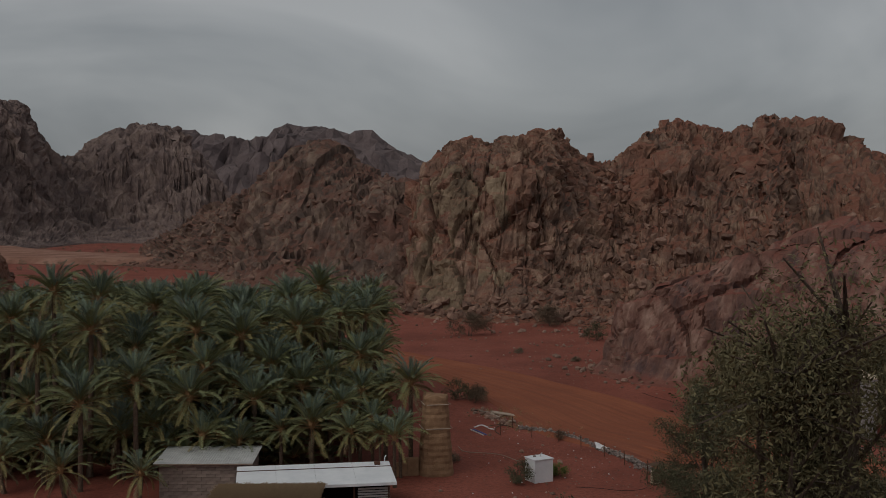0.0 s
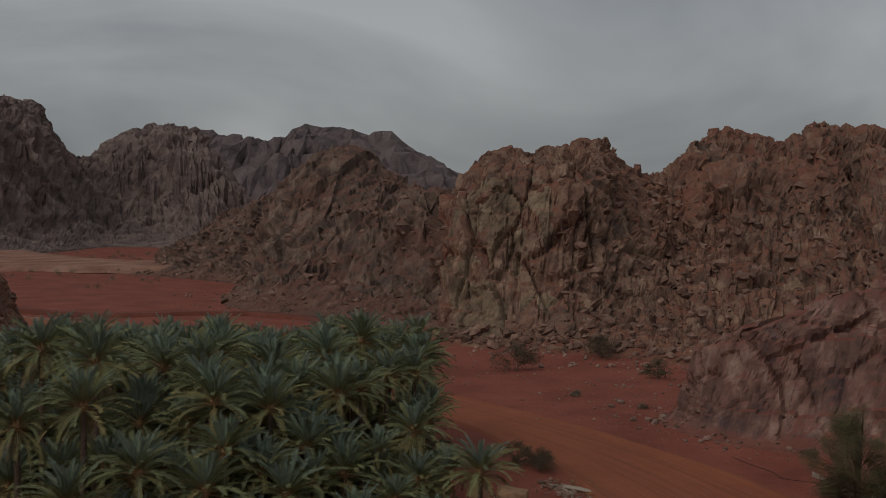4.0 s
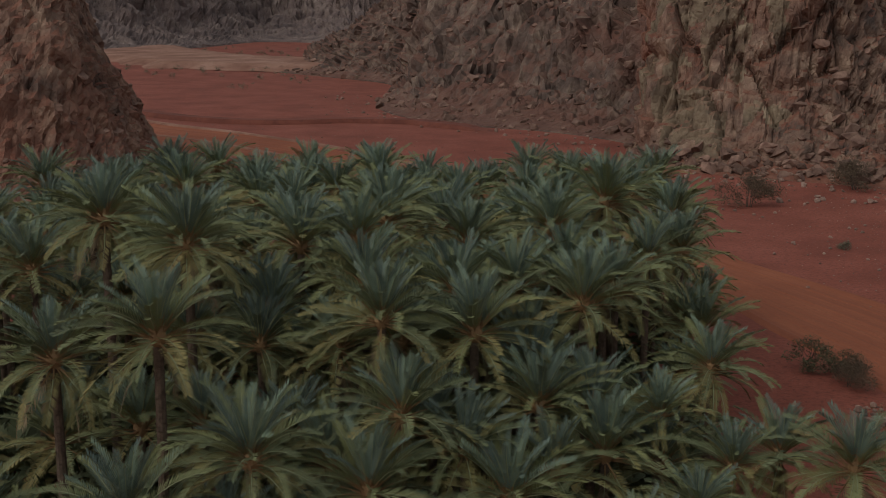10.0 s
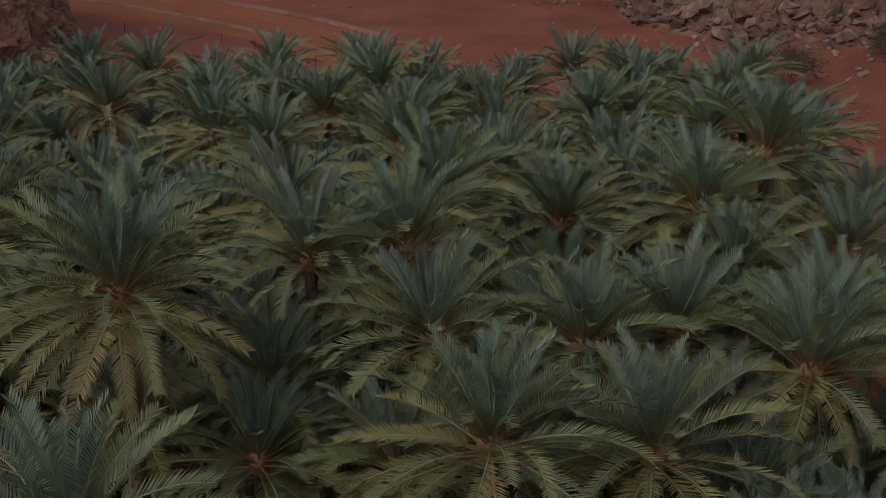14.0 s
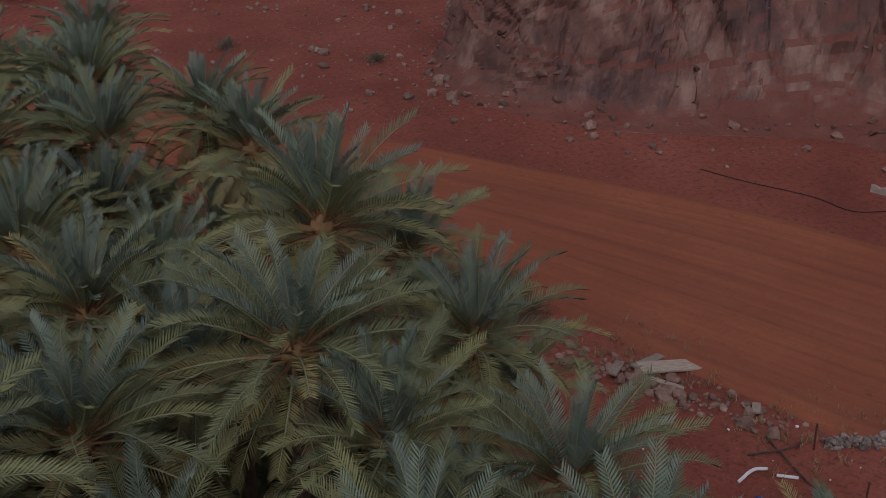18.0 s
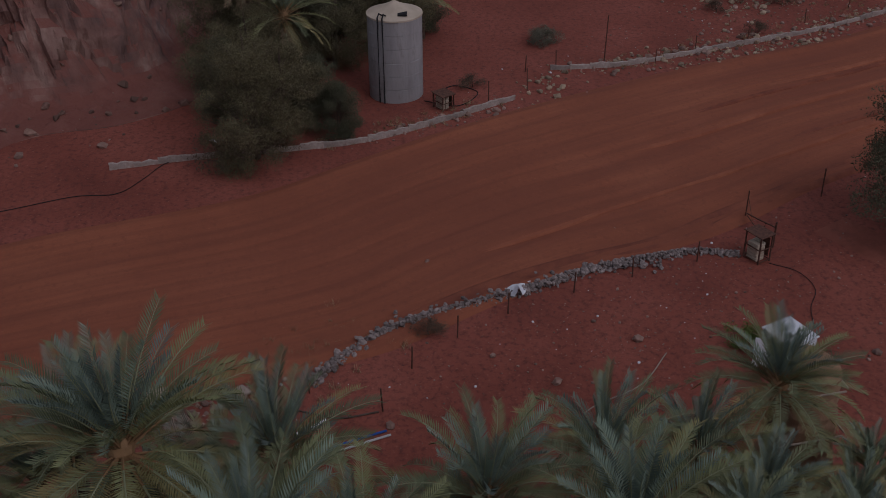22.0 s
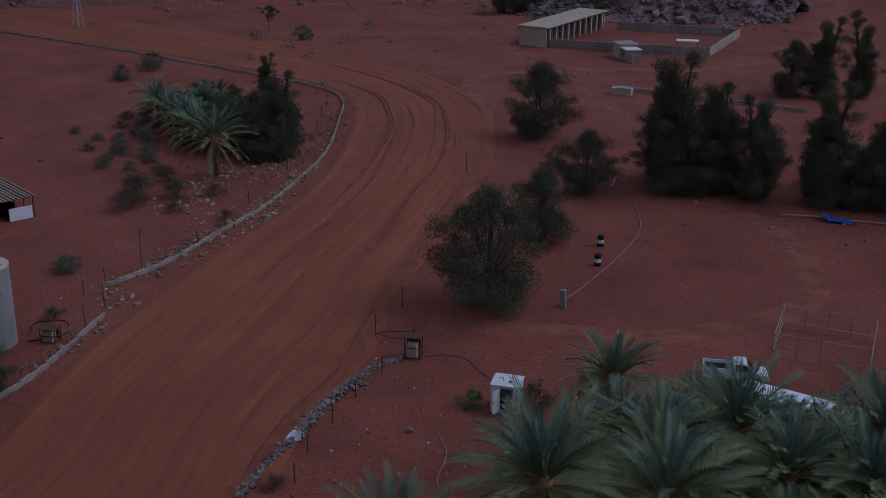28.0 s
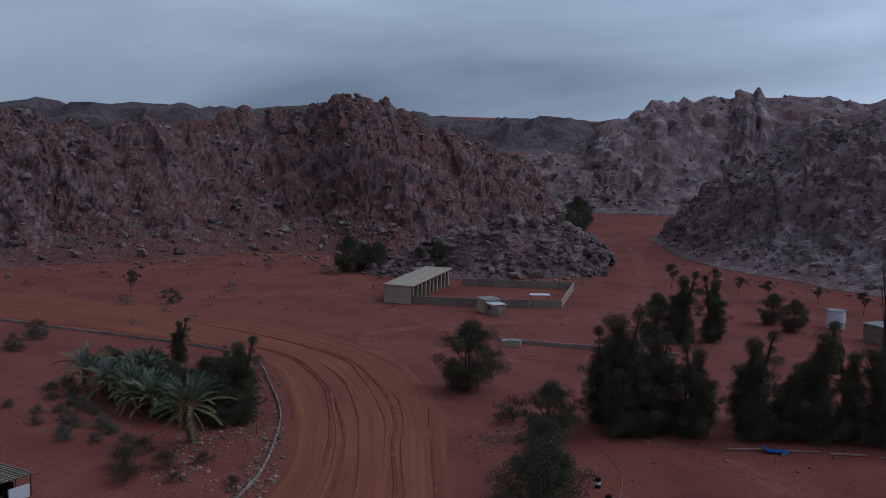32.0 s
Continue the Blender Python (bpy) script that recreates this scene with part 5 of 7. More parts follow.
for x, y in [(76, 90), (79, 92), (82, 88), (85, 86), (88, 88), (90, 84), (93, 83), (96, 80), (98, 78), (101, 80), (87, 91), (83, 95), (103, 75), (95, 88), (91, 91)]:
    plant("shrub", x + rng.uniform(-1, 1), y + rng.uniform(-1, 1), rng.uniform(0.8, 1.5))
# trees by the tank
plant("olive", 34.4, 136.0, 0.82)
plant("olive", 38.4, 134.6, 0.62, label="olive-brown tree between the road wall and the tank")
plant("tamarisk", 37.6, 130.6, 0.42)
plant("olive", 60.0, 128.6, 1.06, label="tall olive-brown tree behind the water tank")
plant("tamarisk", 58.6, 124.6, 0.5, label="dark bush behind the water tank")
plant("tamarisk", 57.5, 131.0, 0.9)
plant("olive", 55.4, 128.0, 0.78, label="olive-brown tree behind the water tank")
plant("olive", 51.0, 131.6, 0.66, label="olive-brown tree behind the water tank")
palm(56.6, 124.4, 3.4, 5, size=0.8)
plant("dry", 33.0, 137.0, 1.4)
plant("tamarisk", 41.5, 139.0, 0.6)
plant("tamarisk", 51.5, 134.5, 0.85)
plant("olive", 48.5, 139.5, 0.8, label="olive-brown tree among the palms behind the tank")
plant("olive", 53.0, 137.5, 0.9, label="olive-brown tree among the palms behind the tank")
plant("olive", 43.0, 137.0, 0.72, label="olive-brown tree among the palms behind the tank")
plant("tamarisk", 40.6, 132.4, 0.5)
palm(46.0, 137.5, 10.2, 6)
palm(44.0, 134.6, 6.6, 7)
# bushes at the foot of the cliff
plant("dry", 4.2, 219, 2.0)
plant("bush", 27.2, 211.8, 1.3)
plant("dry", 20.8, 236, 2.0)
plant("bush", 2.3, 149.4, 1.0)
plant("dry", 4.5, 146.5, 1.0)


# ---- farm: water tank, walls, huts ----
def cylinder(bm, r, z0, z1, n=40, r2=None, cap=True):
    return tube(bm, [(0, 0, z0), (0, 0, z1)], [r, r if r2 is None else r2], n, cap)


def water_tank():
    ob = thing("water_tank", pose(45.1, 126.6, 0), "tall grey concrete ring water tank with a conical lid", "water tank")
    rings = 6
    for i in range(rings):
        bm = bmesh.new()
        h = 6.3 / rings
        tube(bm, [(0, 0, i * h - (0.2 if i == 0 else 0)), (0, 0, i * h + 0.03), (0, 0, (i + 1) * h - 0.035), (0, 0, (i + 1) * h)], [2.0, 2.04, 2.04, 1.995], 48)
        part("ring", bm, M["concrete"], ob, smooth=False)
    bm = bmesh.new()
    tube(bm, [(0, 0, 6.3), (0, 0, 6.42), (0, 0, 6.46), (0, 0, 6.72), (0, 0, 7.1), (0, 0, 7.28)], [2.08, 2.08, 1.96, 1.25, 0.45, 0.12], 48)
    part("lid", bm, M["render_wall"], ob, "conical sandy concrete lid")
    for a in (145, 156):
        c, s = math.cos(radians(a)), math.sin(radians(a))
        part("pipe", tubes(([(2.12 * c, 2.12 * s, -0.1), (2.12 * c, 2.12 * s, 6.6), (1.9 * c, 1.9 * s, 6.85), (1.5 * c, 1.5 * s, 6.6)], 0.055)), M["rubber"], ob, "black standpipe")
    part("hatch", boxes((-1.2, -0.6, 6.68, 0.7, 0.7, 0.14), bevel=0.02), M["dark"], ob, "dark lid hatch")
    return ob


water_tank()

M["wall_block"] = material("weathered_wall", [(0.3, (0.22, 0.17, 0.14)), (0.7, (0.48, 0.405, 0.345))], scale=1.6, rough=0.94, bump=0.6, random=0.2, spots=(0.5, 0.72, (0.20, 0.085, 0.060)), spot_scale=1.1, distance=0.05)
WALL_A = [(33, 145.7), (34.3, 140.5), (35.2, 135), (36.6, 128.7), (40, 122.9), (43.8, 117.3)]
WALL_B = [(49.2, 114.4), (49.8, 108.4), (52.8, 100.7), (57.2, 90.1), (65, 77), (71, 69), (80.2, 59.2), (88.5, 51), (96.5, 47.4), (110, 47.4), (132, 49.8), (145, 51), (190, 58.5)]


def low_wall(name, line, label, step=1.6, height=0.5, thick=0.22):
    ob = thing(name, pose(0, 0, 0), label, "wall", kind="structure")
    rng = random.Random(len(line))
    pts = along([(x, y, 0) for x, y in smooth_line(line, 8)], step)
    shapes = []
    for k in range(6):
        bm = boxes((0, 0, height / 2 - 0.1 + 0.02 * k, step + 0.02, thick, height + 0.2), bevel=0.02)
        for v in bm.verts:
            v.co += Vector((0, 0.015 * noise.noise(v.co * 3 + Vector((k, 0, 0))), 0.03 * noise.noise(v.co * 2 + Vector((0, k, 0))) if v.co.z > 0 else 0))
        bmesh.ops.subdivide_edges(bm, edges=[e for e in bm.edges if e.calc_length() > 0.9], cuts=5)
        for v in bm.verts:
            if v.co.z > height * 0.4:
                v.co.z += 0.13 * noise.noise(Vector((v.co.x * 2.2, k * 3.1, 0.0))) - 0.05
            v.co.y += 0.05 * noise.noise(Vector((v.co.x * 2.0, v.co.z * 3, k * 2.0)))
        shapes.append(mesh_of("wall_panel", bm, M["wall_block"]))
    for a, b in zip(pts, pts[1:]):
        d = b - a
        p = part("wall_panel", rng.choice(shapes), None, ob)
        m = a.lerp(b, 0.5)
        p.matrix_basis = pose(m.x, m.y, rng.uniform(-0.05, 0.03), 0, rng.uniform(-0.8, 0.8), math.degrees(math.atan2(d.y, d.x)) + rng.uniform(-1.5, 1.5))
    return ob


low_wall("wall_road_north", WALL_A, "low grey concrete block wall along the dirt road", height=0.42, thick=0.18)
low_wall("wall_road_south", WALL_B, "low weathered concrete wall curving with the dirt road", height=0.40, thick=0.17)
low_wall("wall_crossing", [(66.5, 14.5), (58, 13), (47, 10.5), (36, 8)], "low concrete wall across the dry field", height=0.7)


def iron_post(x, y, h, label="thin rusty iron fence post", group="fence posts", lean=3.0):
    r = random.Random(int(x * 91 + y * 7))
    bm = boxes((0, 0, h / 2 - 0.15, 0.07, 0.07, h + 0.3), bevel=0.008)
    ob = new("fence_post", mesh_of("fence_post", bm, M["rust"]))
    ob.matrix_basis = pose(x, y, 0, r.uniform(-lean, lean), r.uniform(-lean, lean), r.uniform(0, 90))
    return tagged(ob, label, "fence post", group)


for x, y in [(7.1, 127.0), (10.4, 125.6), (13.0, 123.2), (15.1, 120.4), (17.0, 116.6), (18.5, 113.1), (20.0, 109.1), (8.6, 130.6)]:
    iron_post(x, y, 1.35)
for x, y, h in [(43.0, 119.7, 1.7), (45.2, 116.6, 1.8), (48.9, 116.4, 1.4), (49.6, 113.9, 1.5), (50.3, 105.8, 1.2), (52.8, 102, 1.4), (55.2, 97, 1.2), (59, 91, 1.3), (62.5, 86, 1.2), (66, 80, 1.3), (70, 75, 1.2), (75, 70, 1.3), (79, 64, 1.2),
                (84, 59, 1.3), (88, 54.5, 1.4), (92, 51, 1.6), (95.5, 50, 1.6)]:
    iron_post(x, y, h, "rusty iron post standing along the road wall", "wall posts")
iron_post(50.0, 110.0, 4.2, "tall thin leaning iron pole at the road wall", "", 2.0)
iron_post(50.5, 66, 2.6, "thin pole beside the track", "", 1.0)
iron_post(27.5, 99.5, 2.0, "thin iron post near the tamarisk tree", "", 2.0)


def stone_shape(seed, r=1.0):
    bm = bmesh.new()
    bmesh.ops.create_icosphere(bm, subdivisions=1, radius=r)
    for v in bm.verts:
        n = noise.noise_vector(v.co * 1.3 + Vector((seed * 3.7, 0, 0)))
        v.co = Vector((v.co.x * 1.2, v.co.y * 0.95, v.co.z * 0.7)) * (1 + 0.3 * n.x) + 0.15 * r * n
    return mesh_of("stone", bm, M["stone_one"])


M["stone_one"] = material("field_stone", [(0.3, (0.16, 0.125, 0.11)), (0.7, (0.34, 0.28, 0.25))], scale=2.0, rough=0.92, bump=0.5, random=0.4)
M["stone_grey"] = material("grey_rubble", [(0.3, (0.16, 0.125, 0.11)), (0.7, (0.34, 0.28, 0.25))], scale=2.0, rough=0.92, random=0.4, island=True)
STONES = [stone_shape(k) for k in range(7)]


def stone_row():
    ob = thing("stone_row", pose(0, 0, 0), "row of heaped grey field stones edging the road", "stone row")
    rng = random.Random(8)
    line = smooth_line([(9.4, 130.6), (11.5, 129.1), (12.9, 127.6), (14.2, 126.1), (15.3, 123.9), (16.3, 121.6), (17.2, 119.4), (18.5, 116.9), (19.3, 114.5), (19.6, 111.3)], 6)
    pts = along([(x, y, 0) for x, y in line], 0.078)
    for p in pts[:298]:
        o = part("stone", rng.choice(STONES), None, ob)
        s = rng.uniform(0.09, 0.20)
        o.matrix_basis = pose(p.x + rng.gauss(0, 0.24), p.y + rng.gauss(0, 0.2), max(0.05, abs(rng.gauss(0.12, 0.16))), rng.uniform(0, 40), rng.uniform(0, 40), rng.uniform(0, 360)) @ Matrix.Scale(s, 4)
    return ob


def toilet_hut():
    ob = thing("toilet_hut", pose(9.95, 106.9, 0, 0, 0, 28), "white sheet-metal toilet hut with its door ajar", "hut")
    w, d, h, t = 1.9, 1.75, 2.05, 0.05
    part("back_wall", boxes((0, -d / 2 + t / 2, h / 2, w, t, h), bevel=0.006), M["white_metal"], ob)
    part("side_wall", boxes((w / 2 - t / 2, 0, h / 2, t - 0.004, d - 2 * t - 0.004, h), bevel=0.006), M["white_metal"], ob)
    part("side_wall", boxes((-w / 2 + t / 2, 0, h / 2, t - 0.004, d - 2 * t - 0.004, h), bevel=0.006), M["white_metal"], ob)
    part("front_wall", boxes((-w / 2 + 0.2, d / 2 - t / 2, h / 2, 0.4, t, h), (w / 2 - 0.32, d / 2 - t / 2, h / 2, 0.64, t, h), (-0.1, d / 2 - t / 2, h - 0.09, 0.86, t, 0.17), bevel=0.004), M["white_metal"], ob)
    part("roof", boxes((0, 0, h + 0.035, w + 0.14, d + 0.14, 0.06), bevel=0.01), M["white_metal"], ob)
    bm = bmesh.new()
    for y in (-0.77, -0.03):
        box(bm, 0, y, 0.9, 0.04, 0.05, 1.8)
    box(bm, 0, -0.4, 0.9, 0.012, 0.74, 1.76)
    dr = part("door", bm, M["white_metal"], ob, "louvred white door standing open")
    dr.matrix_basis = pose(0.32, d / 2 + 0.03, 0.12, 0, 0, 155)
    for k in range(9):
        part("louvre", boxes((0.004, -0.4, 0.1 + 0.2 * k, 0.034, 0.66, 0.15), bevel=0.004), M["white_metal"], dr)
    hd = part("handle", boxes((0.035, -0.7, 0.95, 0.05, 0.03, 0.14), bevel=0.006), M["rust"], dr)
    part("vent", tubes(([(0.25, 0.1, h + 0.05), (0.25, 0.1, h + 0.3), (0.5, 0.3, h + 0.34)], 0.05)), M["grey_metal"], ob)
    part("stone", STONES[2], None, ob).matrix_basis = pose(-0.3, 0.3, h + 0.13) @ Matrix.Scale(0.14, 4)
    part("floor_slab", boxes((0, 0, -0.02, w - 0.12, d - 0.12, 0.1)), M["dark"], ob)
    return ob


stone_row()
toilet_hut()


def corrugated(w, d, z, rise, mat_name, name, ob, waves=None, label="", thick=0.03, pitch=0.22):
    """A wavy sheet roof, w along x, d along y, rising by rise towards +y."""
    n = int(w / pitch) * 4
    verts, faces = [], []
    for side in (0, 1):
        for j in range(2):
            for i in range(n + 1):
                x = -w / 2 + w * i / n
                verts.append((x, -d / 2 + d * j, z + rise * j + 0.025 * math.sin(2 * math.pi * i / 4) - thick * side))
    m = n + 1
    for i in range(n):
        faces += [(i, i + 1, m + i + 1, m + i), (2 * m + i, 3 * m + i, 3 * m + i + 1, 2 * m + i + 1), (i, 2 * m + i, 2 * m + i + 1, i + 1), (m + i, m + i + 1, 3 * m + i + 1, 3 * m + i)]
    faces += [(0, m, 3 * m, 2 * m), (n, 2 * m + n, 3 * m + n, m + n)]
    return part(name, from_arrays(name, verts, faces, M[mat_name]), None, ob, label)


def block_courses(ob, x0, x1, y, z1, along_x=True, thick=0.2, skip=None, bh=0.4, bw=0.8):
    """A wall of grey blocks, each a piece of its own."""
    n = int(round((x1 - x0) / bw))
    rows = int(round(z1 / bh))
    me = mesh_of("block", boxes((0, 0, 0, bw - 0.016, thick, bh - 0.016), bevel=0.012), M["block"])
    me2 = mesh_of("block", boxes((0, 0, 0, bw / 2 - 0.016, thick, bh - 0.016), bevel=0.012), M["block"])
    for r in range(rows):
        off = 0.5 if r % 2 else 0.0
        for k in range(n + (1 if off else 0)):
            half = bool(off) and k in (0, n)
            c = x0 + bw * (k + 0.5 - off) + (bw / 4 if half and k == 0 else -bw / 4 if half else 0)
            z = bh * (r + 0.5)
            if skip and skip(c, z):
                continue
            p = part("block", me2 if half else me, None, ob)
            p.matrix_basis = pose(c, y, z) if along_x else pose(y, c, z, 0, 0, 90)


def block_house():
    ob = thing("block_house", pose(-18.9, 103.0, 0, 0, 0, 2) @ Matrix.Diagonal((1, 1, 0.74, 1)), "grey block farm building with a corrugated lean-to roof", "house")
    part("core", boxes((0, 0, 1.98, 7.4, 4.6, 3.96)), M["concrete"], ob)
    block_courses(ob, -3.8, 3.8, -2.42, 4.0, skip=lambda x, z: x > 3.0 and z < 2.2)
    block_courses(ob, -2.4, 2.4, 3.82, 4.0, along_x=False)
    corrugated(8.4, 5.9, 4.12, 0.35, "grey_metal", "roof", ob, label="rust-streaked corrugated roof")
    part("fascia", boxes((0, -2.93, 4.04, 8.4, 0.06, 0.14)), M["timber"], ob)
    dr = part("door", boxes((3.4, -2.5, 1.05, 0.75, 0.06, 2.1), bevel=0.01), M["dark"], ob)
    part("handle", boxes((3.65, -2.545, 1.05, 0.04, 0.04, 0.14)), M["rust"], dr)
    return ob


def white_shed():
    ob = thing("white_roof_shed", pose(-9.0, 97.9, 0, 0, 0, 10) @ Matrix.Diagonal((1, 1, 0.70, 1)), "long shed with a white sheet-metal roof", "shed")
    part("back_wall", boxes((0, 2.4, 1.75, 12.0, 0.2, 3.5)), M["concrete"], ob)
    part("side_wall", boxes((-5.9, -0.1, 1.7, 0.2, 4.78, 3.4)), M["concrete"], ob)
    for k in range(9):
        part("slat", boxes((4.6, -2.4, 0.35 + 0.3 * k, 2.6, 0.05, 0.2), bevel=0.01), M["grey_metal"], ob)
    for k in range(9):
        part("slat", boxes((5.9, -0.0, 0.35 + 0.3 * k, 0.05, 4.7, 0.2), bevel=0.01), M["rust"], ob)
    for x in (-3, 0, 3, 5.8):
        part("post", boxes((x, -2.5, 1.7, 0.12, 0.12, 3.4), bevel=0.01), M["rust"], ob)
    # near-black sheet added to paint in the shade under the roof
    part("shade_wall", boxes((0, 0.4, 1.5, 11.5, 0.12, 3.0)), M["dark"], ob)
    for i, w in enumerate((1, 1, 1, 1)):
        bm = boxes((-4.8 + 3.2 * i, -0.05, 3.86, 3.19, 5.9, 0.05), bevel=0.01)
        for v in bm.verts:
            v.co.z += 0.09 * v.co.y
        part("roof_sheet", bm, M["white_metal"], ob)
    bm = boxes((0, 1.4, 4.05, 12.8, 0.1, 0.06))
    part("seam", bm, M["rust"], ob)
    part("fascia", boxes((0, -3.02, 3.42, 12.8, 0.06, 0.3)), M["white_metal"], ob)
    part("tank_box", boxes((5.3, 2.0, 4.25, 0.5, 0.4, 0.35), bevel=0.03), M["rust"], ob)
    part("mast", tubes(([(6.0, 2.6, 3.4), (6.0, 2.6, 4.7), (6.12, 2.6, 4.95)], 0.05)), M["plastic_white"], ob)
    return ob


def straw_shed():
    ob = thing("straw_shelter", pose(-11.9, 91.6, 0, 0, 0, 2) @ Matrix.Diagonal((1, 1, 0.9, 1)), "low shelter with a brown palm-straw roof", "shelter")
    for x in (-3.9, -1.3, 1.3, 3.9):
        for y in (-2.4, 2.4):
            part("post", tubes(([(x, y, -0.2), (x + 0.05, y, 2.9)], 0.08)), M["bark"], ob)
    rng = random.Random(3)
    verts, faces = [], []
    for _ in range(2600):
        x, y = rng.uniform(-4.2, 4.2), rng.uniform(-2.9, 2.9)
        z = 3.0 + 0.25 * (1 - abs(y) / 3) + rng.uniform(-0.06, 0.12)
        a = rng.gauss(math.pi / 2, 0.5)
        d = Vector((math.cos(a), math.sin(a), rng.uniform(-0.12, 0.12))) * rng.uniform(0.2, 0.5)
        s = Vector((-d.y, d.x, 0)).normalized() * 0.03
        c = Vector((x, y, z))
        i = len(verts)
        verts += [c - d - s, c - d + s, c + d + s, c + d - s]
        faces.append((i, i + 1, i + 2, i + 3))
    bm = boxes((0, 0, 2.98, 8.5, 5.9, 0.16), bevel=0.05)
    roof = part("roof", bm, M["straw"], ob, "thatch of brown palm straw")
    part("straw", from_arrays("straw", verts, faces, M["straw"]), None, roof)
    return ob


def mud_tower():
    ob = thing("mud_tower", pose(0.6, 109.6, 0, 0, 0, 12) @ Matrix.Diagonal((1, 1, 0.95, 1)), "tapering mud-brick tower ruin with a broken wall", "tower")
    rng = random.Random(2)
    bm = bmesh.new()
    n, hts = 20, 26
    for j in range(hts + 1):
        u = j / hts
        w = 1.62 - 0.52 * u
        for i in range(n):
            a = 2 * math.pi * i / n
            q = max(abs(math.cos(a)), abs(math.sin(a)))
            r = w * (1 + 0.32 * (1 / q - 1)) * 1.0
            z = 7.7 * u - (0.3 if j == 0 else 0)
            p = Vector((r * math.cos(a), r * math.sin(a), z))
            p += 0.10 * noise.noise_vector(p * 1.4) + Vector((0.04 * math.cos(a), 0.04 * math.sin(a), 0)) * (j % 2)
            if j == hts:
                p.z += 0.45 * noise.noise(p * 0.9)
            bm.verts.new(p)
    bm.verts.ensure_lookup_table()
    for j in range(hts):
        for i in range(n):
            a, b = j * n + i, j * n + (i + 1) % n
            bm.faces.new([bm.verts[k] for k in (a, b, b + n, a + n)])
    bm.faces.new([bm.verts[hts * n + i] for i in range(n)])
    part("shaft", bm, M["mud"], ob)
    for z in (4.6, 6.9):
        b2 = bmesh.new()
        for i in range(4):
            a = radians(90 * i + 45)
            w = 1.62 - 0.52 * z / 7.7 + 0.03
            m = pose(0, 0, z, 0, 0, 90 * i)
            box(b2, w * 1.0, 0, 0, 0.08, 1.7 * w, 0.09, 0.02, m)
        part("band", b2, M["timber"], ob, "bleached timber course")
    for i in range(3):
        b3 = boxes((-2.2 - 1.15 * i, -0.2, 0.75 - 0.22 * i, 1.3, 0.75, 1.9 - 0.45 * i), bevel=0.12)
        for v in b3.verts:
            v.co += 0.14 * noise.noise_vector(v.co * 1.2)
        part("broken_wall", b3, M["mud"], ob)
    return ob


block_house()
white_shed()
straw_shed()
mud_tower()


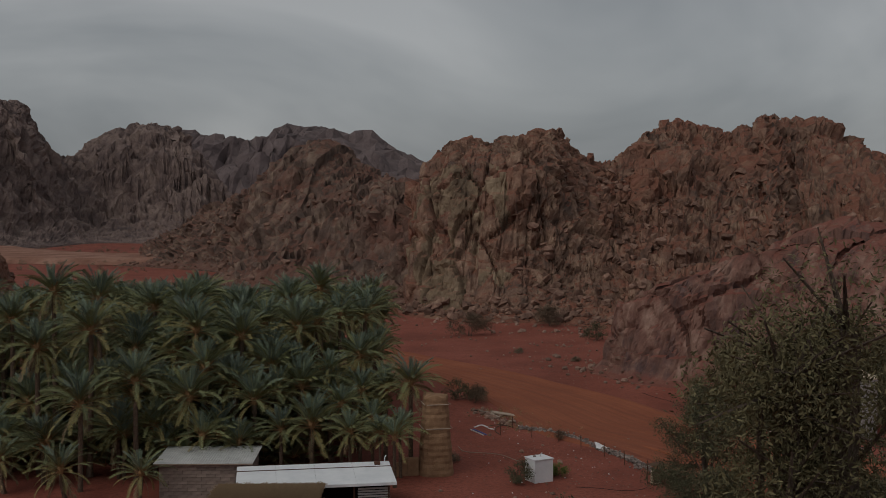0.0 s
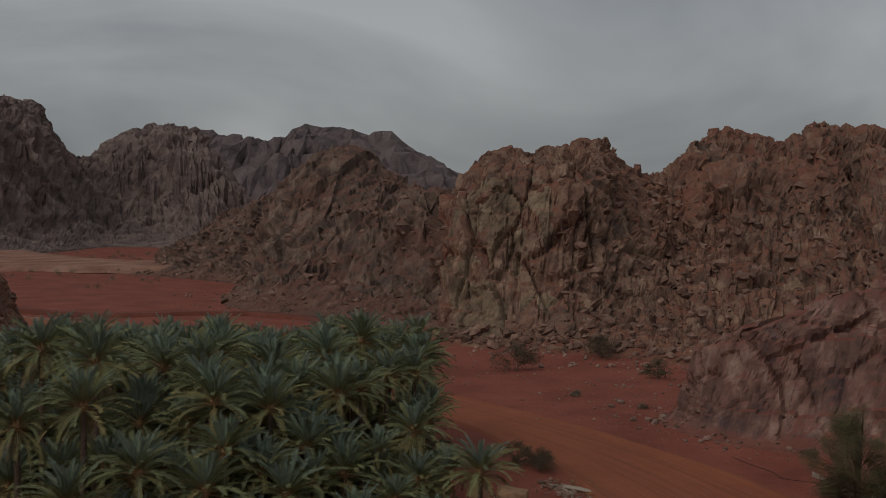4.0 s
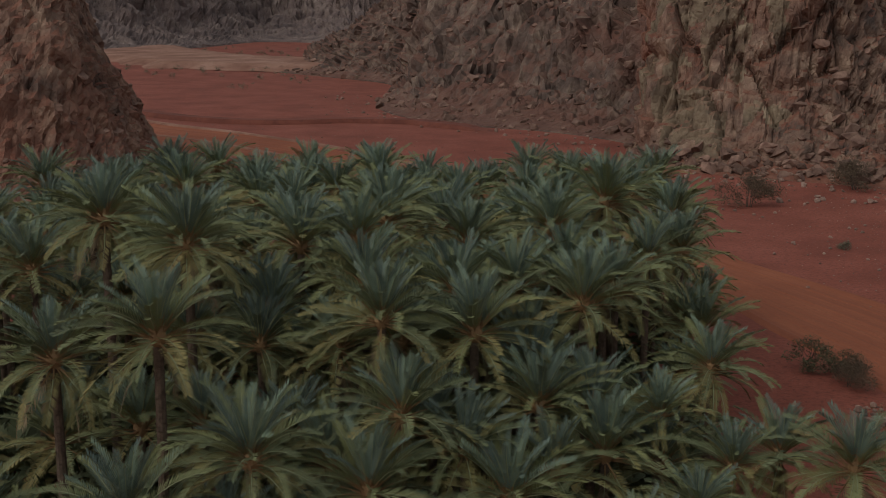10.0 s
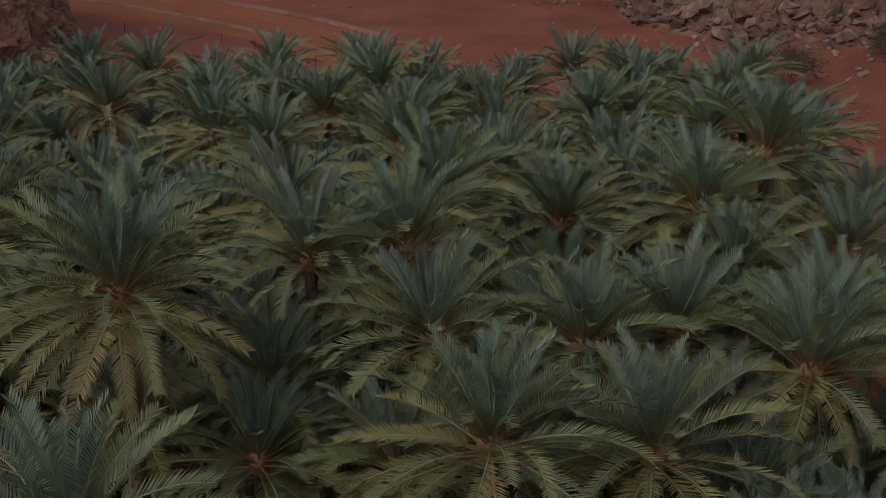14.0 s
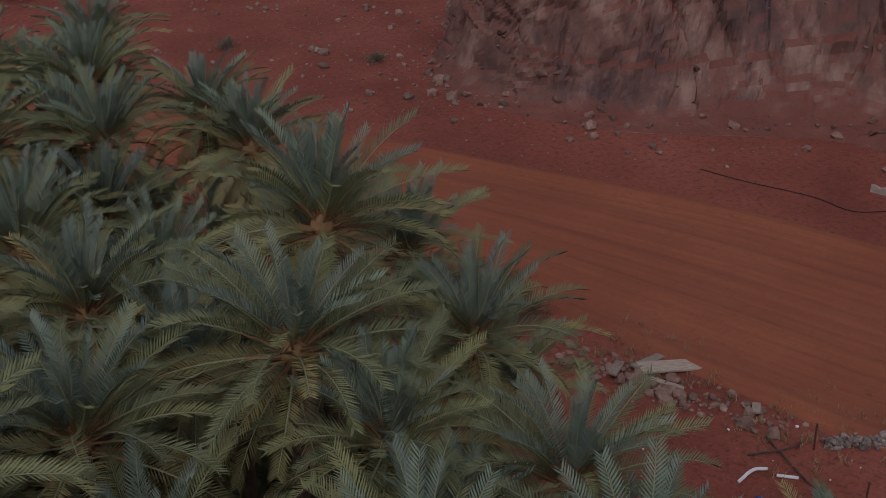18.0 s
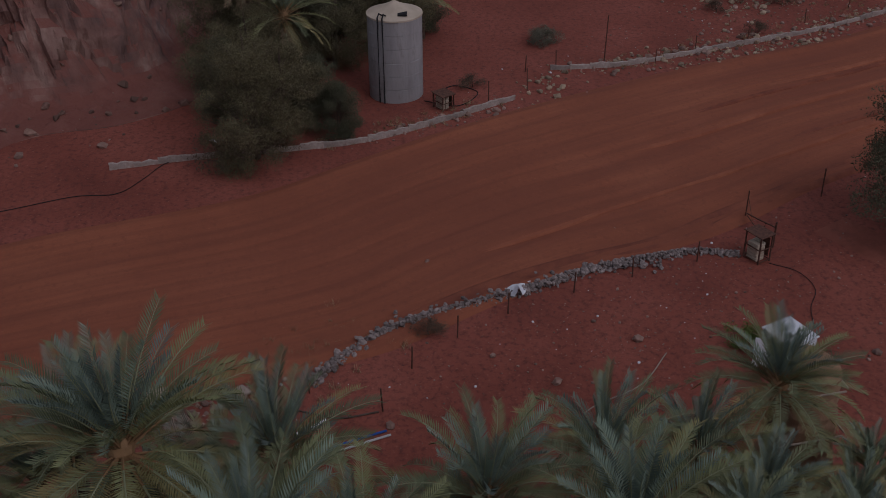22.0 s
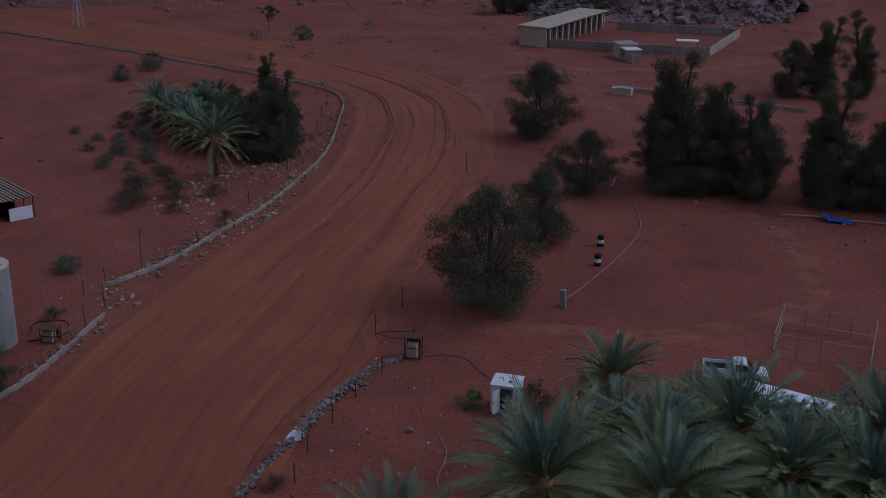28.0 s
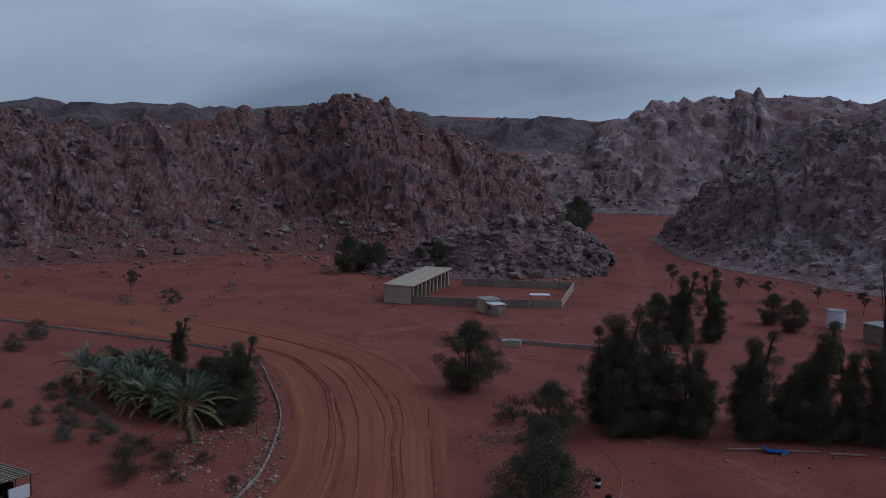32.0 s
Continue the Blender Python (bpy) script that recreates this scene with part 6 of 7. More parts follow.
def pickup():
    ob = thing("pickup_truck", pose(0.85, 92.0, 0, 0, 0, 214) @ Matrix.Scale(0.92, 4), "white single-cab pickup truck with a dark empty bed", "pickup truck")
    L, W = 5.1, 1.72
    prof = [(-2.5, 0.45), (-2.5, 0.98), (-0.25, 1.0), (-0.2, 1.02), (1.05, 1.04), (2.3, 0.92), (2.5, 0.72), (2.52, 0.42), (2.0, 0.36), (-2.2, 0.40)]
    bm = bmesh.new()
    a = [bm.verts.new((x, -W / 2, z)) for x, z in prof]
    b = [bm.verts.new((x, W / 2, z)) for x, z in prof]
    bm.faces.new(a)
    bm.faces.new(b[::-1])
    for i in range(len(prof)):
        j = (i + 1) % len(prof)
        bm.faces.new((a[i], b[i], b[j], a[j]))
    bmesh.ops.bevel(bm, geom=[e for e in bm.edges if abs(e.verts[0].co.y - e.verts[1].co.y) < 0.01], offset=0.05, segments=2, affect="EDGES")
    part("body", bm, M["white_paint"], ob, smooth=False)
    cab = bmesh.new()
    cp = [(-0.3, 1.0), (-0.22, 1.62), (0.0, 1.72), (0.75, 1.70), (1.35, 1.03)]
    a = [cab.verts.new((x, -0.80 + 0.10 * (z - 1.0), z)) for x, z in cp]
    b = [cab.verts.new((x, 0.80 - 0.10 * (z - 1.0), z)) for x, z in cp]
    cab.faces.new(a)
    cab.faces.new(b[::-1])
    for i in range(len(cp)):
        j = (i + 1) % len(cp)
        cab.faces.new((a[i], b[i], b[j], a[j]))
    bmesh.ops.bevel(cab, geom=list(cab.edges), offset=0.05, segments=2, affect="EDGES")
    part("cab", cab, M["white_paint"], ob)
    ws = bmesh.new()
    v = [ws.verts.new(p) for p in ((0.80, -0.66, 1.65), (0.80, 0.66, 1.65), (1.33, 0.72, 1.07), (1.33, -0.72, 1.07))]
    ws.faces.new(v)
    bmesh.ops.translate(ws, verts=ws.verts, vec=(0.03, 0, 0.02))
    part("windscreen", ws, M["glass"], ob, "dark windscreen")
    for s in (-1, 1):
        sw = bmesh.new()
        v = [sw.verts.new(p) for p in ((-0.12, s * 0.80, 1.08), (1.05, s * 0.80, 1.08), (0.70, s * 0.745, 1.62), (-0.08, s * 0.745, 1.62))]
        sw.faces.new(v if s < 0 else v[::-1])
        bmesh.ops.translate(sw, verts=sw.verts, vec=(0, s * 0.012, 0))
        part("side_window", sw, M["glass"], ob, "dark side window")
        part("mirror", boxes((1.0, s * 0.95, 1.12, 0.12, 0.2, 0.15), bevel=0.03), M["rubber"], ob)
        part("headlight", boxes((2.5, s * 0.66, 0.72, 0.05, 0.3, 0.16), bevel=0.015), M["glass"], ob)
    part("bed", boxes((-1.4, 0, 0.985, 2.1, 1.5, 0.05)), M["dark"], ob, "dark load bed")
    part("bed_rail", boxes((-1.4, 0.82, 1.12, 2.2, 0.08, 0.28), (-1.4, -0.82, 1.12, 2.2, 0.08, 0.28), (-2.47, 0, 1.12, 0.08, 1.7, 0.28), bevel=0.02), M["white_paint"], ob)
    part("bumper", boxes((2.55, 0, 0.45, 0.12, 1.6, 0.18), bevel=0.03), M["grey_metal"], ob)
    for x in (-1.6, 1.65):
        for s in (-1, 1):
            wb = bmesh.new()
            tube(wb, [(0, -0.11, 0), (0, -0.09, 0), (0, 0.09, 0), (0, 0.11, 0)], [0.30, 0.345, 0.345, 0.30], 20)
            wh = part("wheel", wb, M["rubber"], ob)
            wh.matrix_basis = pose(x, s * 0.80, 0.345)
            rb = bmesh.new()
            tube(rb, [(0, -0.115, 0), (0, 0.115, 0)], 0.19, 14)
            part("rim", rb, M["grey_metal"], wh)
    return ob


pickup()


def kiosk(name, x, y, spin, label, w=1.25, d=1.0, h=1.75):
    ob = thing(name, pose(x, y, 0, 0, 0, spin), label, "meter cabinet")
    for sx in (-1, 1):
        for sy in (-1, 1):
            part("leg", boxes((sx * (w / 2 - 0.05), sy * (d / 2 - 0.05), h / 2 - 0.1, 0.07, 0.07, h + 0.2)), M["rust"], ob)
    top = boxes((0, 0, h + 0.04, w + 0.15, d + 0.15, 0.06), bevel=0.015)
    part("roof", top, M["rust"], ob, "rusty sheet lid")
    for z in (0.12, h * 0.52):
        for sy in (-1, 1):
            part("rail", boxes((0, sy * (d / 2 - 0.05), z, w - 0.17, 0.05, 0.05)), M["rust"], ob)
        for sx in (-1, 1):
            part("rail", boxes((sx * (w / 2 - 0.05), 0, z, 0.05, d - 0.17, 0.05)), M["rust"], ob)
    part("back_panel", boxes((0, -d / 2 + 0.12, h * 0.5, w - 0.3, 0.03, h * 0.7)), M["rust"], ob)
    for k in range(5):
        for j in range(2):
            part("block", boxes((0.08, -0.12 + 0.34 * j, 0.12 + 0.23 * k, w * 0.6, 0.3, 0.2), bevel=0.015), M["render_wall"], ob)
    return ob


kiosk("meter_cabinet", 20.2, 105.6, 30, "rusty iron meter cabinet stacked with pale blocks")
kiosk("pump_cabinet", 42.2, 123.1, 35, "rusty pump cabinet beside the water tank", 1.3, 1.1, 1.15)


def gate():
    ob = thing("iron_gate", pose(0, 0, 0), "bent rusty iron pipe gate at the farm track", "gate")
    part("post", tubes(([(21.4, 104.3, -0.2), (21.4, 104.3, 1.7)], 0.06)), M["rust"], ob)
    part("post", tubes(([(25.0, 105.0, -0.2), (24.95, 105.0, 1.9)], 0.04)), M["rust"], ob)
    part("rail", tubes(([(21.4, 104.3, 1.35), (23.2, 104.9, 0.95), (24.7, 105.0, 0.45)], 0.045)), M["rust"], ob)
    part("rail", tubes(([(21.4, 104.3, 0.6), (23.4, 104.9, 0.35), (25.0, 105.0, 0.3)], 0.03)), M["rust"], ob)
    part("brace", tubes(([(24.95, 105.0, 1.5), (23.9, 104.9, 0.4)], 0.02)), M["rust"], ob)
    part("brace", tubes(([(22.4, 104.6, 1.1), (22.5, 104.6, 0.5)], 0.02)), M["rust"], ob)
    return ob


gate()


def sack(x, y, s, spin, label="white plastic sheet folded over the stones"):
    """A crumpled sheet: a ridge with two slopes and creases."""
    bm = bmesh.new()
    bmesh.ops.create_grid(bm, x_segments=12, y_segments=10, size=1)
    for v in bm.verts:
        u, w = v.co.x, v.co.y
        crease = 0.10 * noise.noise(Vector((u * 2.4 + x, w * 2.4, y))) + 0.05 * abs(math.sin(5 * u + 3 * w))
        v.co = Vector((u * (1.05 - 0.35 * (w + 1)) + 0.25 * w, 0.62 * w, 0.10 + 0.75 * max(0.0, 1 - 1.15 * abs(u - 0.15)) * (0.6 + 0.4 * w) + crease))
    bmesh.ops.solidify(bm, geom=list(bm.faces), thickness=0.03)
    ob = new("plastic_sheet", mesh_of("plastic_sheet", bm, M["plastic_white"]))
    ob.matrix_basis = pose(x, y, 0.1, 0, 0, spin) @ Matrix.Scale(s, 4)
    return tagged(ob, label, "plastic sheet")


sack(17.0, 119.7, 0.85, 115)
sack(37.0, 139.4, 0.35, 20, "small white plastic bag below the cliff")


def drum(x, y):
    ob = thing("oil_drum", pose(x, y, 0, 0, 0, 40), "black and white banded steel drum on the sand", "drum", "track drums")
    for k, mt in enumerate(("dark", "plastic_white", "dark")):
        bm = bmesh.new()
        cylinder(bm, 0.32 + 0.004 * (k == 1), 0.36 * k - (0.06 if k == 0 else 0), 0.36 * (k + 1), 20)
        part("band", bm, M[mt], ob)
    return ob


drum(24.7, 75.4)
drum(21.8, 79.9)


def stub():
    bm = boxes((0, 0, 0.75, 0.5, 0.4, 1.7), bevel=0.05)
    for v in bm.verts:
        v.co += 0.05 * noise.noise_vector(v.co * 2)
    ob = new("concrete_pillar", mesh_of("concrete_pillar", bm, M["concrete"]))
    ob.matrix_basis = pose(18.0, 90.0, 0, 0, 4, 25)
    tagged(ob, "leaning grey concrete pillar beside the track", "pillar")


stub()


def hose(name, pts, r, mat, label, category="hose"):
    line = smooth_line([(x, y, z) for x, y, z in pts], 6)
    ob = new(name, mesh_of(name, tubes(([tuple(p) for p in line], r), sides=6), mat))
    return tagged(ob, label, category)


hose("hose", [(19.6, 105.0, 0.04), (18.6, 103.6, 0.04), (16.8, 103.2, 0.04), (15.0, 104.0, 0.04), (13.0, 104.4, 0.04)], 0.018, M["rubber"], "black hose lying across the red sand")
hose("pipe", [(4.2, 129.9, 0.06), (4.9, 128.4, 0.08), (5.6, 126.8, 0.06)], 0.06, M["plastic_blue"], "blue plastic pipe lying by the grove", "pipe")
hose("pipe", [(3.9, 129.7, 0.06), (4.7, 128.0, 0.06), (5.3, 126.6, 0.06)], 0.06, M["grey_metal"], "grey pipe lying by the grove", "pipe")
hose("pipe", [(4.3, 130.9, 0.06), (5.1, 130.9, 0.3), (5.9, 130.8, 0.08)], 0.075, M["plastic_white"], "white plastic pipe elbow on the ground", "pipe")
hose("pipe", [(5.9, 130.3, 0.07), (6.5, 129.7, 0.07)], 0.07, M["plastic_white"], "short white plastic pipe on the ground", "pipe")
hose("branch", [(7.6, 132.3, 0.06), (6.9, 130.6, 0.2), (6.6, 129.0, 0.06), (7.0, 127.2, 0.05)], 0.05, M["bark"], "dark dead branch lying by the fence", "branch")
hose("branch", [(8.6, 131.2, 0.05), (7.3, 131.0, 0.35), (6.0, 131.9, 0.05)], 0.045, M["bark"], "bent dry branch lying by the fence", "branch")
hose("hose", [(34.6, 140.9, 0.05), (33.6, 142.2, 0.05), (31.4, 143.2, 0.06), (29.5, 144.5, 0.05), (29.2, 147.2, 0.05), (27.5, 151.1, 0.05), (26.6, 154.0, 0.05)], 0.025, M["rubber"], "black hose along the foot of the rocks")
hose("hose", [(43.4, 124.5, 0.05), (42.4, 122.0, 0.05), (44.8, 120.4, 0.05), (46.2, 122.2, 0.05), (44.6, 123.6, 0.05)], 0.035, M["rubber"], "black hose looped beside the tank")
hose("hose", [(11.2, 112.6, 0.04), (8.6, 114.4, 0.04), (6.6, 117.4, 0.04), (3.4, 118.6, 0.04), (2.6, 121.0, 0.04)], 0.035, M["timber"], "pale hose lying across the red sand")
hose("hose", [(18.2, 90.6, 0.5), (19.8, 84.0, 0.05), (24.0, 70.0, 0.05), (30.5, 61.0, 0.05)], 0.04, M["timber"], "pale hose running along the track")


def slab(x, y, spin, l, w, label, tilt=5, mat="timber"):
    bm = boxes((0, 0, 0.1, l, w, 0.12), bevel=0.02)
    for v in bm.verts:
        v.co += 0.06 * noise.noise_vector(v.co * 1.5 + Vector((x, y, 0)))
    ob = new("timber_slab", mesh_of("timber_slab", bm, M[mat]))
    ob.matrix_basis = pose(x, y, 0.1, 0, tilt, spin)
    return tagged(ob, label, "timber")


slab(8.0, 138.3, -20, 3.2, 0.9, "bleached timber slab lying at the grove's edge")
slab(7.4, 139.2, 10, 2.2, 0.5, "broken bleached plank at the grove's edge", 9)
slab(5.8, 139.6, 35, 2.0, 0.4, "bleached plank on the rubble heap", 14)
slab(6.8, 137.4, -50, 1.6, 0.3, "grey broken board on the rubble heap", 10)
slab(4.6, 140.6, 80, 1.8, 0.25, "split palm stem on the rubble heap", 8, "bark")
slab(8.7, 133.8, 40, 0.8, 0.4, "pale broken board beside the road", 4)
slab(36.0, 57.0, 120, 3.4, 0.2, "fallen pole beside the tamarisk trees", 3)
slab(104, 97.0, 15, 3.5, 0.25, "dark beam lying on the sand", 2, "bark")


def pergola():
    ob = thing("slatted_shed", pose(76.1, 110.5, 0, 0, 0, 176) @ Matrix.Scale(0.92, 4), "low open shed roofed with bleached slats over rusty sheet", "shed")
    part("back_wall", boxes((0, -2.1, 1.1, 10.6, 0.18, 2.2)), M["rust"], ob)
    part("end_wall", boxes((5.2, 0.6, 0.7, 0.16, 2.6, 1.4)), M["white_metal"], ob, "pale sheet end wall")
    # added black sheet, stands for the shade inside the open shed
    part("shade_wall", boxes((0, 0, 1.0, 10.2, 0.1, 2.0)), M["dark"], ob)
    for x in (-5.2, -2.6, 0, 2.6, 5.2):
        part("post", boxes((x, 2.1, 1.15, 0.1, 0.1, 2.4)), M["rust"], ob)
    part("roof_sheet", boxes((0, 0, 2.40, 11.0, 4.7, 0.03)), M["rust"], ob, "dark rusty roof sheet")
    for k in range(11):
        part("slat", boxes((0, -2.3 + 0.46 * k, 2.46 + 0.02 * (k % 3), 11.2 - 0.3 * (k % 2), 0.2, 0.06), bevel=0.008), M["timber"], ob, "bleached timber slat")
    for x in (-5.2, -2.6, 0, 2.6, 5.2):
        part("rafter", boxes((x, 0, 2.34, 0.1, 4.8, 0.08)), M["rust"], ob)
    return ob


pergola()


# ---- the yard beyond the bend ----
def prism(x0, y0, x1, y1, thick, z0, z1):
    """An upright slab between two points of the plan."""
    a, b = Vector((x0, y0, 0)), Vector((x1, y1, 0))
    d = b - a
    m = Matrix.Translation(a.lerp(b, 0.5)) @ Matrix.Rotation(math.atan2(d.y, d.x), 4, "Z")
    bm = bmesh.new()
    box(bm, 0, 0, (z0 + z1) / 2, d.length, thick, z1 - z0, 0.02, m)
    return bm


def stable():
    """Open-fronted block with a row of pillars, its long axis along x."""
    ob = thing("stable_block", pose(101.8, -19.5, 0, 0, 0, -78), "long pale stable block with an open row of bays", "stable")
    L, D, H = 27.0, 5.6, 3.5
    part("back_wall", boxes((0, D / 2 - 0.12, H / 2 - 0.1, L, 0.24, H + 0.2)), M["render_wall"], ob)
    part("end_wall", boxes((-L / 2 + 0.12, -0.14, H / 2 - 0.1, 0.236, D - 0.28, H + 0.2)), M["render_wall"], ob)
    part("end_wall", boxes((L / 2 - 0.12, -0.14, H / 2 - 0.1, 0.236, D - 0.28, H + 0.2)), M["render_wall"], ob)
    part("roof", boxes((0, -0.1, H + 0.14, L + 0.5, D + 0.7, 0.26), bevel=0.03), M["render_wall"], ob, "flat pale concrete roof")
    for k in range(10):
        part("pillar", boxes((-L / 2 + 1.9 + k * (L - 2.4) / 9.2, -D / 2 + 0.2, H / 2, 0.5, 0.4, H - 0.01), bevel=0.02), M["render_wall"], ob)
    for k in range(9):
        part("partition", boxes((-L / 2 + 1.9 + k * (L - 2.4) / 9.2, 0.3, H / 2, 0.16, 4.4, H - 0.02)), M["concrete"], ob)
    part("inner_wall", boxes((0, D / 2 - 0.32, H / 2, L - 0.6, 0.08, H - 0.02)), M["concrete"], ob)
    return ob


stable()
YARD = [(96.3, -7.8), (84.5, -12.5), (70.2, -21.4), (77.2, -44.5), (99.5, -34.5)]
for k, (a, b) in enumerate(zip(YARD, YARD[1:])):
    w = thing("wall_yard_%d" % (k + 1), pose(0, 0, 0), "pale block yard wall round the stable", "wall", kind="structure")
    n = max(2, int((Vector(b) - Vector(a)).length / 3.2))
    for i in range(n):
        p, q = Vector(a).lerp(Vector(b), i / n), Vector(a).lerp(Vector(b), (i + 1) / n)
        part("wall_panel", prism(p.x, p.y, q.x, q.y, 0.22, -0.2, 1.6 + 0.03 * (i % 3)), M["render_wall"] if k == 2 else M["block"], w)


def guard_house():
    ob = thing("guard_house", pose(80.4, -9.4, 0, 0, 0, -36) @ Matrix.Scale(0.86, 4), "small flat-roofed pale block house by the yard wall", "house")
    part("wall", boxes((0, 0, 1.4, 4.0, 3.8, 3.0), bevel=0.02), M["render_wall"], ob)
    part("roof", boxes((0, 0, 3.0, 4.4, 4.2, 0.22), bevel=0.02), M["concrete"], ob)
    part("annex", boxes((-3.6, -0.1, 1.1, 3.2, 3.2, 2.5), bevel=0.02), M["block"], ob)
    part("annex_roof", boxes((-3.6, -0.1, 2.42, 3.5, 3.5, 0.16), bevel=0.02), M["white_metal"], ob)
    w = part("window", boxes((-3.4, 1.52, 1.5, 0.7, 0.06, 0.7)), M["glass"], ob)
    part("frame", boxes((-3.4, 1.56, 1.13, 0.8, 0.06, 0.06), (-3.4, 1.56, 1.87, 0.8, 0.06, 0.06)), M["timber"], w)
    part("low_wall", boxes((-6.4, 0.6, 0.9, 1.6, 0.2, 2.0)), M["render_wall"], ob)
    return ob


guard_house()


def yard_shelter():
    ob = thing("yard_shelter", pose(73.6, -20.4, 0, 0, 0, 32), "low white-roofed shelter in the yard corner", "shelter")
    part("roof", boxes((0.6, -1.4, 2.3, 4.0, 2.2, 0.12), bevel=0.02), M["white_metal"], ob)
    for x in (-1.2, 2.4):
        part("post", boxes((x, -2.3, 1.1, 0.12, 0.12, 2.4)), M["rust"], ob)
    return ob


yard_shelter()


def trough():
    ob = thing("water_trough", pose(62.8, 16.8, 0, 0, 0, 20), "pale concrete water trough at the field wall", "trough")
    part("basin", boxes((0, 0, 0.45, 3.2, 1.6, 1.1), bevel=0.04), M["render_wall"], ob)
    part("lid", boxes((-0.4, 0, 1.06, 2.2, 1.7, 0.14), bevel=0.03), M["concrete"], ob)
    return ob


trough()


def far_tank():
    ob = thing("field_tank", pose(20.2, -34, 0), "pale cylindrical water tank beyond the trees", "water tank")
    for k in range(3):
        bm = bmesh.new()
        cylinder(bm, 1.7 + 0.02 * (k % 2), 1.1 * k - (0.2 if k == 0 else 0), 1.1 * (k + 1), 32)
        part("ring", bm, M["white_metal"], ob)
    bm = bmesh.new()
    tube(bm, [(0, 0, 3.3), (0, 0, 3.42), (0, 0, 3.6)], [1.78, 1.78, 0.3], 32)
    part("lid", bm, M["concrete"], ob)
    h = thing("field_house", pose(9.0, -24, 0, 0, 0, -30), "low grey block house at the field edge", "house")
    part("wall", boxes((0, 0, 1.4, 9, 4, 3.2), bevel=0.02), M["block"], h)
    part("roof", boxes((0, 0, 3.1, 9.5, 4.5, 0.24), bevel=0.02), M["concrete"], h)


far_tank()


def pen():
    ob = thing("timber_pen", pose(-1.5, 82.5, 0, 0, 0, 20), "empty animal pen of thin timber posts and rails", "pen")
    W, D = 7.0, 6.0
    for i in range(5):
        for y in (-D / 2, D / 2):
            part("post", tubes(([(-W / 2 + W * i / 4, y, -0.2), (-W / 2 + W * i / 4 + 0.1, y, 2.2)], 0.05)), M["timber"], ob)
    for y in (-D / 2, D / 2):
        for z in (0.5, 1.2, 1.9):
            part("rail", tubes(([(-W / 2, y, z), (W / 2, y, z + 0.05)], 0.035)), M["timber"], ob)
    for x in (-W / 2, W / 2):
        for z in (0.5, 1.2, 1.9):
            part("rail", tubes(([(x, -D / 2, z), (x, D / 2, z)], 0.035)), M["timber"], ob)
    return ob


pen()


def tarp():
    bm = bmesh.new()
    bmesh.ops.create_grid(bm, x_segments=14, y_segments=8, size=1)
    for v in bm.verts:
        v.co = Vector((v.co.x * 1.5, v.co.y * 0.7, 0.12 + 0.22 * noise.noise(v.co * 3) + (0.9 * max(0, -v.co.x - 0.45))))
    bmesh.ops.solidify(bm, geom=list(bm.faces), thickness=0.02)
    ob = new("blue_tarpaulin", mesh_of("blue_tarpaulin", bm, M["plastic_blue"]))
    ob.matrix_basis = pose(11.6, 52.2, 0.1, 0, 0, 200)
    tagged(ob, "crumpled blue tarpaulin below the field trees", "tarpaulin")


tarp()
for x, y, s in [(9, 50.5, 25), (4, 48.6, 20), (-1, 47, 24), (15, 53.4, 30)]:
    slab(x, y, s, 4.2, 0.16, "grey pole lying along the field edge", 1, "timber")

# low plants by the huts and the toilet hut
rng = random.Random(77)
plant("green", 11.9, 108.6, 1.0)
plant("bush", 8.2, 106.0, 0.8, label="grey-green bush at the toilet hut")
for x, y, s in [(-30.2, 98.2, 0.8), (-23.6, 98.6, 0.7), (-37.0, 102, 0.8)]:
    palm(x, y, 3.6 * s, 4, size=s)
plant("shrub", 1.9, 114.0, 0.9)
plant("dry", 13.2, 124.8, 0.45, label="tuft of dry straw-coloured brush on the stone row")
plant("dry", 56.5, 96.0, 0.5)
plant("dry", 46.0, 120.8, 0.5)
plant("shrub", 12.4, 194, 0.9)
plant("shrub", 20.8, 184, 0.8)
plant("bush", 131, 55.5, 1.0)
plant("bush", 126, 64.7, 0.9)
plant("bush", 165, 68, 1.0)
plant("bush", 4.8, 149.5, 0.7)
plant("shrub", 55.5, 114.2, 1.3)


# ---- scattered stones, by the many ----
def scatter(name, spots, label, sizes, mat, seed):
    rng = random.Random(seed)
    base = []
    for k in range(4):
        bm = bmesh.new()
        bmesh.ops.create_icosphere(bm, subdivisions=1, radius=1)
        for v in bm.verts:
            n = noise.noise_vector(v.co * 1.2 + Vector((k * 5.1 + seed, 0, 0)))
            v.co = Vector((v.co.x * 1.15, v.co.y * 0.9, v.co.z * 0.75)) * (1 + 0.28 * n.x) + 0.22 * n
        base.append(([v.co.copy() for v in bm.verts], [[v.index for v in f.verts] for f in bm.faces]))
        bm.free()
    verts, faces = [], []
    for x0, y0, x1, y1, spread, count in spots:
        for _ in range(count):
            u = rng.random()
            x, y = x0 + (x1 - x0) * u + rng.gauss(0, spread), y0 + (y1 - y0) * u + rng.gauss(0, spread)
            s = sizes[0] * (sizes[1] / sizes[0]) ** (rng.random() ** 2.2)
            m = pose(x, y, s * 0.3, rng.uniform(-25, 25), rng.uniform(-25, 25), rng.uniform(0, 360)) @ Matrix.Scale(s, 4)
            vs, fs = rng.choice(base)
            i = len(verts)
            verts += [m @ v for v in vs]
            faces += [[i + a for a in f] for f in fs]
    ob = new(name, from_arrays(name, verts, faces, M[mat]))
    return tagged(ob, label, "stones", kind="stuff")


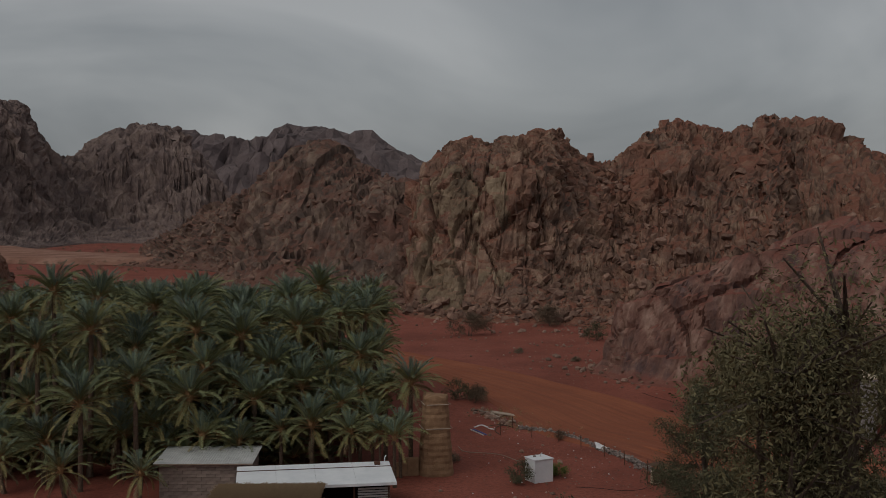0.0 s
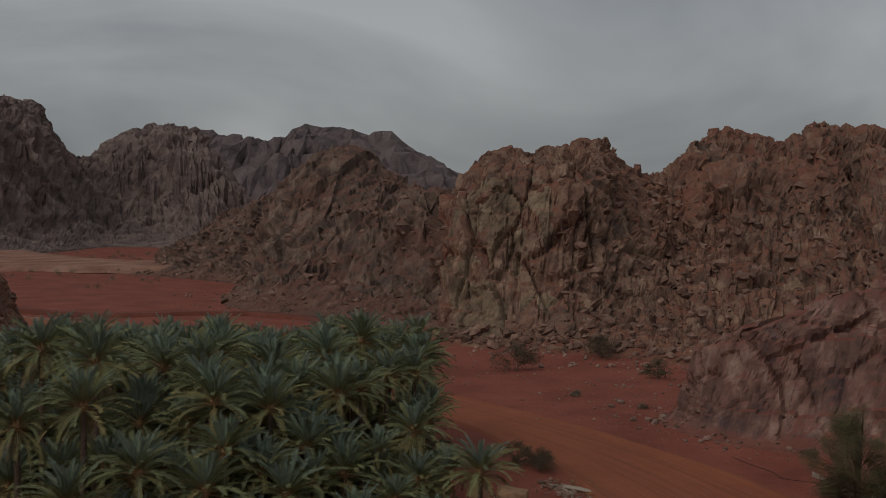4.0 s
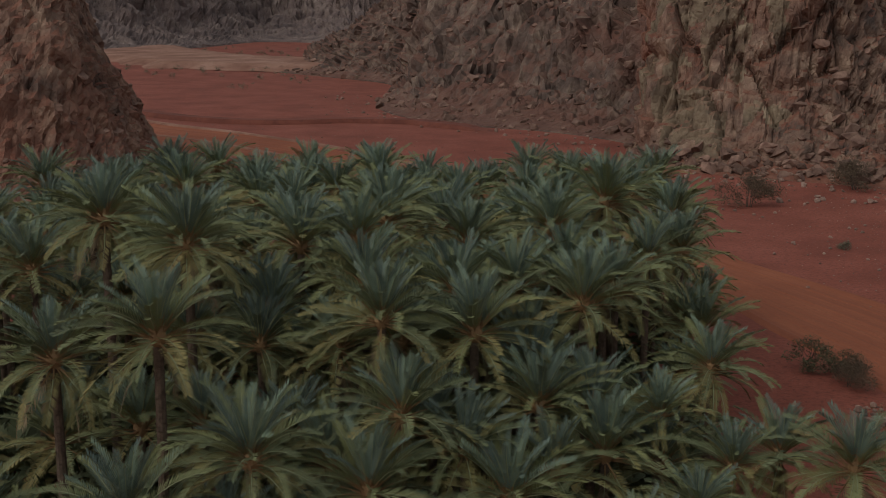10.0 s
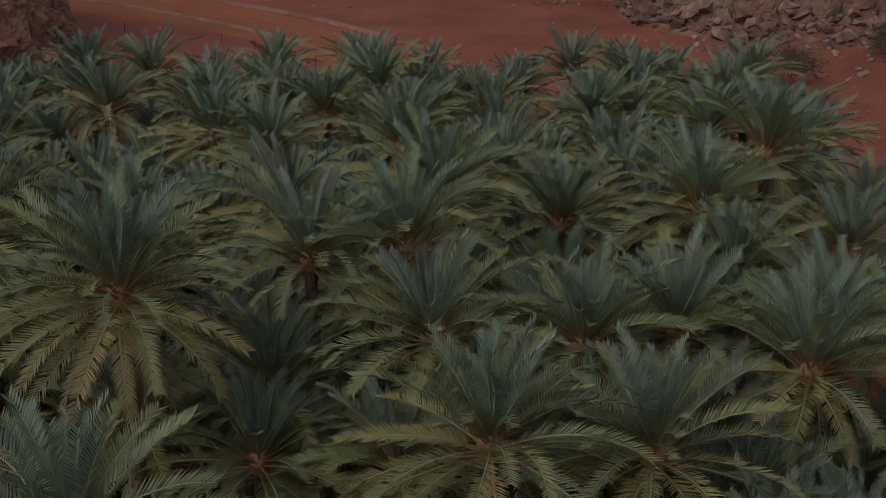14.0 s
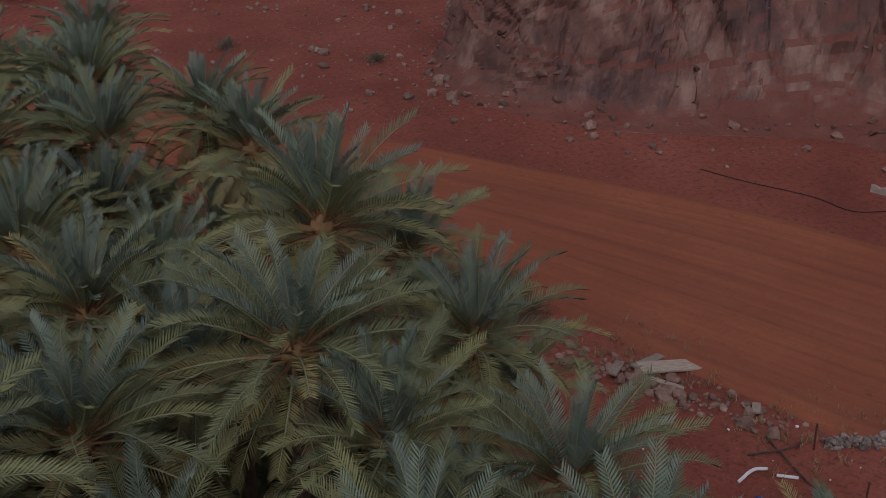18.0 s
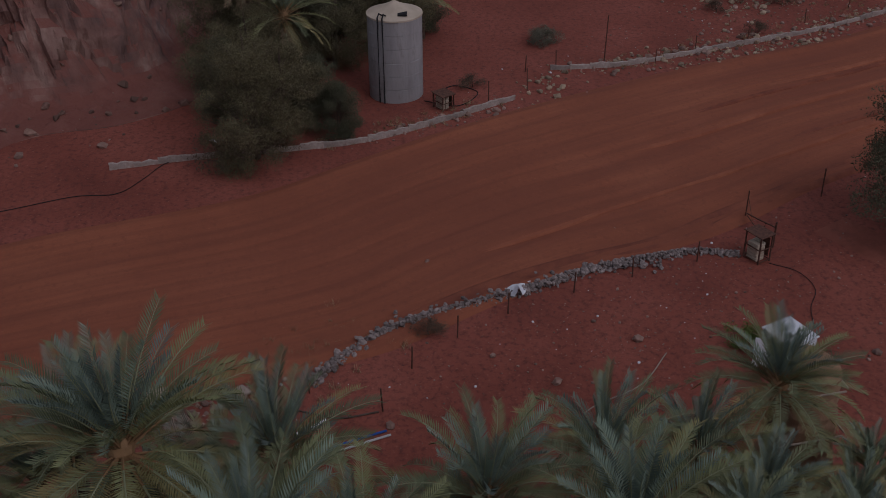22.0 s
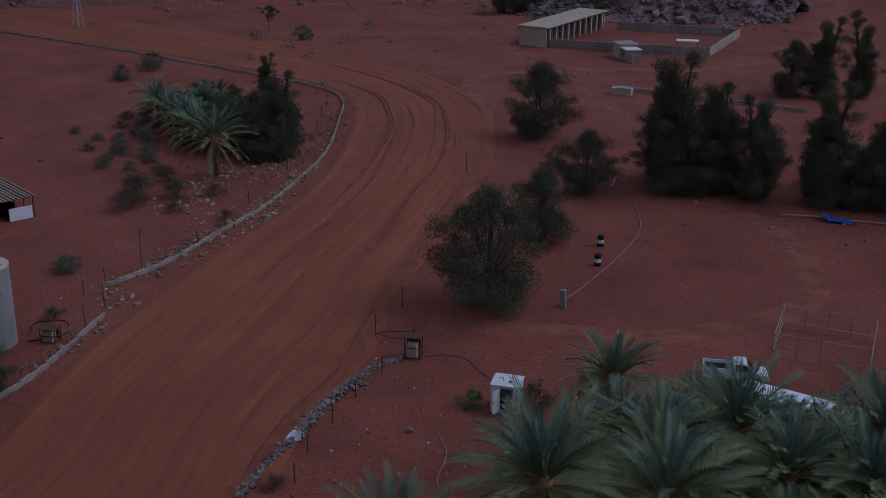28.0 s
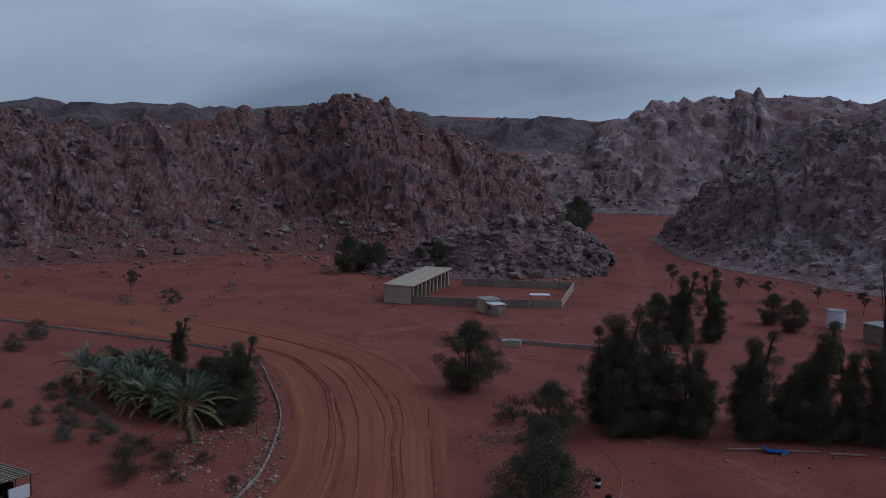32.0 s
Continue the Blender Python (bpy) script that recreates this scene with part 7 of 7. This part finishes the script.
scatter("talus_stones", [(21, 178, 27, 160, 2.6, 60), (27, 160, 40, 146, 1.2, 16), (36, 223, -8, 250, 7, 340), (-12, 282, -61, 324, 8, 220), (-61, 324, -91, 378, 9, 180), (24, 177, 40, 216, 6, 240)],
        "fallen reddish stones at the foot of the cliffs", (0.07, 0.6), "stone", 1)
scatter("field_stones", [(-2, 220, 35, 197, 9, 180), (12, 192, 21, 173, 5, 80), (36.5, 129, 43, 118, 0.8, 110), (49, 112, 57, 89, 1.1, 200), (57, 89, 88, 50, 1.2, 260), (60, 100, 75, 76, 3.0, 200), (92, 90, 78, 84, 5, 90), (-100, 290, -40, 260, 14, 120),
                        (44, 70, 40, 60, 2.0, 120), (100, 40, 160, 10, 22, 160), (110, -10, 170, -30, 14, 200), (60, 0, 110, 10, 14, 140), (10, 118, 10, 100, 6, 40), (20, 60, 8, 54, 6, 90)],
        "small pale stones scattered over the red sand", (0.06, 0.32), "stone", 2)
scatter("hill_boulders", [(186, 5, 165, -45, 9, 260), (165, -45, 125, -58, 8, 220), (122, -38, 80, -62, 5, 260), (60, -104, 20, -80, 8, 180)],
        "reddish boulders strewn at the foot of the hills", (0.12, 0.9), "stone", 3)


def row_rubble():
    rng = random.Random(6)
    line = smooth_line([(9.4, 130.6), (11.5, 129.1), (12.9, 127.6), (14.2, 126.1), (15.3, 123.9), (16.3, 121.6), (17.2, 119.4), (18.5, 116.9), (19.6, 114.5), (20.4, 111.8), (21.0, 109.2), (20.6, 106.6)], 6)
    verts, faces = [], []
    for p in along([(x, y, 0) for x, y in line], 0.0105):
        off = rng.gauss(0, 0.19)
        s = rng.uniform(0.05, 0.13)
        z = 0.02 + rng.random() * max(0.0, 0.34 - 0.8 * abs(off))
        vs, fs = rng.choice(ROCKS)
        m = np.array(pose(0, 0, 0, rng.uniform(0, 90), rng.uniform(0, 90), rng.uniform(0, 360)).to_3x3()) * s
        i = len(verts)
        verts += [tuple(v) for v in vs @ m.T + np.array((p.x + off * 0.85, p.y + off * 0.5, z))]
        faces += [[i + a for a in g] for g in fs]
    ob = new("row_rubble", from_arrays("row_rubble", verts, faces, M["stone_grey"]))
    return tagged(ob, "grey rubble filling the stone row", "stones", kind="stuff")


row_rubble()
scatter("rubble_heap", [(5.0, 141.5, 7.5, 136.0, 0.8, 130), (6.0, 138, 8.6, 132.5, 0.5, 90)], "heap of pale stones and rubble at the grove corner", (0.08, 0.4), "stone", 16)
scatter("litter", [(44, 119, 88, 52, 2.0, 50), (8, 132, 22, 105, 2.5, 40), (30, 96, 45, 60, 3.5, 30), (12, 105, -2, 118, 5, 30)], "scraps of pale litter on the sand", (0.03, 0.10), "plastic_white", 4)


# far shrubs of the wadi, by the many
def far_shrubs():
    rng = random.Random(9)
    blobs = []
    for x0, y0, x1, y1, sp, n in [(-250, 640, -60, 470, 22, 90), (-190, 470, -110, 520, 18, 50), (-60, 372, -20, 340, 5, 30), (-150, 420, -90, 440, 20, 16), (120, 30, 190, 10, 14, 14), (150, -20, 110, -30, 10, 16)]:
        for _ in range(n):
            u = rng.random()
            s = rng.uniform(0.6, 2.0)
            blobs.append((x0 + (x1 - x0) * u + rng.gauss(0, sp), y0 + (y1 - y0) * u + rng.gauss(0, sp), s * 0.5, s))
    ob = new("wadi_shrubs", leaf_cloud("wadi_shrubs", blobs, 40, 0.3, M["leaf_grey"], rng))
    return tagged(ob, "dark low shrubs dotting the far valley floor", "shrubs", kind="stuff")


far_shrubs()


# dry grass and brush along the road wall, by the many
def dry_grass():
    rng = random.Random(14)
    verts, faces = [], []
    for x0, y0, x1, y1, sp, n in [(58, 94, 72, 72, 2.6, 150), (72, 72, 90, 54, 1.8, 90), (49.5, 110, 56, 95, 0.8, 60), (36, 132, 43, 119, 0.7, 50), (8, 133, 13, 128, 1.6, 70), (9, 136, 7, 142, 1.6, 60), (44, 66, 38, 72, 2.0, 50), (27, 84, 24, 88, 2, 30)]:
        for _ in range(n):
            u = rng.random()
            x, y, s = x0 + (x1 - x0) * u + rng.gauss(0, sp), y0 + (y1 - y0) * u + rng.gauss(0, sp), rng.uniform(0.15, 0.55)
            for _ in range(26):
                a, lean = rng.uniform(0, 6.28), rng.uniform(0.2, 1.2)
                b = Vector((x + rng.gauss(0, 0.3 * s), y + rng.gauss(0, 0.3 * s), 0.0))
                e = b + Vector((math.cos(a) * lean, math.sin(a) * lean, 1.0)) * s * rng.uniform(0.4, 1.0)
                w = Vector((-math.sin(a), math.cos(a), 0)) * 0.012
                i = len(verts)
                verts += [b - w, b + w, e]
                faces.append((i, i + 1, i + 2))
    ob = new("dry_grass", from_arrays("dry_grass", verts, faces, M["straw_grass"]))
    return tagged(ob, "tufts of dry yellow grass and brush by the wall", "dry grass", kind="stuff")


M["straw_grass"] = material("straw_grass", [(0.3, (0.20, 0.13, 0.07)), (0.7, (0.38, 0.27, 0.15))], scale=0.7, rough=0.9, random=0.35, island=True)
dry_grass()


def lattice_mast(x, y, h):
    ob = thing("lattice_mast", pose(x, y, 0, 0, 0, 20), "small grey steel lattice mast on the plain", "mast")
    for sx in (-1, 1):
        for sy in (-1, 1):
            part("leg", tubes(([(sx * 0.8, sy * 0.8, -0.1), (sx * 0.45, sy * 0.45, h)], 0.06)), M["grey_metal"], ob)
    for k in range(4):
        z0, z1 = h * k / 4, h * (k + 1) / 4
        r0, r1 = 0.8 - 0.35 * k / 4, 0.8 - 0.35 * (k + 1) / 4
        part("brace", tubes(([(-r0, -r0, z0), (r1, -r1, z1)], 0.035), ([(-r0, r0, z0), (r1, r1, z1)], 0.035), ([(r1, -r1, z1), (r1, r1, z1)], 0.035), ([(-r1, -r1, z1), (r1, -r1, z1)], 0.035)), M["grey_metal"], ob)
    return ob


def farm_house(x, y):
    ob = thing("farm_house", pose(x, y, 0, 0, 0, 12), "small pale farm house with a light blue sheet roof", "house")
    part("wall", boxes((0, 2.4, 1.4, 10, 0.2, 2.8), (-4.9, 0, 1.4, 0.2, 4.6, 2.8), (4.9, 0, 1.4, 0.2, 4.6, 2.8), (-3.2, -2.4, 1.4, 3.6, 0.2, 2.8), (3.2, -2.4, 1.4, 3.6, 0.2, 2.8), (0, -2.4, 2.5, 2.8, 0.2, 0.6)), M["render_wall"], ob)
    part("roof", boxes((0, 0, 2.92, 10.8, 5.6, 0.16), bevel=0.03), M["white_metal"], ob, "pale sheet roof")
    part("door", boxes((0, -2.36, 1.1, 1.2, 0.08, 2.2)), M["plastic_blue"], ob, "blue door")
    part("window", boxes((-3.2, -2.52, 1.5, 1.0, 0.06, 0.9)), M["glass"], ob)
    return ob


lattice_mast(177.8, 42.1, 5.0)
farm_house(178.0, 70.5)


# faint wheel tracks over the plain
def wheel_track(line, width, mat="track", label="faint wheel track over the red plain", name="wheel_track", rise=0.0):
    P = smooth_line(line, 12)
    verts, faces = [], []
    for i, p in enumerate(P):
        d = P[min(i + 1, len(P) - 1)] - P[max(i - 1, 0)]
        d = np.array((-d[1], d[0])) / np.linalg.norm(d)
        for k in range(9):
            u = (k / 8 - 0.5) * width * (1 + 0.25 * noise.noise(Vector((p[0] / 6, p[1] / 6, k * 0.1))))
            fade = min(1.0, i / 8, (len(P) - 1 - i) / 8)
            z = (0.012 + rise * fade if 0 < k < 8 else 0.004) + (0.05 * fade if k in (2, 6) else 0.0)
            verts.append((p[0] + d[0] * u, p[1] + d[1] * u, z))
    for i in range(len(P) - 1):
        for k in range(8):
            a = i * 9 + k
            faces.append((a, a + 1, a + 10, a + 9))
    ob = new(name, from_arrays(name, verts, faces, M[mat], smooth=True))
    return tagged(ob, label, "track" if name == "wheel_track" else "ground", kind="structure")


M["track"] = material("track_sand", [(0.35, (0.185, 0.056, 0.034)), (0.5, (0.25, 0.080, 0.050)), (0.65, (0.30, 0.105, 0.066))], scale=0.3, detail=10, rough=0.95, bump=0.4, bump_scale=2.0, spots=(0.5, 0.7, (0.17, 0.055, 0.036)), spot_scale=0.8)
wheel_track([(72, 40), (86, 24), (82, 10), (70, -4), (62, -18), (60, -40), (70, -70), (92, -125)], 3.2)
wheel_track([(140, 30), (128, 4), (112, -8), (100, -2), (84, 8), (66, 20), (52, 30)], 2.6)
wheel_track([(225, 30), (190, 6), (160, -20), (130, -26), (112, -20)], 3.0)
wheel_track([(24, 100), (18, 96), (8, 88), (4, 74), (14, 60), (30, 54), (46, 50)], 2.8)
M["pale_sand"] = material("pale_sand", [(0.35, (0.19, 0.085, 0.055)), (0.5, (0.27, 0.135, 0.092)), (0.65, (0.34, 0.19, 0.135))], scale=0.06, detail=10, rough=0.95, bump=0.4, bump_scale=0.8, spots=(0.52, 0.7, (0.17, 0.075, 0.05)), spot_scale=0.25)
wheel_track([(-359, 727), (-265, 607), (-193, 528), (-148, 512), (-113, 518)], 70, "pale_sand", "pale sand terrace across the far valley floor", "terrace", 2.2)
wheel_track([(-146, 334), (-117.5, 303.5), (-89, 285), (-61.6, 264), (-35.6, 235)], 1.6, "pale_sand", "pale sand ridge left beside the graded road", "road_bank", 0.3)
wheel_track([(-134, 286), (-100.4, 276.5), (-67.7, 251.6), (-43.6, 225)], 1.4, "pale_sand", "pale sand ridge left along the graded road", "road_bank", 0.25)
# the plain's red sand made darker, so the bank's shaded slope is in the colour
M["bank_earth_shaded"] = material("bank_earth_shaded", [(0.35, (0.13, 0.040, 0.026)), (0.65, (0.20, 0.064, 0.042))], scale=0.15, detail=10, rough=0.95, bump=0.5, bump_scale=0.9, spots=(0.5, 0.7, (0.105, 0.034, 0.024)), spot_scale=0.5)
wheel_track([(-150, 338), (-115, 311.5), (-95.6, 304.6), (-83, 307), (-73.4, 311), (-60, 311), (-51, 305.5), (-40, 299)], 5.0, "bank_earth_shaded", "low cut bank of red earth across the plain, darkened for shade", "earth_bank", 0.9)
for x, y in [(-66.7, 239.0), (-61.1, 234.7), (-56.1, 229.3), (-83.6, 247.7), (-75.0, 243.4), (-50.6, 223.6), (-45.0, 217.6)]:
    iron_post(x, y, 1.5, "iron fence post beside the graded road", "road posts")
scatter("wall_rubble", [(50, 109, 57, 91, 0.7, 150), (57, 91, 66, 76, 0.8, 170), (62, 98, 72, 84, 2.2, 260), (66, 84, 74, 72, 1.6, 130), (44, 117, 50, 112, 1.0, 60), (48.6, 105, 55, 91, 0.5, 110)], "pale yellowish rubble along the road wall", (0.07, 0.32), "straw_stone", 29)
scatter("pebbles", [(20, 104, 8, 122, 4, 500), (24, 98, 60, 60, 5, 500), (50, 112, 84, 62, 4, 500), (16, 160, 24, 190, 6, 350), (10, 200, 30, 214, 8, 350), (12, 96, 0, 70, 9, 400), (14, 70, 30, 58, 6, 300)], "tiny pebbles and crumbs on the sand", (0.025, 0.10), "stone", 23)


# soft ridges and darker ruts that wheels have left round the bend
def rut(u, first, last, width, mat, label):
    rows = []
    for k in range(first, last):
        e, w = Vector(ROAD_E[k]), Vector(ROAD_W[k])
        v = u + 0.05 * noise.noise(Vector((k * 0.6, u * 9, 0)))
        p = e.lerp(w, v)
        rows.append((p.x, p.y))
    return wheel_track(rows, width, mat, label, "rut", 0.16)


M["rut_pale"] = material("loose_rut_sand", [(0.35, (0.25, 0.079, 0.040)), (0.65, (0.335, 0.115, 0.058))], scale=0.5, detail=8, rough=0.95, bump=0.5, bump_scale=3.0, spots=(0.45, 0.62, (0.26, 0.082, 0.042)), spot_scale=0.35)
M["rut_dark_bank_shade"] = material("dark_rut_bank_shade", [(0.35, (0.15, 0.045, 0.026)), (0.65, (0.22, 0.068, 0.038))], scale=0.5, detail=8, rough=0.95, bump=0.5, bump_scale=3.0, spots=(0.45, 0.62, (0.26, 0.082, 0.042)), spot_scale=0.35)
for u, a, b, w in [(0.30, 14, 22, 0.5), (0.47, 12, 21, 0.45), (0.62, 15, 23, 0.5), (0.74, 10, 20, 0.4)]:
    rut(u, a, b, w, "rut_pale", "pale ridge of loose sand on the dirt road")
# three darker ruts; the wide strip at 0.93 paints in the west bank's shade
for u, a, b, w in [(0.26, 15, 22, 0.6), (0.34, 13, 20, 0.5), (0.68, 14, 22, 0.6), (0.93, 9, 18, 1.6)]:
    rut(u, a, b, w, "rut_dark_bank_shade", "darker strip on the dirt road, wheel ruts and painted bank shade")
